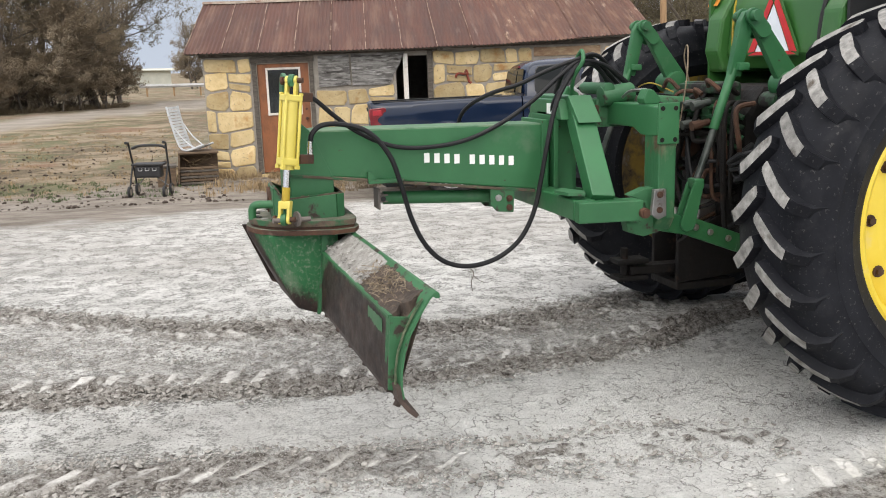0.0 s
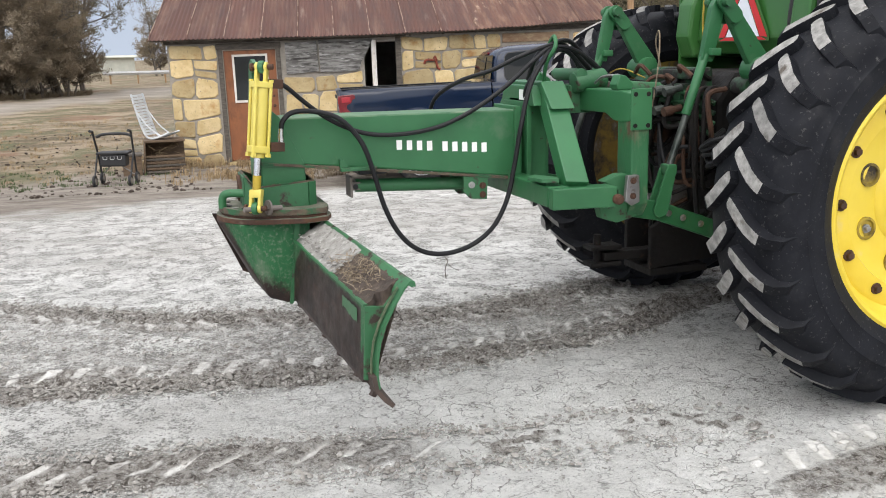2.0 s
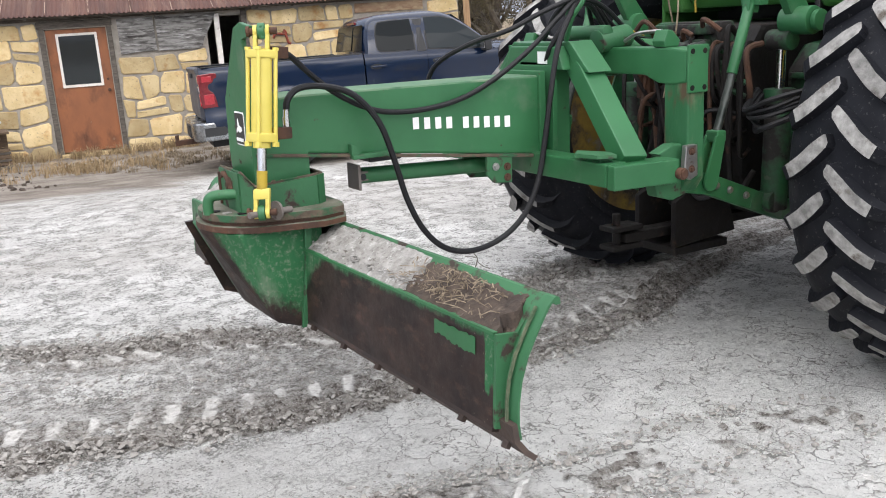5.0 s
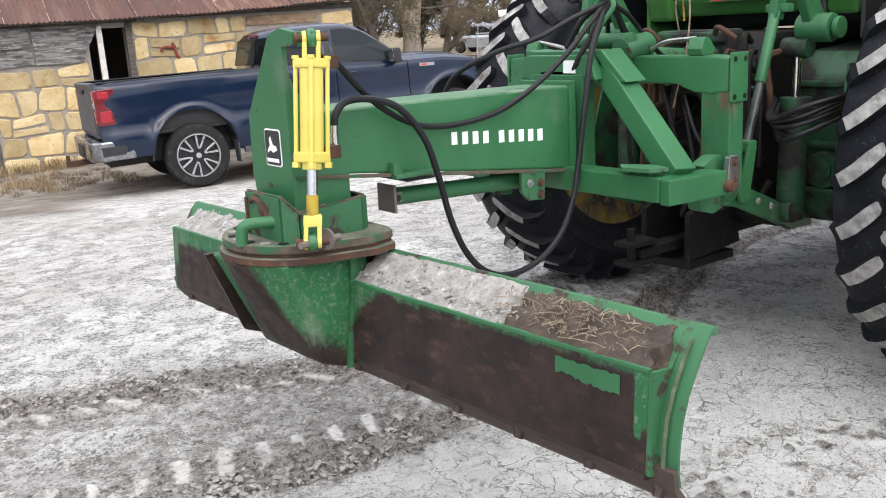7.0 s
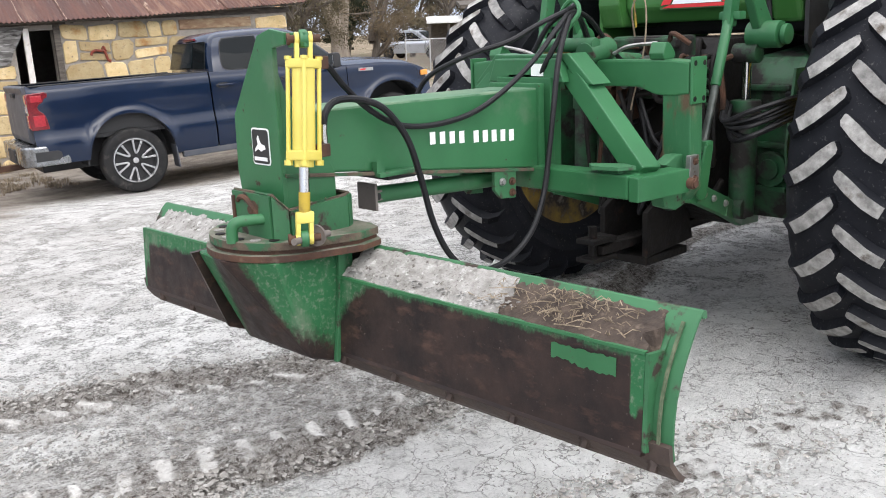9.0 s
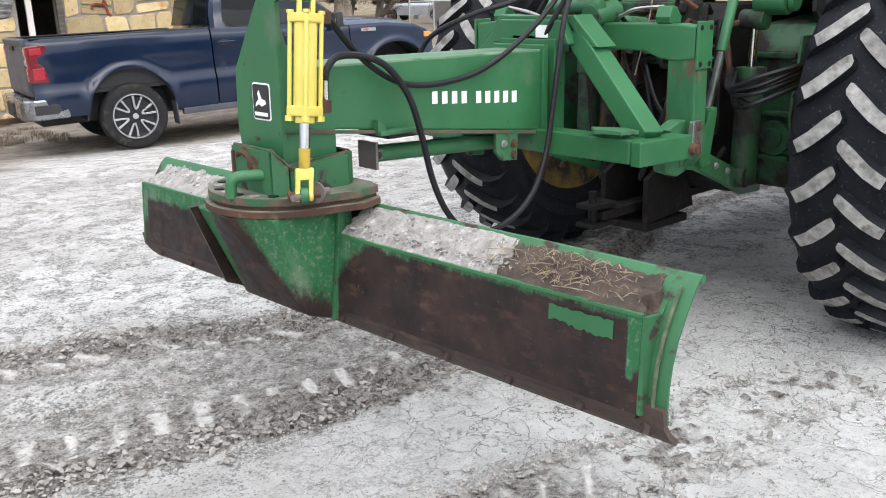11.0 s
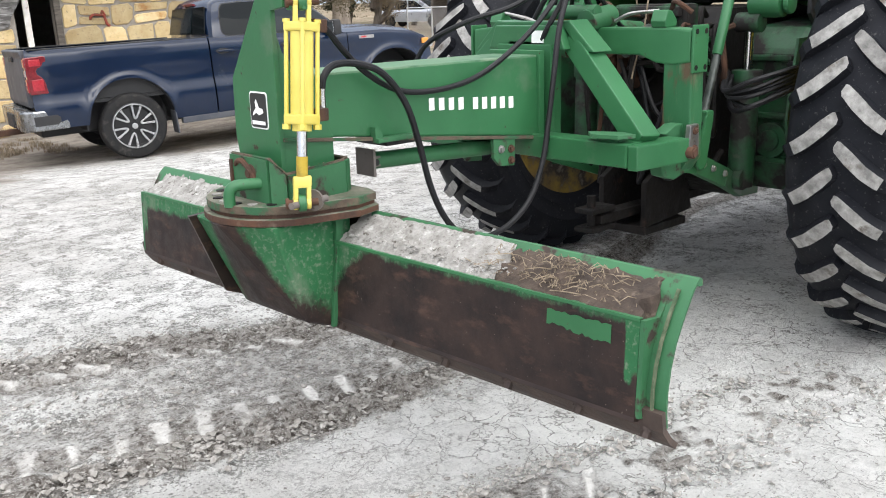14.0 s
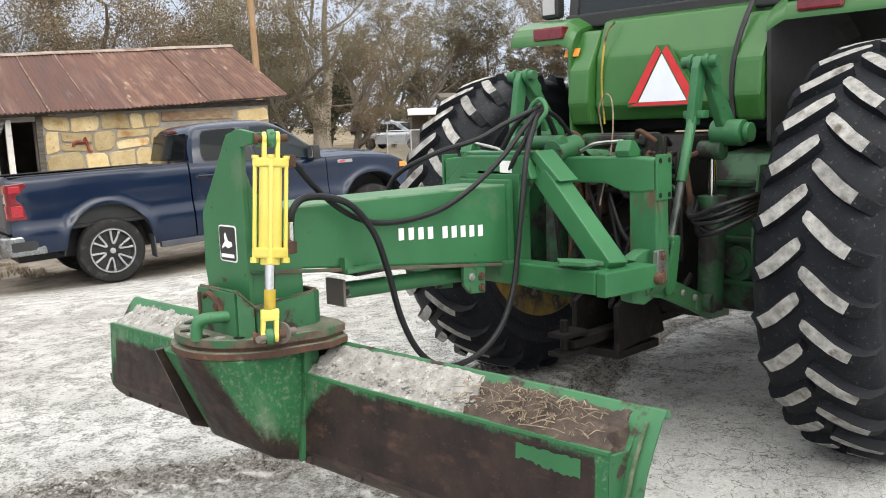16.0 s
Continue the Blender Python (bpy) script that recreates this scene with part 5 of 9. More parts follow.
        part("hitch_pin", bm, RUST, t, "rusty hitch pin", smooth=True)
    bm = bmesh.new()
    prism(bm, [(-0.17, 1.395), (-0.16, 1.30), (-0.21, 1.30), (0.21, 1.30), (0.16, 1.395)][:1] + [(-0.21, 1.30), (0.21, 1.30), (0.17, 1.395)], "x", 1.50, 1.58, 0.006)
    cap = part("apex_plate", bm, GREEN, t)
    bm = bmesh.new()
    prism(bm, [(-0.155, 1.41), (-0.255, 1.29), (-0.33, 1.29), (-0.20, 1.415)], "x", 1.54, 1.66, 0.006)
    prism(bm, [(0.155, 1.41), (0.255, 1.29), (0.33, 1.29), (0.20, 1.415)], "x", 1.54, 1.66, 0.006)
    box(bm, (1.54, -0.19, 1.385), (1.66, 0.19, 1.41), 0.005)
    part("apex_cap", bm, GREEN, t)
    bm = bmesh.new()
    box(bm, (1.496, -0.105, 1.325), (1.499, -0.04, 1.375), 0)
    part("maker_label", bm, WHITE, cap, "small white paper label")
    bm = bmesh.new()
    for y in (-0.06, 0.06):
        prism(bm, [(1.60, 1.25), (1.80, 1.27), (1.83, 1.33), (1.80, 1.385), (1.60, 1.40)], "y", y - 0.012, y + 0.012, 0.004)
    part("top_link_lug", bm, GREEN_WORN, t)
    bm = bmesh.new()
    for x, z in ((1.74, 1.335), (1.70, 1.28)):
        rod(bm, (x, -0.10, z), (x, 0.10, z), 0.026, n=14, bevel=0.003)
    part("top_link_pin", bm, RUST, t, smooth=True)
    bm = bmesh.new()
    tube(bm, [(1.60, -0.10, 1.40), (1.59, -0.155, 1.50), (1.615, -0.20, 1.575), (1.63, -0.155, 1.625), (1.625, -0.10, 1.575), (1.61, -0.09, 1.45)], 0.010, 7)
    part("hose_ring", bm, GREEN, t, "green wire hose loop")
    # mast plate, post and collar
    bm = bmesh.new()
    prism(bm, [(-0.132, 1.49), (-0.20, 1.50), (-0.205, 1.535), (-0.12, 1.548), (-0.05, 1.53), (0.128, 1.275), (0.135, 1.09), (0.12, 1.01), (0.10, 0.90), (-0.132, 0.90)], "x", 0.188, 0.206, 0.003)
    mast = part("mast_plate", bm, GREEN, t, "green upright plate with a square maker's decal")
    bm = bmesh.new()
    prism(bm, [(0.206, 0.98), (0.206, 1.42), (0.225, 1.36), (0.30, 1.29), (0.40, 1.08), (0.40, 0.98)], "y", -0.128, -0.112, 0.003)
    part("mast_cheek", bm, GREEN, mast)
    bm = bmesh.new()
    prism(bm, [(0.206, 0.98), (0.206, 1.30), (0.33, 1.28), (0.40, 1.08), (0.40, 0.98)], "y", 0.112, 0.128, 0.003)
    part("mast_cheek", bm, GREEN, mast)
    bm = bmesh.new()
    corners = [(-0.076, 1.118), (0.028, 1.118), (0.028, 1.238), (-0.076, 1.238)]
    for (c, d, x, mat, nm) in ((0.0, 0.012, 0.1865, WHITE, "decal_border"), (0.005, 0.010, 0.1845, BLACK_DECAL, "decal_field")):
        b2 = bmesh.new()
        pts = []
        for i, (sx, sz) in enumerate(((1, 1), (-1, 1), (-1, -1), (1, -1))):
            cx = corners[i][0] + sx * (c + d)
            cz = corners[i][1] + sz * (c + d)
            a0 = (180 + 90 * i)
            pts += [(cx + d * math.cos(radians(a0 + 30 * k)), cz + d * math.sin(radians(a0 + 30 * k))) for k in range(4)]
        prism(b2, pts, "x", x, x + 0.002)
        part(nm, b2, mat, mast)
    bm.free()
    bm = bmesh.new()
    prism(bm, [(-0.055, 1.172), (-0.03, 1.163), (-0.012, 1.170), (0.008, 1.160), (0.004, 1.172), (-0.012, 1.185), (-0.008, 1.205), (-0.016, 1.214), (-0.022, 1.20), (-0.03, 1.187), (-0.05, 1.184)], "x", 0.1825, 0.1840)
    part("decal_shape", bm, WHITE, mast)
    bm = bmesh.new()
    box(bm, (0.1825, -0.062, 1.132), (0.184, 0.014, 1.144))
    part("decal_bar", bm, WHITE, mast)
    bm = bmesh.new()
    box(bm, (0.209, -0.120, 0.90), (0.405, 0.120, 1.075), 0.006)
    post = part("post", bm, GREEN_WORN, t)
    bm = bmesh.new()
    outline = [(0.20, 0.15), (0.132, 0.07), (0.132, -0.15), (0.17, -0.185), (0.40, -0.175), (0.432, -0.15), (0.432, 0.15)]
    for i in range(len(outline)):
        j = (i + 1) % len(outline)
        (xa, ya), (xb, yb) = outline[i], outline[j]
        za, zb = (1.035 if xa < 0.14 else 0.985 if xa < 0.19 else 1.0), (1.035 if xb < 0.14 else 0.985 if xb < 0.19 else 1.0)
        slab(bm, [(xa, ya, 0.895), (xb, yb, 0.895), (xb, yb, zb), (xa, ya, za)], 0.012)
    collar = part("collar", bm, GREEN_WORN, t)
    bm = bmesh.new()
    rim = [(xa, ya, 1.037 if xa < 0.14 else 0.987 if xa < 0.19 else 1.002) for xa, ya in outline]
    tube(bm, rim + rim[:1], 0.0065, 6, 1)
    part("collar_rim", bm, EDGE_WEAR, collar, "rusty worn rim")
    bm = bmesh.new()
    rod(bm, (0.118, -0.055, 0.985), (0.145, -0.055, 0.985), 0.030, n=18, bevel=0.006)
    rod(bm, (0.105, -0.055, 0.985), (0.122, -0.055, 0.985), 0.014, n=12)
    tube(bm, [(0.122, 0.04, 1.005), (0.116, 0.01, 1.02), (0.114, -0.03, 1.015), (0.116, -0.07, 0.975), (0.12, -0.09, 0.94)], 0.009, 7)
    box(bm, (0.112, 0.0, 0.925), (0.131, 0.06, 0.945), 0.003)
    box(bm, (0.112, 0.055, 0.90), (0.131, 0.068, 1.02), 0.003)
    part("knuckle", bm, RUST, collar, "rusty pivot knuckle", smooth=True)
    bm = bmesh.new()
    tube(bm, [(0.03, -0.06, 0.89), (0.032, -0.062, 0.935), (0.05, -0.07, 0.955), (0.10, -0.09, 0.957), (0.15, -0.11, 0.955)], 0.019, 10)
    part("locking_handle", bm, GREEN, collar, smooth=True)
    bm = bmesh.new()
    rng = random.Random(3)
    for k in range(9):
        a = rng.uniform(0, 6.28)
        tube(bm, [(0.30 + 0.05 * math.cos(a + q) + rng.uniform(-0.01, 0.01), -0.135 + 0.02 * math.sin(a + q), 0.985 + 0.012 * math.sin(3 * q + k)) for q in (0, 0.9, 1.9, 2.8)], 0.0025, 5, 4)
    part("tie_wire", bm, STRAW, collar)
    # turntable
    def table(grow):
        pts = [(0.255 + (0.238 + grow) * math.cos(radians(a)), (0.252 + grow) * math.sin(radians(a))) for a in range(95, 266, 9)]
        return pts + [(0.37, -0.285 - grow), (0.47, -0.255 - grow), (0.49 + grow, -0.19), (0.49 + grow, 0.19), (0.47, 0.255 + grow), (0.37, 0.285 + grow)]
    bm = bmesh.new()
    prism(bm, table(0.0), "z", 0.868, 0.895, 0.003)
    prism(bm, table(0.012), "z", 0.832, 0.855, 0.003)
    bm.normal_update()
    for f in bm.faces:
        f.material_index = 0 if abs(f.normal.z) > 0.3 else 1 if f.calc_center_median().z < 0.86 else 2
    turn = part("turntable", bm, DUSTY_TABLE, t, mats=(RUST, EDGE_WEAR))
    bm = bmesh.new()
    prism(bm, table(-0.01), "z", 0.854, 0.869)
    part("wear_ring", bm, RUST, turn, "rusty wear ring")
    # flat discs for holes, alternately painted dark as if empty and filled with grit
    for k in range(9):
        a = radians(110 + 17 * k)
        b2 = bmesh.new()
        rod(b2, (0.255 + 0.205 * math.cos(a), 0.215 * math.sin(a), 0.895), (0.255 + 0.205 * math.cos(a), 0.215 * math.sin(a), 0.898), 0.017, n=14)
        part("index_hole", b2, SHADED_GRIME if k % 2 else PILE_GREY, turn)
    # keel that carries the blade
    bm = bmesh.new()
    for p in ((0.09, -0.21, 0.833), (0.20, -0.205, 0.485), (0.29, -0.20, 0.452), (0.40, -0.20, 0.833), (0.0, -0.02, 0.833), (0.15, 0.02, 0.53), (0.02, 0.16, 0.833), (0.19, 0.17, 0.485), (0.29, 0.20, 0.452), (0.40, 0.20, 0.833), (0.40, -0.20, 0.47), (0.40, 0.20, 0.47)):
        bm.verts.new(p)
    bmesh.ops.convex_hull(bm, input=bm.verts)
    bmesh.ops.bevel(bm, geom=list(bm.edges), offset=0.006, segments=1, affect="EDGES")
    bmesh.ops.triangulate(bm, faces=bm.faces)
    for _ in range(5):
        bmesh.ops.subdivide_edges(bm, edges=[e for e in bm.edges if e.calc_length() > 0.012], cuts=1)
        bmesh.ops.triangulate(bm, faces=bm.faces)
    keel = part("keel", bm, WORN_PAINT, t, "worn green keel, scraped to brown steel below")

    def keel_wear(c):
        low = 0.565 + 0.5 * (0.20 - c.x) + 0.22 * min(1.0, max(0.0, (c.y + 0.17) / 0.10)) - 0.28 * min(1.0, max(0.0, (c.y - 0.02) / 0.12))
        return (low - c.z) / 0.10 + 0.5

    set_wear(keel, keel_wear)
    for y in (-0.222, 0.205):
        bm = bmesh.new()
        prism(bm, [(0.286, 0.452), (0.302, 0.452), (0.345, 0.60), (0.352, 0.833), (0.325, 0.833), (0.318, 0.70)], "y", y, y + 0.017, 0.003)
        part("keel_flange", bm, GREEN_WORN, t)
    bm = bmesh.new()
    slab(bm, [(-0.005, 0.17, 0.832), (0.125, 0.20, 0.535), (0.21, 0.20, 0.50), (0.2, 0.2, 0.832)], 0.014)
    part("keel_gusset", bm, WORN_BROWN, t)
    # moldboard
    curve = [(0.520, 0.806), (0.505, 0.820), (0.488, 0.802), (0.452, 0.745), (0.420, 0.685), (0.400, 0.625), (0.390, 0.565), (0.388, 0.510), (0.394, 0.468)]
    ys = [-1.465 + 2.635 * k / 30 for k in range(31)]
    bm = bmesh.new()
    wing_sheet(bm, curve, ys, -0.007)
    bmesh.ops.recalc_face_normals(bm, faces=bm.faces)
    for f in bm.faces:
        c = f.calc_center_median()
        f.material_index = 1 if f.normal.x < -0.3 and -1.395 < c.y < 1.12 and c.z < 0.806 else 0
    part("moldboard", bm, GREEN_WORN, t, "curved green moldboard, rusty brown inside", smooth=True, mats=(WORN_BROWN,))
    bm = bmesh.new()
    tube(bm, [(0.512 + yaw_x(y), y, 0.818 + 0.0015 * noise.noise((y * 9, 1, 1))) for y in ys], 0.0115, 8, 1)
    part("rolled_lip", bm, GREEN_WORN, t, "worn green rolled top lip", smooth=True)
    bm = bmesh.new()
    wing_sheet(bm, [(0.380, 0.515), (0.388, 0.466), (0.414, 0.432), (0.442, 0.408)], ys, -0.016)
    edge = part("cutting_edge", bm, EDGE_STEEL, t, "worn rusty cutting edge")
    for y in (-1.41, -1.2, -0.95, -0.7, -0.45, -0.2, 0.05, 0.3, 0.55, 0.8, 1.05):
        b2 = bmesh.new()
        bolt(b2, (0.392 + yaw_x(y), y, 0.455), (-0.5, 0, -1), 0.014, 0.030)
        part("plough_bolt", b2, EDGE_STEEL, edge)
    # back panels of the trough, with paint left along their top edges
    rng = random.Random(8)
    for y0, y1 in ((-1.395, -0.205), (0.205, 1.12)):
        bm = bmesh.new()
        section = [(0.352 + 0.014 * k / 16, 0.487 + 0.253 * k / 16) for k in range(17)]
        wing_sheet(bm, section, [y0 + (y1 - y0) * k / 110 for k in range(111)], -0.012)
        panel = part("back_panel", bm, WORN_PAINT, t, "brown worn steel back panel with a green painted rim")

        def panel_wear(c):
            into = abs(c.y) - 0.2
            deep = (0.010 if c.y < 0 else 0.058) + 0.15 * max(0.0, 1 - into / 0.17) ** 1.6 + 0.012 * noise.noise((c.y * 14.0, 2.0, 0.0))
            if c.y < -1.352 or c.y > 1.085:
                deep = 0.16 + 0.05 * noise.noise((c.y * 60.0, c.z * 9.0, 0.0))
            return (0.741 - c.z - deep) / (0.03 + 0.05 * max(0.0, 1 - into / 0.2)) + 0.5

        set_wear(panel, panel_wear)
        bm = bmesh.new()
        wing_sheet(bm, [(0.363, 0.738), (0.364, 0.746), (0.378, 0.746)], [y0, (y0 + y1) / 2, y1], -0.003)
        part("panel_lip", bm, GREEN, panel)
        # bottom closing plate and end cap
        bm = bmesh.new()
        wing_sheet(bm, [(0.352, 0.487), (0.392, 0.478)], [y0, (y0 + y1) / 2, y1], -0.012)
        part("bottom_strip", bm, WORN_BROWN, panel)
    for y in (-1.40, 1.125):
        bm = bmesh.new()
        d = yaw_x(y)
        prism(bm, [(0.352 + d, 0.487), (0.366 + d, 0.742), (0.43 + d, 0.735), (0.475 + d, 0.79), (0.42 + d, 0.69), (0.392 + d, 0.58), (0.39 + d, 0.48)], "y", y - 0.008, y + 0.004)
        part("end_cap", bm, GREEN_WORN, t)
    bm = bmesh.new()
    wing_sheet(bm, [(x - 0.014, z) for x, z in curve[2:]], [-1.436, -1.428], -0.006)
    part("weld_bead", bm, WELD, t)
    bm = bmesh.new()
    for k in range(4):
        y = 0.86 + 0.05 * k
        slab(bm, [(0.4855 + yaw_x(y), y, 0.800), (0.4855 + yaw_x(y), y + 0.05, 0.800), (0.503 + yaw_x(y), y + 0.05 - 0.01 * (k % 2), 0.8195), (0.503 + yaw_x(y), y + 0.01 * (k % 2), 0.8195)], 0.002)
    bmesh.ops.remove_doubles(bm, verts=bm.verts, dist=0.004)
    part("red_mark", bm, RED_IRON, t, "worn red paint mark")
    # patch of paint left on the near panel
    bm = bmesh.new()
    rng = random.Random(5)
    top, low = [], []
    for k in range(22):
        y = -1.315 + 0.205 * k / 21
        top.append((y, 0.708 + 0.006 * rng.random()))
        low.append((y, 0.655 + 0.010 * rng.random() + 0.012 * k / 21))
    for k in range(21):
        vs = [bm.verts.new((0.352 + (z - 0.487) / 0.253 * 0.014 + yaw_x(y) - 0.0022, y, z)) for y, z in (top[k], top[k + 1], low[k + 1], low[k])]
        bm.faces.new(vs)
    bmesh.ops.remove_doubles(bm, verts=bm.verts, dist=0.0005)
    part("paint_patch", bm, GREEN, t, "ragged patch of green paint")
    # tilt cylinder
    a, b = Vector((0.218, -0.262, 1.515)), Vector((0.152, -0.288, 0.915))
    d = (b - a).normalized()
    fx = Vector((0.97, 0.22, 0.0))
    fx = (fx - d * fx.dot(d)).normalized()
    m = Matrix((fx, d.cross(fx), d)).transposed().to_4x4()
    def along(s0, s1):
        c = m.copy()
        c.translation = a + d * (s0 + s1) / 2
        return c, (s1 - s0) / 2
    bm = bmesh.new()
    rod(bm, a + d * 0.07, a + d * 0.35, 0.035, n=28)
    cyl = part("cylinder_barrel", bm, YELLOW, t, "yellow hydraulic tilt cylinder", smooth=True)
    for s0, s1, w in ((0.060, 0.088, 0.040), (0.333, 0.365, 0.040)):
        bm = bmesh.new()
        c, h = along(s0, s1)
        box(bm, (-w, -w, -h), (w, w, h), 0.006, c)
        part("cylinder_cap", bm, YELLOW, cyl)
    for i in (-1, 1):
        for j in (-1, 1):
            bm = bmesh.new()
            o = m.to_3x3() @ Vector((0.033 * i, 0.033 * j, 0))
            rod(bm, a + o + d * 0.052, a + o + d * 0.378, 0.0070, n=10)
            rod(bm, a + o + d * 0.052, a + o + d * 0.062, 0.011, n=6)
            rod(bm, a + o + d * 0.364, a + o + d * 0.380, 0.013, n=6)
            part("tie_rod", bm, YELLOW, cyl, smooth=True)
    bm = bmesh.new()
    rod(bm, a + d * 0.36, a + d * 0.385, 0.03, n=18)
    part("rod_gland", bm, YELLOW, cyl, smooth=True)
    bm = bmesh.new()
    rod(bm, a + d * 0.37, a + d * 0.50, 0.0165, n=16)
    part("piston_rod", bm, CHROME, t, "chromed piston rod", smooth=True)
    bm = bmesh.new()
    rod(bm, a + d * 0.462, a + d * 0.535, 0.018, n=16)
    part("rod_nut", bm, YELLOW_OLD, t, smooth=True)
    side_way = (m.to_3x3() @ Vector((0, 1, 0)))
    side_way = Vector((0.88, -0.47, 0)).normalized()
    for q, lo, name in ((0.0, 0.068, "upper_clevis"), (0.605, 0.535, "lower_clevis")):
        bm = bmesh.new()
        for k in (-1, 1):
            o = side_way * 0.020 * k
            rod(bm, a + d * q + o - side_way * 0.007, a + d * q + o + side_way * 0.007, 0.021, n=18, bevel=0.004)
            c, h = along(min(q, lo), max(q, lo))
            c.translation = c.translation + o
            zq = d
            xq = side_way
            yq = zq.cross(xq)
            c2 = Matrix((xq, yq, zq)).transposed().to_4x4()
            c2.translation = c.translation
            box(bm, (-0.007, -0.017, -h), (0.007, 0.017, h), 0.004, c2)
        if name == "lower_clevis":
            box(bm, (-0.028, -0.019, -0.018), (0.028, 0.019, 0.018), 0.006, Matrix.Translation(a + d * 0.540) @ c2.to_3x3().to_4x4())
        clevis = part(name, bm, YELLOW, t, smooth=True)
        bm = bmesh.new()
        rod(bm, a + d * q - side_way * 0.050, a + d * q + side_way * 0.050, 0.012, n=12)
        rod(bm, a + d * q - side_way * 0.050, a + d * q - side_way * 0.04, 0.018, n=12)
        part("clevis_pin", bm, RUST, clevis, "rusty pin", smooth=True)
        bm = bmesh.new()
        rod(bm, a + d * q - side_way * 0.012, a + d * q + side_way * 0.012, 0.027, n=20, bevel=0.004)
        part("pin_eye", bm, GREEN, t, smooth=True)
    bm = bmesh.new()
    box(bm, (0.205, -0.285, 1.49), (0.225, -0.195, 1.535), 0.004)
    part("pin_tab", bm, GREEN, t)
    bm = bmesh.new()
    rod(bm, (0.10, -0.305, 0.914), (0.27, -0.25, 0.905), 0.011, n=12)
    rod(bm, (0.205, -0.272, 0.911), (0.213, -0.269, 0.911), 0.034, n=20)
    part("pivot_bar", bm, STOP_STEEL, t, "rusty pivot bar with a washer", smooth=True)
    # hose fittings
    for p, q, nm in (((0.245, -0.262, 1.445), (0.30, -0.245, 1.44), "top_port"), ((0.225, -0.270, 1.175), (0.29, -0.235, 1.17), "bottom_port")):
        bm = bmesh.new()
        pv, qv = Vector(p), Vector(q)
        c = Matrix.Translation((pv + qv) / 2) @ (qv - pv).to_track_quat("X", "Z").to_matrix().to_4x4()
        box(bm, (-(qv - pv).length / 2, -0.02, -0.02), ((qv - pv).length / 2, 0.02, 0.02), 0.004, c)
        part(nm, bm, RUST, t, "brown steel port block")
    bm = bmesh.new()
    rod(bm, (0.285, -0.237, 1.19), (0.285, -0.237, 1.225), 0.014, n=12)
    rod(bm, (0.285, -0.237, 1.21), (0.288, -0.237, 1.25), 0.012, n=12)
    part("hose_fitting", bm, CHROME, t, smooth=True)
    # hoses
    def hose(pts, r=0.0125):
        b2 = bmesh.new()
        tube(b2, pts, r, 9, 7)
        return part("hydraulic_hose", b2, HOSE, t, smooth=True)
    hose([(0.287, -0.237, 1.24), (0.30, -0.235, 1.285), (0.35, -0.225, 1.318), (0.45, -0.215, 1.315), (0.56, -0.21, 1.275), (0.65, -0.215, 1.17), (0.70, -0.22, 1.03), (0.745, -0.222, 0.87), (0.81, -0.223, 0.74), (0.90, -0.223, 0.655), (1.02, -0.222, 0.622), (1.16, -0.222, 0.648), (1.28, -0.222, 0.73), (1.355, -0.22, 0.86), (1.395, -0.218, 1.02), (1.43, -0.215, 1.20), (1.48, -0.20, 1.38), (1.555, -0.175, 1.50), (1.63, -0.150, 1.565), (1.76, -0.09, 1.55), (1.90, -0.03, 1.45), (2.05, 0.03, 1.36), (2.28, 0.06, 1.33)], 0.0118)
    hose([(0.30, -0.245, 1.44), (0.33, -0.235, 1.42), (0.40, -0.21, 1.36), (0.50, -0.19, 1.285), (0.62, -0.165, 1.225), (0.74, -0.152, 1.195), (0.90, -0.150, 1.195), (1.06, -0.152, 1.225), (1.22, -0.155, 1.295), (1.38, -0.165, 1.40), (1.52, -0.165, 1.515), (1.63, -0.145, 1.575), (1.78, -0.12, 1.55), (1.94, -0.10, 1.44), (2.10, -0.06, 1.36), (2.28, -0.02, 1.33)], 0.0105)
    bm = bmesh.new()
    tube(bm, [(1.03, -0.222, 0.610), (1.045, -0.225, 0.585), (1.03, -0.23, 0.545), (1.035, -0.232, 0.50)], 0.0022, 5, 4)
    tube(bm, [(1.04, -0.226, 0.575), (1.07, -0.23, 0.55), (1.10, -0.232, 0.535)], 0.0016, 5, 3)
    tube(bm, [(1.045, -0.225, 0.59), (1.01, -0.228, 0.60), (0.985, -0.23, 0.605)], 0.0014, 5, 3)
    part("twig", bm, BARK, t, "thin twig caught under the hose")
    hose([(1.12, 0.30, 1.18), (1.14, 0.22, 1.33), (1.22, 0.06, 1.42), (1.34, -0.06, 1.47), (1.46, -0.11, 1.53), (1.60, -0.14, 1.58), (1.74, -0.06, 1.58), (1.88, 0.06, 1.46), (2.0, 0.12, 1.38), (2.28, 0.15, 1.34)], 0.0105)
    hose([(1.52, -0.06, 1.30), (1.50, -0.12, 1.38), (1.545, -0.15, 1.47), (1.62, -0.15, 1.55), (1.72, -0.12, 1.55), (1.86, -0.06, 1.44), (2.02, 0.0, 1.38), (2.28, 0.0, 1.30)], 0.0115)
    hose([(1.56, 0.0, 1.42), (1.57, -0.08, 1.53), (1.63, -0.14, 1.59), (1.75, -0.08, 1.60), (1.9, 0.0, 1.50), (2.06, 0.06, 1.42), (2.28, 0.10, 1.38)], 0.0115)


build_blade()


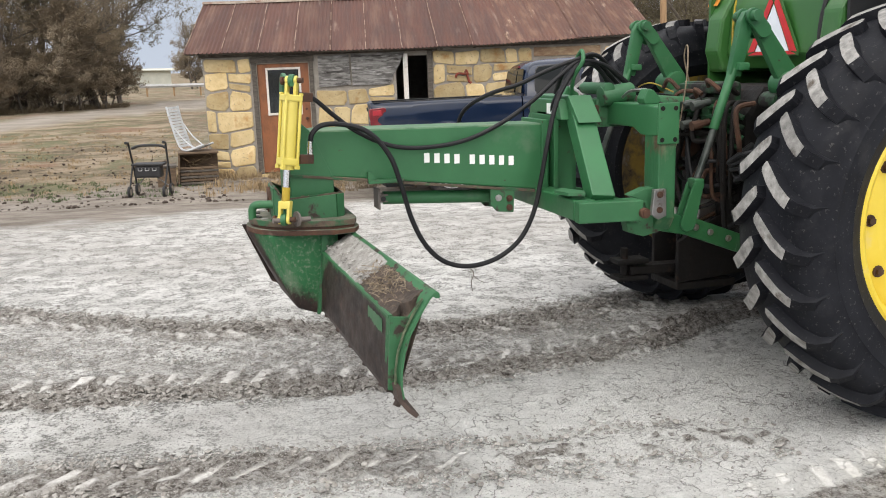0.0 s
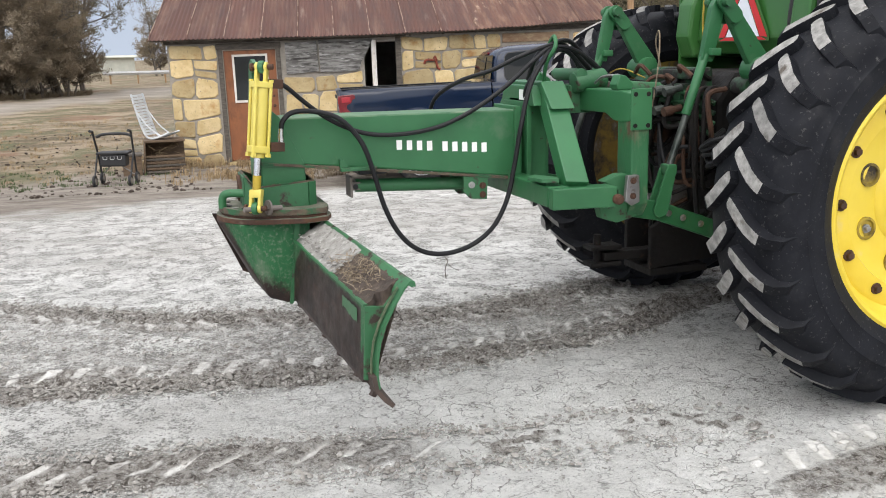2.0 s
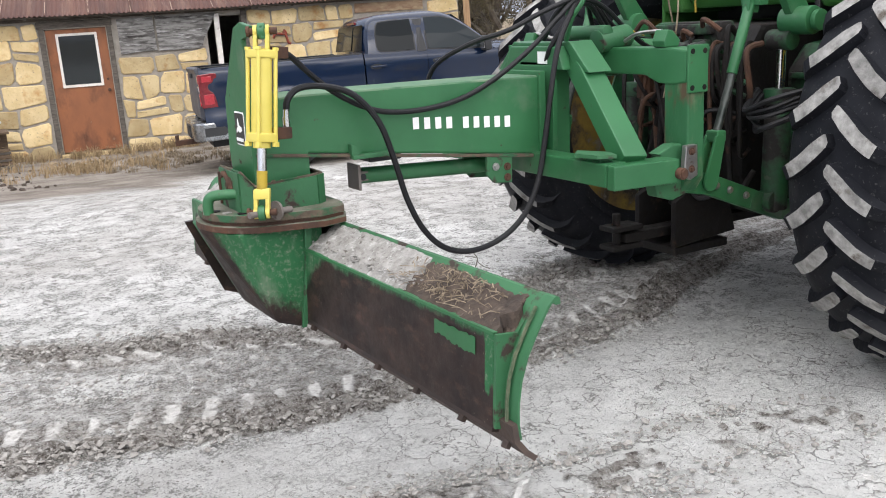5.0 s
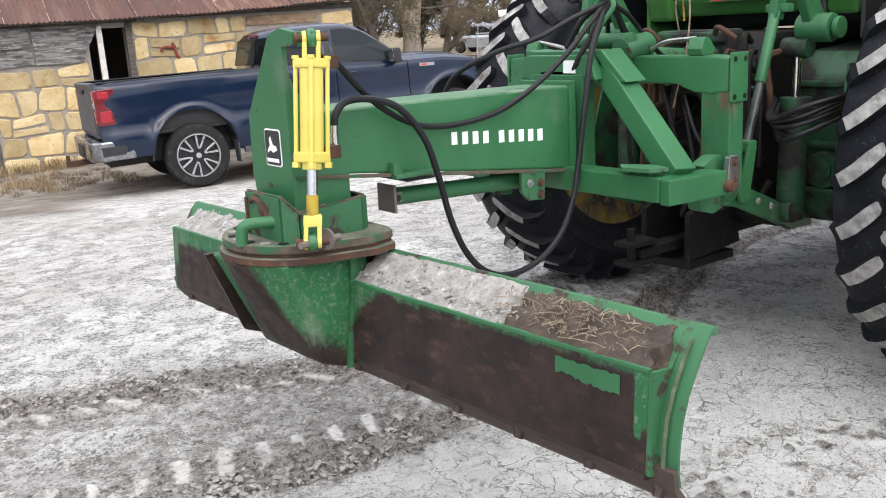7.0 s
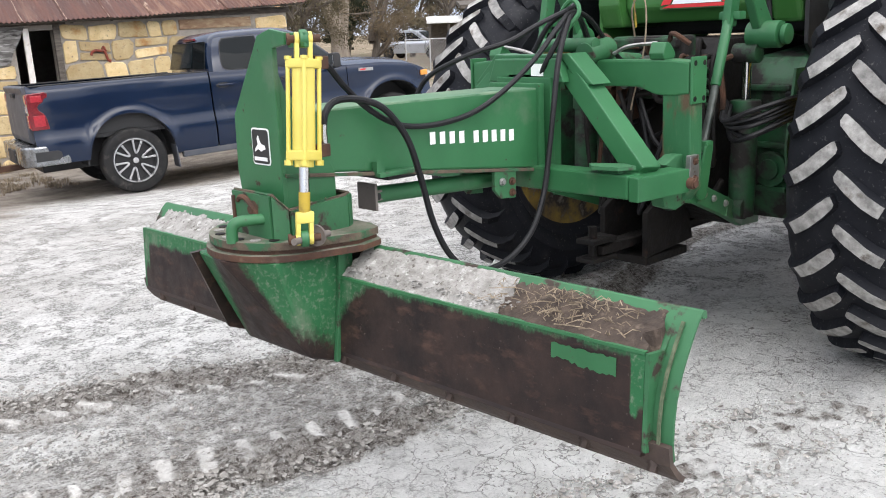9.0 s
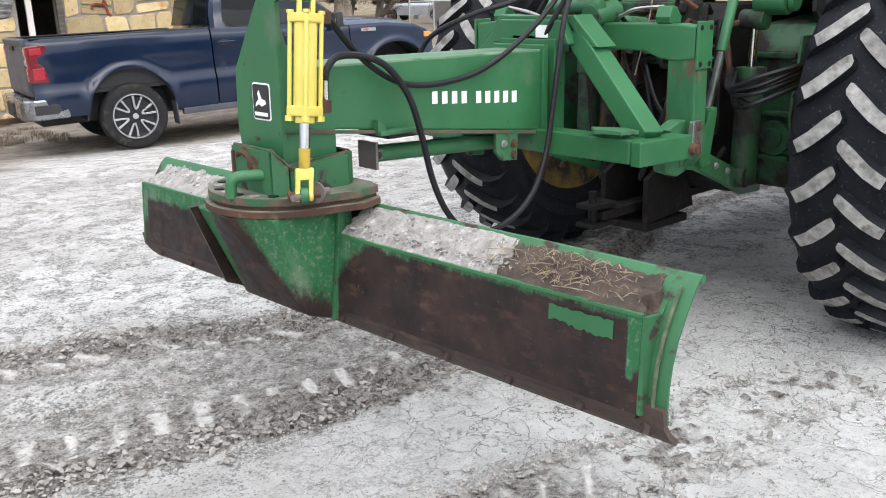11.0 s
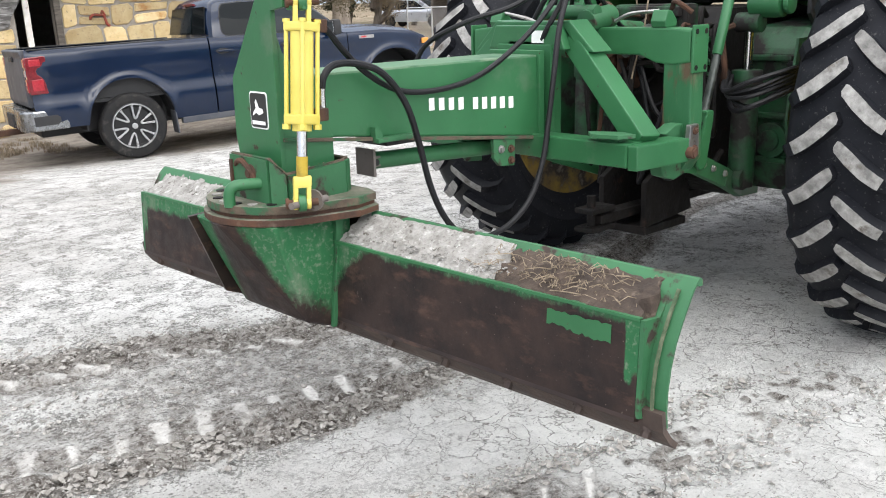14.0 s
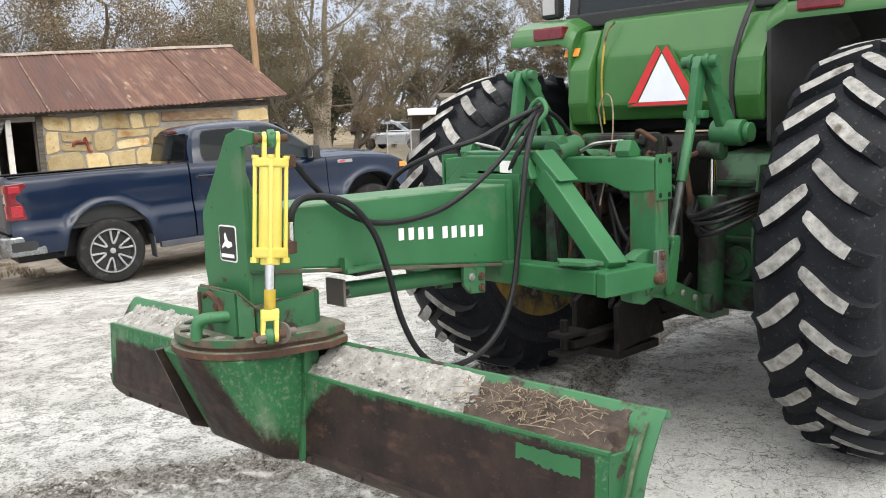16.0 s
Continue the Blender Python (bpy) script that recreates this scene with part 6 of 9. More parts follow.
# ---- quick hitch ----
def build_quick_hitch():
    t = thing("quick_hitch", (1.85, 0, 0.8), "green steel quick-hitch frame between tractor and blade", "hitch frame")
    bm = bmesh.new()
    prism(bm, [(-0.50, 1.375), (0.50, 1.375), (0.60, 1.365), (0.60, 1.24), (0.52, 1.23), (0.44, 1.235), (0.36, 1.265), (-0.36, 1.265), (-0.44, 1.235), (-0.52, 1.23), (-0.60, 1.24), (-0.60, 1.365)], "x", 1.80, 1.90, 0.008)
    part("top_bar", bm, GREEN, t)
    for s in (-1, 1):
        bm = bmesh.new()
        prism(bm, [(s * 0.475, 1.26), (s * 0.475, 0.86), (s * 0.51, 0.80), (s * 0.57, 0.80), (s * 0.61, 0.86), (s * 0.605, 1.26)], "x", 1.805, 1.895, 0.008)
        leg = part("leg", bm, GREEN_RUSTY, t)
        bm = bmesh.new()
        pts = [(1.68, 0.97), (1.76, 1.0), (1.88, 1.0), (1.90, 0.86), (1.86, 0.80), (1.76, 0.775), (1.68, 0.80), (1.665, 0.855), (1.70, 0.86), (1.73, 0.845), (1.77, 0.88), (1.76, 0.93)]
        prism(bm, pts, "y", s * 0.545 - 0.03, s * 0.545 + 0.03, 0.006)
        part("hook", bm, GREEN_WORN, t)
        bm = bmesh.new()
        prism(bm, [(1.775, 1.0), (1.835, 1.0), (1.84, 0.875), (1.80, 0.86), (1.765, 0.885)], "y", s * 0.605 + (-0.028 if s < 0 else 0.004), s * 0.605 + (-0.004 if s < 0 else 0.028), 0.004)
        latch = part("latch_plate", bm, STEEL, leg, "bare steel latch plate")
        for z in (0.905, 0.975):
            b2 = bmesh.new()
            bolt(b2, (1.803, s * 0.605 + (-0.028 if s < 0 else 0.028), z), (0, s, 0), 0.010, 0.012)
            part("bolt", b2, RUST, latch)
        bm = bmesh.new()
        box(bm, (1.795, s * 0.612 - 0.006, 1.20), (1.90, s * 0.612 + 0.006, 1.385), 0.004)
        plate = part("corner_plate", bm, GREEN, leg)
        for x in (1.815, 1.88):
            for z in (1.22, 1.36):
                # dark disc on the plate paints the shade inside a bolt hole
                b2 = bmesh.new()
                rod(b2, (x, s * 0.6185 - 0.001, z), (x, s * 0.6185 + 0.001, z), 0.011, n=12)
                part("bolt_hole", b2, SHADED_GRIME, plate)
        bm = bmesh.new()
        prism(bm, [(1.80, 1.375), (1.79, 1.40), (1.81, 1.445), (1.84, 1.44), (1.88, 1.40), (1.87, 1.375)], "y", s * 0.45 - 0.035, s * 0.45 + 0.035, 0.006)
        part("trip_lever_lug", bm, GREEN, t)
    bm = bmesh.new()
    rod(bm, (1.75, -0.12, 1.40), (1.92, -0.12, 1.42), 0.05, n=18, bevel=0.008)
    box(bm, (1.74, -0.10, 1.25), (1.90, 0.10, 1.39), 0.012)
    rod(bm, (1.78, -0.16, 1.44), (1.78, 0.14, 1.44), 0.03, n=14, bevel=0.005)
    part("top_hook", bm, GREEN_WORN, t, smooth=True)
    bm = bmesh.new()
    tube(bm, [(1.83, -0.43, 1.44), (1.82, -0.30, 1.43), (1.82, -0.22, 1.40)], 0.008, 6)
    part("trip_rod", bm, STEEL, t)
    bm = bmesh.new()
    tube(bm, [(1.83, 0.43, 1.44), (1.82, 0.30, 1.42), (1.82, 0.22, 1.40)], 0.008, 6)
    part("trip_rod", bm, STEEL, t)
    bm = bmesh.new()
    rod(bm, (1.90, 0.0, 1.38), (2.12, 0.0, 1.36), 0.028, n=14)
    rod(bm, (2.10, 0.0, 1.36), (2.47, 0.0, 1.33), 0.04, n=16)
    part("top_link", bm, GREEN_WORN, t, smooth=True)


build_quick_hitch()


# ---- what lies in the blade's trough ----
def heap(name, y0, y1, mat, label, rise, seed):
    xs = np.linspace(0.368, 0.498, 20)
    ys = np.linspace(y0, y1, max(6, int((y1 - y0) / 0.012)))
    bm = bmesh.new()
    grid = []
    for y in ys:
        end = min(1.0, (y - y0) / 0.03 + 0.7, (y1 - y) / 0.03 + 0.7)
        row = []
        for x in xs:
            z = 0.742 + rise * min(1.0, (x - 0.368) / 0.05) + 0.074 * (x - 0.368) / 0.13 + 0.005 * noise.noise((x * 25, y * 14, seed)) + 0.004 * noise.noise((x * 70, y * 60, seed)) + 0.003 * noise.noise((x * 160, y * 150, seed))
            rag = 0.045 * noise.noise((x * 30, 4.0, seed)) * max(0.0, 1 - min(y - y0, y1 - y) / 0.12)
            row.append(bm.verts.new((x + yaw_x(y), max(-1.39, y + rag), 0.70 + (z - 0.70) * max(0.3, end))))
        grid.append(row)
    for a, b in zip(grid, grid[1:]):
        for i in range(len(xs) - 1):
            bm.faces.new((a[i], a[i + 1], b[i + 1], b[i]))
    rim = [e for e in bm.edges if len(e.link_faces) == 1]
    low = bmesh.ops.extrude_edge_only(bm, edges=rim)["geom"]
    lv = [v for v in low if isinstance(v, bmesh.types.BMVert)]
    for v in lv:
        v.co.z = 0.50
        v.co.x = 0.39 + yaw_x(v.co.y) + 0.15 * (v.co.x - 0.41 - yaw_x(v.co.y))
    bmesh.ops.contextual_create(bm, geom=[e for e in bm.edges if len(e.link_faces) == 1])
    ob = part(name, bm, mat, None, smooth=True)
    return tagged(ob, label, name.replace("_", " "), kind="stuff")


heap("gravel_heap", -0.90, -0.205, PILE_GREY, "pale crumbled limestone lying in the blade's trough", 0.007, 1)
heap("soil_heap", -1.388, -0.885, PILE_SOIL, "brown soil lying in the blade's trough", 0.002, 2)
heap("gravel_heap", 0.22, 1.11, PILE_GREY, "pale gravel in the far wing of the blade", 0.0, 3)


def straw_litter():
    rng = random.Random(21)
    bm = bmesh.new()
    for k in range(170):
        y, x = rng.triangular(-1.39, -0.80, -1.12), rng.uniform(0.372, 0.475)
        a, ln = rng.uniform(0, 6.28), rng.choice((0.004, 0.007, 0.010, 0.016, 0.028, 0.045)) * rng.uniform(0.7, 1.2)
        dx, dy = math.cos(a) * ln * 0.8, math.sin(a) * ln
        z = 0.752 + 0.066 * (x - 0.368) / 0.114 + rng.uniform(0, 0.008)
        w = rng.uniform(0.0007, 0.0019)
        pts = [(x - dx, y - dy, z), (x, y, z + rng.uniform(0.002, 0.016)), (x + dx, y + dy, z + rng.uniform(-0.004, 0.01))]
        pts = [(min(max(p[0], 0.368), 0.478) + yaw_x(p[1]), max(-1.385, p[1]), p[2]) for p in pts]
        tube(bm, pts, w, 3, 1)
    ob = part("straw", bm, STRAW, None)
    tagged(ob, "broken dry straw scattered on the soil in the trough", "straw", kind="stuff")


straw_litter()


def stone_mesh(seed, squash=0.6):
    bm = bmesh.new()
    bmesh.ops.create_icosphere(bm, subdivisions=1, radius=1.0)
    for v in bm.verts:
        v.co *= 1 + 0.35 * noise.noise(v.co * 1.3 + Vector((seed * 7.1, 0, 0)))
        v.co.z *= squash
    return bm


def scatter(name, label, mat, spots, sizes, seed, flat=1.0):
    """Small stones or clods by the hundred, joined."""
    rng = random.Random(seed)
    kinds = []
    for k in range(5):
        b = stone_mesh(k + seed)
        kinds.append(([v.co.copy() for v in b.verts], [[v.index for v in f.verts] for f in b.faces]))
        b.free()
    verts, faces = [], []
    for x, y, z in spots:
        co, fs = rng.choice(kinds)
        s = sizes[0] * (sizes[1] / sizes[0]) ** (rng.random() ** 2.2)
        m = Matrix.Translation((x, y, z + s * 0.25)) @ Euler((rng.uniform(-0.4, 0.4), rng.uniform(-0.4, 0.4), rng.uniform(0, 6.28))).to_matrix().to_4x4() @ Matrix.Diagonal((s, s * rng.uniform(0.6, 1.0), s * flat * rng.uniform(0.7, 1.0), 1))
        o = len(verts)
        verts += [m @ c for c in co]
        faces += [[i + o for i in f] for f in fs]
    me = bpy.data.meshes.new(name)
    me.from_pydata(verts, [], faces)
    me.materials.append(mat)
    return tagged(new(name, me), label, name.replace("_", " "), kind="stuff")


def clod_spots(count, seed):
    rng = random.Random(seed)
    out = []
    while len(out) < count:
        row, off, half = rng.choice(((ROW_NEAR, -0.2, 0.13), (ROW_NEAR, -0.2, 0.13), (ROW_FAR, 0.02, 0.13), (ROW_SIDE, 0.14, 0.06), (ROW_SIDE, -0.17, 0.10), (ROW_NEAR, 0.4, 0.5)))
        x = rng.uniform(-2.2, 2.6)
        y = float(row_y(row, x)) + off + rng.gauss(0, half * 0.7)
        if row is ROW_SIDE and x > rng.uniform(0.5, 2.2):
            continue
        if (abs(y - float(row_y(ROW_NEAR, x))) < 0.095 or abs(y - float(row_y(ROW_SIDE, x))) < 0.10) and rng.random() < 0.8:
            continue
        out.append((x, y, float(land(x, y)) + 0.006))
    return out


scatter("clods", "crumbled dry clods along the tyre tracks", CLOD, clod_spots(11000, 5), (0.0030, 0.018), 5, 0.75)
scatter("crust_chips", "broken flakes of pale crust along the tyre tracks", CHIP, clod_spots(5000, 15), (0.004, 0.019), 15, 0.5)
rng0 = random.Random(9)
scatter("pebbles", "scattered pale pebbles on the yard", CLOD, [(rng0.uniform(-5, 7), rng0.uniform(-1.8, 9), 0.0) for _ in range(1300)] + [(rng0.uniform(-1.6, 3.2), rng0.uniform(-1.9, 3.5), 0.002) for _ in range(2600)], (0.0025, 0.008), 6)
scatter("trough_crumbs", "loose limestone crumbs in the trough", PILE_GREY, [(0.425 + rng0.uniform(-0.045, 0.04) + yaw_x(y), y, 0.762 + 0.012 * rng0.random()) for y in [rng0.uniform(-0.95, -0.24) for _ in range(260)]], (0.003, 0.011), 7)


# ---- pickup truck ----
def car_wheel(parent, x, y, s, r=0.41, spokes=True, tyre_mat=None):
    """A road wheel; s: the side that its face looks to."""
    bm = bmesh.new()
    lathe(bm, [(0.27, -0.12), (0.34, -0.135), (0.385, -0.125), (0.405, -0.10), (0.41, 0.0), (0.405, 0.10), (0.385, 0.125), (0.34, 0.135), (0.27, 0.12)], 48, (0, 0, 0), closed=True)
    bmesh.ops.scale(bm, vec=(r / 0.41,) * 3, verts=bm.verts)
    bmesh.ops.translate(bm, vec=(x, y, r), verts=bm.verts)
    tyre = part("tyre", bm, tyre_mat or TRUCK_TYRE, parent, smooth=True)
    bm = bmesh.new()
    c = Vector((x, y, r))
    lathe(bm, [(0.272, s * -0.1), (0.268, s * 0.10), (0.285, s * 0.128), (0.275, s * 0.134), (0.25, s * 0.11), (0.235, s * 0.06), (0.0, s * 0.055), (0.0, s * -0.05), (0.2, s * -0.1)], 40, c)
    rim = part("rim", bm, BLACK, parent, "dark alloy wheel with bright machined spokes", smooth=True)
    if spokes:
        for k in range(6):
            a0 = 6.2832 * k / 6 + 0.3
            for w in (-1, 1):
                bm = bmesh.new()
                pts = []
                for rr, ang in ((0.080, 0.0), (0.106, 0.0), (0.128, 0.085), (0.18, 0.145), (0.258, 0.165), (0.258, 0.275), (0.18, 0.262), (0.112, 0.25), (0.086, 0.15)):
                    pts.append((c.x + rr * math.cos(a0 + w * ang), c.z + rr * math.sin(a0 + w * ang)))
                prism(bm, pts, "y", c.y + s * 0.085, c.y + s * 0.112, 0.003)
                part("spoke", bm, ALLOY, rim)
        bm = bmesh.new()
        lathe(bm, [(0.266, s * 0.118), (0.274, s * 0.137), (0.262, s * 0.138), (0.256, s * 0.118)], 40, c, closed=True)
        part("rim_edge", bm, ALLOY, rim, smooth=True)
        bm = bmesh.new()
        rod(bm, c + Vector((0, s * 0.10, 0)), c + Vector((0, s * 0.13, 0)), 0.035, n=16, bevel=0.005)
        part("hub_cap", bm, ALLOY, rim, smooth=True)
        for k in range(6):
            a0 = 6.2832 * k / 6
            b2 = bmesh.new()
            rod(b2, c + Vector((0.065 * math.cos(a0), s * 0.10, 0.065 * math.sin(a0))), c + Vector((0.065 * math.cos(a0), s * 0.122, 0.065 * math.sin(a0))), 0.011, n=6)
            part("wheel_nut", b2, BLACK, rim)


TRUCK_AT = Matrix.Translation((3.695, 9.192, -0.311)) @ Matrix.Rotation(radians(-11.07), 4, "Z") @ Matrix.Rotation(radians(-2.70), 4, "Y") @ Matrix.Rotation(radians(-1.3), 4, "X")
TRUCK_AXLES = (0.0, 3.73)


def truck_top(x):
    """Height of the body side's upper edge along the truck."""
    return float(np.interp(x, (-1.08, 1.06, 1.07, 1.77, 2.90, 3.03, 3.60, 4.05, 4.30, 4.42), (1.385, 1.345, 1.335, 1.300, 1.225, 1.235, 1.225, 1.170, 1.080, 1.000)))


def truck_low(x):
    """Height of the body side's lower edge, with the wheel openings."""
    z = float(np.interp(x, (-1.08, -0.60, 0.55, 1.10, 3.15, 4.30, 4.42), (0.50, 0.49, 0.425, 0.405, 0.425, 0.47, 0.52)))
    for c in TRUCK_AXLES:
        d = abs(x - c) / 0.525
        if d < 1.0:
            z = max(z, 0.42 + 0.545 * (1 - d ** 2.3) ** 0.5)
    return z


def truck_half(x, z):
    """Half width of the body at a place on its side: a ledge along the doors, flares over the wheels, rounded ends."""
    y = float(np.interp(z, (0.40, 0.46, 0.58, 0.70, 0.76, 0.85, 0.95, 1.10, 1.22, 1.30, 1.40), (0.935, 0.958, 0.975, 0.982, 0.978, 0.952, 0.950, 0.957, 0.956, 0.945, 0.930)))
    for c in TRUCK_AXLES:
        r = math.hypot(x - c, (z - 0.42) * 0.97)
        y += 0.026 * math.exp(-((r - 0.545) / 0.055) ** 2) * min(1.0, max(0.0, (z - 0.45) / 0.2))
    up = (z - truck_top(x) + 0.05) / 0.05
    y -= 0.018 * max(0.0, up) ** 2
    y -= 0.055 * max(0.0, (-0.88 - x) / 0.20) ** 2 + 0.14 * max(0.0, (x - 4.0) / 0.42) ** 2
    return y


def truck_flank(x0, x1, s, rows=18):
    """One pressed panel of the body side between two stations, with its thickness."""
    bm = bmesh.new()
    xs = sorted({*np.linspace(x0, x1, max(8, int((x1 - x0) / 0.045))), *(c + k * 0.524 for c in TRUCK_AXLES for k in (-1, 1) if x0 < c + k * 0.524 < x1)})
    faces = []
    for inset in (0.0, 0.028):
        grid = []
        for x in xs:
            lo, hi = truck_low(x), truck_top(x)
            grid.append([bm.verts.new((x, s * (truck_half(x, lo + (hi - lo) * k / rows) - inset), lo + (hi - lo) * k / rows)) for k in range(rows + 1)])
        faces.append(grid)
    a, b = faces
    for g in (a, b):
        for p, q in zip(g, g[1:]):
            for k in range(rows):
                bm.faces.new((p[k], p[k + 1], q[k + 1], q[k]))
    for i in range(len(xs) - 1):
        for k in (0, rows):
            bm.faces.new((a[i][k], a[i + 1][k], b[i + 1][k], b[i][k]))
    for i in (0, len(xs) - 1):
        for k in range(rows):
            bm.faces.new((a[i][k], a[i][k + 1], b[i][k + 1], b[i][k]))
    return bm


def cab_half(z):
    return float(np.interp(z, (1.20, 1.33, 1.50, 1.62, 1.72, 1.77), (0.945, 0.925, 0.880, 0.845, 0.800, 0.745)))


def build_truck():
    t = thing("pickup_truck", TRUCK_AT, "dark blue pickup truck with chrome rear bumper, parked by the building", "pickup truck")
    # pressed side panels: bed sides, doors, front wings, with open seams between them
    for s in (-1, 1):
        for nm, x0, x1 in (("bed_side", -1.08, 1.055), ("rear_door", 1.075, 1.958), ("front_door", 1.970, 3.018), ("front_wing", 3.030, 4.42)):
            panel = part(nm, truck_flank(x0, x1, s), TRUCK_BLUE, t, smooth=True)
            if nm.endswith("door"):
                x = x0 + 0.17
                b2 = bmesh.new()
                box(b2, (x - 0.085, s * 0.985 - 0.012, 1.150), (x + 0.115, s * 0.985 + 0.012, 1.178), 0.009)
                part("door_handle", b2, TRUCK_BLUE, panel)
                b2 = bmesh.new()
                rod(b2, (x - 0.02, s * 0.952, 1.163), (x - 0.02, s * 0.961, 1.163), 0.055, n=18)
                bmesh.ops.scale(b2, vec=(1.6, 1, 0.62), verts=b2.verts, space=Matrix.Translation((-(x - 0.02), 0, -1.163)))
                part("handle_cup", b2, BLACK, panel)
            if nm == "bed_side":
                b2 = bmesh.new()
                prism(b2, [(-1.05, 1.378), (1.05, 1.338), (1.05, 1.352), (-1.05, 1.392)], "y", s * 0.89 - 0.035, s * 0.89 + 0.030, 0.004)
                part("bed_rail_cap", b2, BLACK, panel)
            if nm == "front_wing":
                b2 = bmesh.new()
                prism(b2, [(3.20, 1.138), (3.43, 1.130), (3.43, 1.172), (3.20, 1.180)], "y", s * 0.962 - 0.006, s * 0.962 + 0.006)
                badge = part("wing_badge", b2, STEEL, panel)
                b2 = bmesh.new()
                prism(b2, [(3.22, 1.148), (3.30, 1.146), (3.32, 1.164), (3.24, 1.166)], "y", s * 0.970 - 0.003, s * 0.970 + 0.003)
                part("badge_bar", b2, RED_REFLECT, badge)
                b2 = bmesh.new()
                box(b2, (4.22, s * 0.90 - 0.035, 0.985), (4.33, s * 0.90 + 0.028, 1.055), 0.010)
                part("side_marker", b2, ORANGE, panel)
        # wheel wells
        for c in TRUCK_AXLES:
            b2 = bmesh.new()
            outer = [(c + 0.55 * math.cos(math.pi * k / 16), 0.42 + 0.57 * math.sin(math.pi * k / 16)) for k in range(17)]
            inner = [(c + 0.53 * math.cos(math.pi * k / 16), 0.42 + 0.55 * math.sin(math.pi * k / 16)) for k in range(16, -1, -1)]
            prism(b2, outer + inner, "y", min(s * 0.52, s * 0.925), max(s * 0.52, s * 0.925))
            prism(b2, outer, "y", min(s * 0.50, s * 0.52), max(s * 0.50, s * 0.52))
            part("arch_liner", b2, BLACK, t)
            b2 = bmesh.new()
            slab(b2, [(c + 0.535, s * 0.74, 0.24), (c + 0.535, s * 0.965, 0.24), (c + 0.525, s * 0.97, 0.52), (c + 0.525, s * 0.74, 0.52)], 0.014)
            part("mud_flap", b2, TRUCK_GREY, t)
            car_wheel(t, c, s * 0.845, s, 0.405)
        b2 = bmesh.new()
        prism(b2, [(0.60, 0.35), (3.15, 0.355), (3.15, 0.43), (0.60, 0.43)], "y", s * 0.90 - 0.05, s * 0.90 + 0.04, 0.012)
        part("sill", b2, TRUCK_GREY, t)
        # tail lamp: two red lobes joined by a pale waist
        b2 = bmesh.new()
        prism(b2, [(-1.105, 1.16), (-1.100, 1.305), (-0.90, 1.312), (-0.868, 1.300), (-0.866, 1.245), (-0.885, 1.205), (-0.975, 1.180), (-0.995, 1.15), (-0.985, 1.115), (-0.935, 1.075), (-0.915, 1.04), (-0.90, 0.915), (-0.895, 0.895), (-1.098, 0.895)], "y", min(s * 0.76, s * 0.952), max(s * 0.76, s * 0.952), 0.010)
        lamp = part("tail_light", b2, RED_LENS, t, "red tail light")
        b2 = bmesh.new()
        box(b2, (-1.112, min(s * 0.80, s * 0.90), 1.095), (-1.05, max(s * 0.80, s * 0.90), 1.165), 0.006)
        part("reversing_lens", b2, LAMP_GLASS, lamp)
        for z0, z1 in ((1.195, 1.29), (0.92, 1.07)):
            b2 = bmesh.new()
            box(b2, (-1.110, min(s * 0.79, s * 0.92), z0), (-1.09, max(s * 0.79, s * 0.92), z1), 0.006)
            part("lamp_lobe", b2, RED_GLOW, lamp)
            b2 = bmesh.new()
            box(b2, (-1.06, min(s * 0.945, s * 0.956), z0 + 0.012), (-0.935, max(s * 0.945, s * 0.956), z1 - 0.012), 0.004)
            part("lamp_lobe", b2, RED_GLOW, lamp)
        # wing mirror
        b2 = bmesh.new()
        box(b2, (2.74, s * 1.08 - 0.10, 1.225), (2.85, s * 1.08 + 0.10, 1.415), 0.035)
        box(b2, (2.79, s * 0.95 - 0.07, 1.215), (2.85, s * 0.95 + 0.07, 1.26), 0.012)
        mirror = part("wing_mirror", b2, BLACK, t, "black wing mirror", smooth=True)
        b2 = bmesh.new()
        box(b2, (2.733, s * 1.08 - 0.075, 1.25), (2.741, s * 1.08 + 0.075, 1.39), 0.003)
        part("mirror_glass", b2, CHROME, mirror)
        b2 = bmesh.new()
        box(b2, (4.30, min(s * 0.58, s * 0.86), 0.92), (4.45, max(s * 0.58, s * 0.86), 1.03), 0.03)
        part("headlight", b2, LAMP_GLASS, t)
    # tub of the bed
    bm = bmesh.new()
    box(bm, (-1.05, -0.86, 0.72), (1.04, 0.86, 0.76), 0)
    box(bm, (1.00, -0.90, 0.50), (1.05, 0.90, 1.34), 0.01)
    for s in (-1, 1):
        box(bm, (-1.05, s * 0.84 - 0.02, 0.76), (1.0, s * 0.84 + 0.02, 1.34), 0.01)
    part("bed_liner", bm, BLACK, t, "black bed liner")
    bm = bmesh.new()
    prism(bm, [(-1.100, 0.74), (-1.122, 0.80), (-1.118, 1.10), (-1.105, 1.30), (-1.125, 1.372), (-1.10, 1.388), (-1.045, 1.388), (-1.045, 0.74)], "y", -0.775, 0.775, 0.010)
    gate = part("tailgate", bm, TRUCK_GREY, t, "dusty grey-blue tailgate")
    bm = bmesh.new()
    box(bm, (-1.135, -0.13, 1.255), (-1.112, 0.13, 1.31), 0.010)
    part("gate_handle", bm, BLACK, gate)
    # hood, cowl and front end
    bm = bmesh.new()
    grid = []
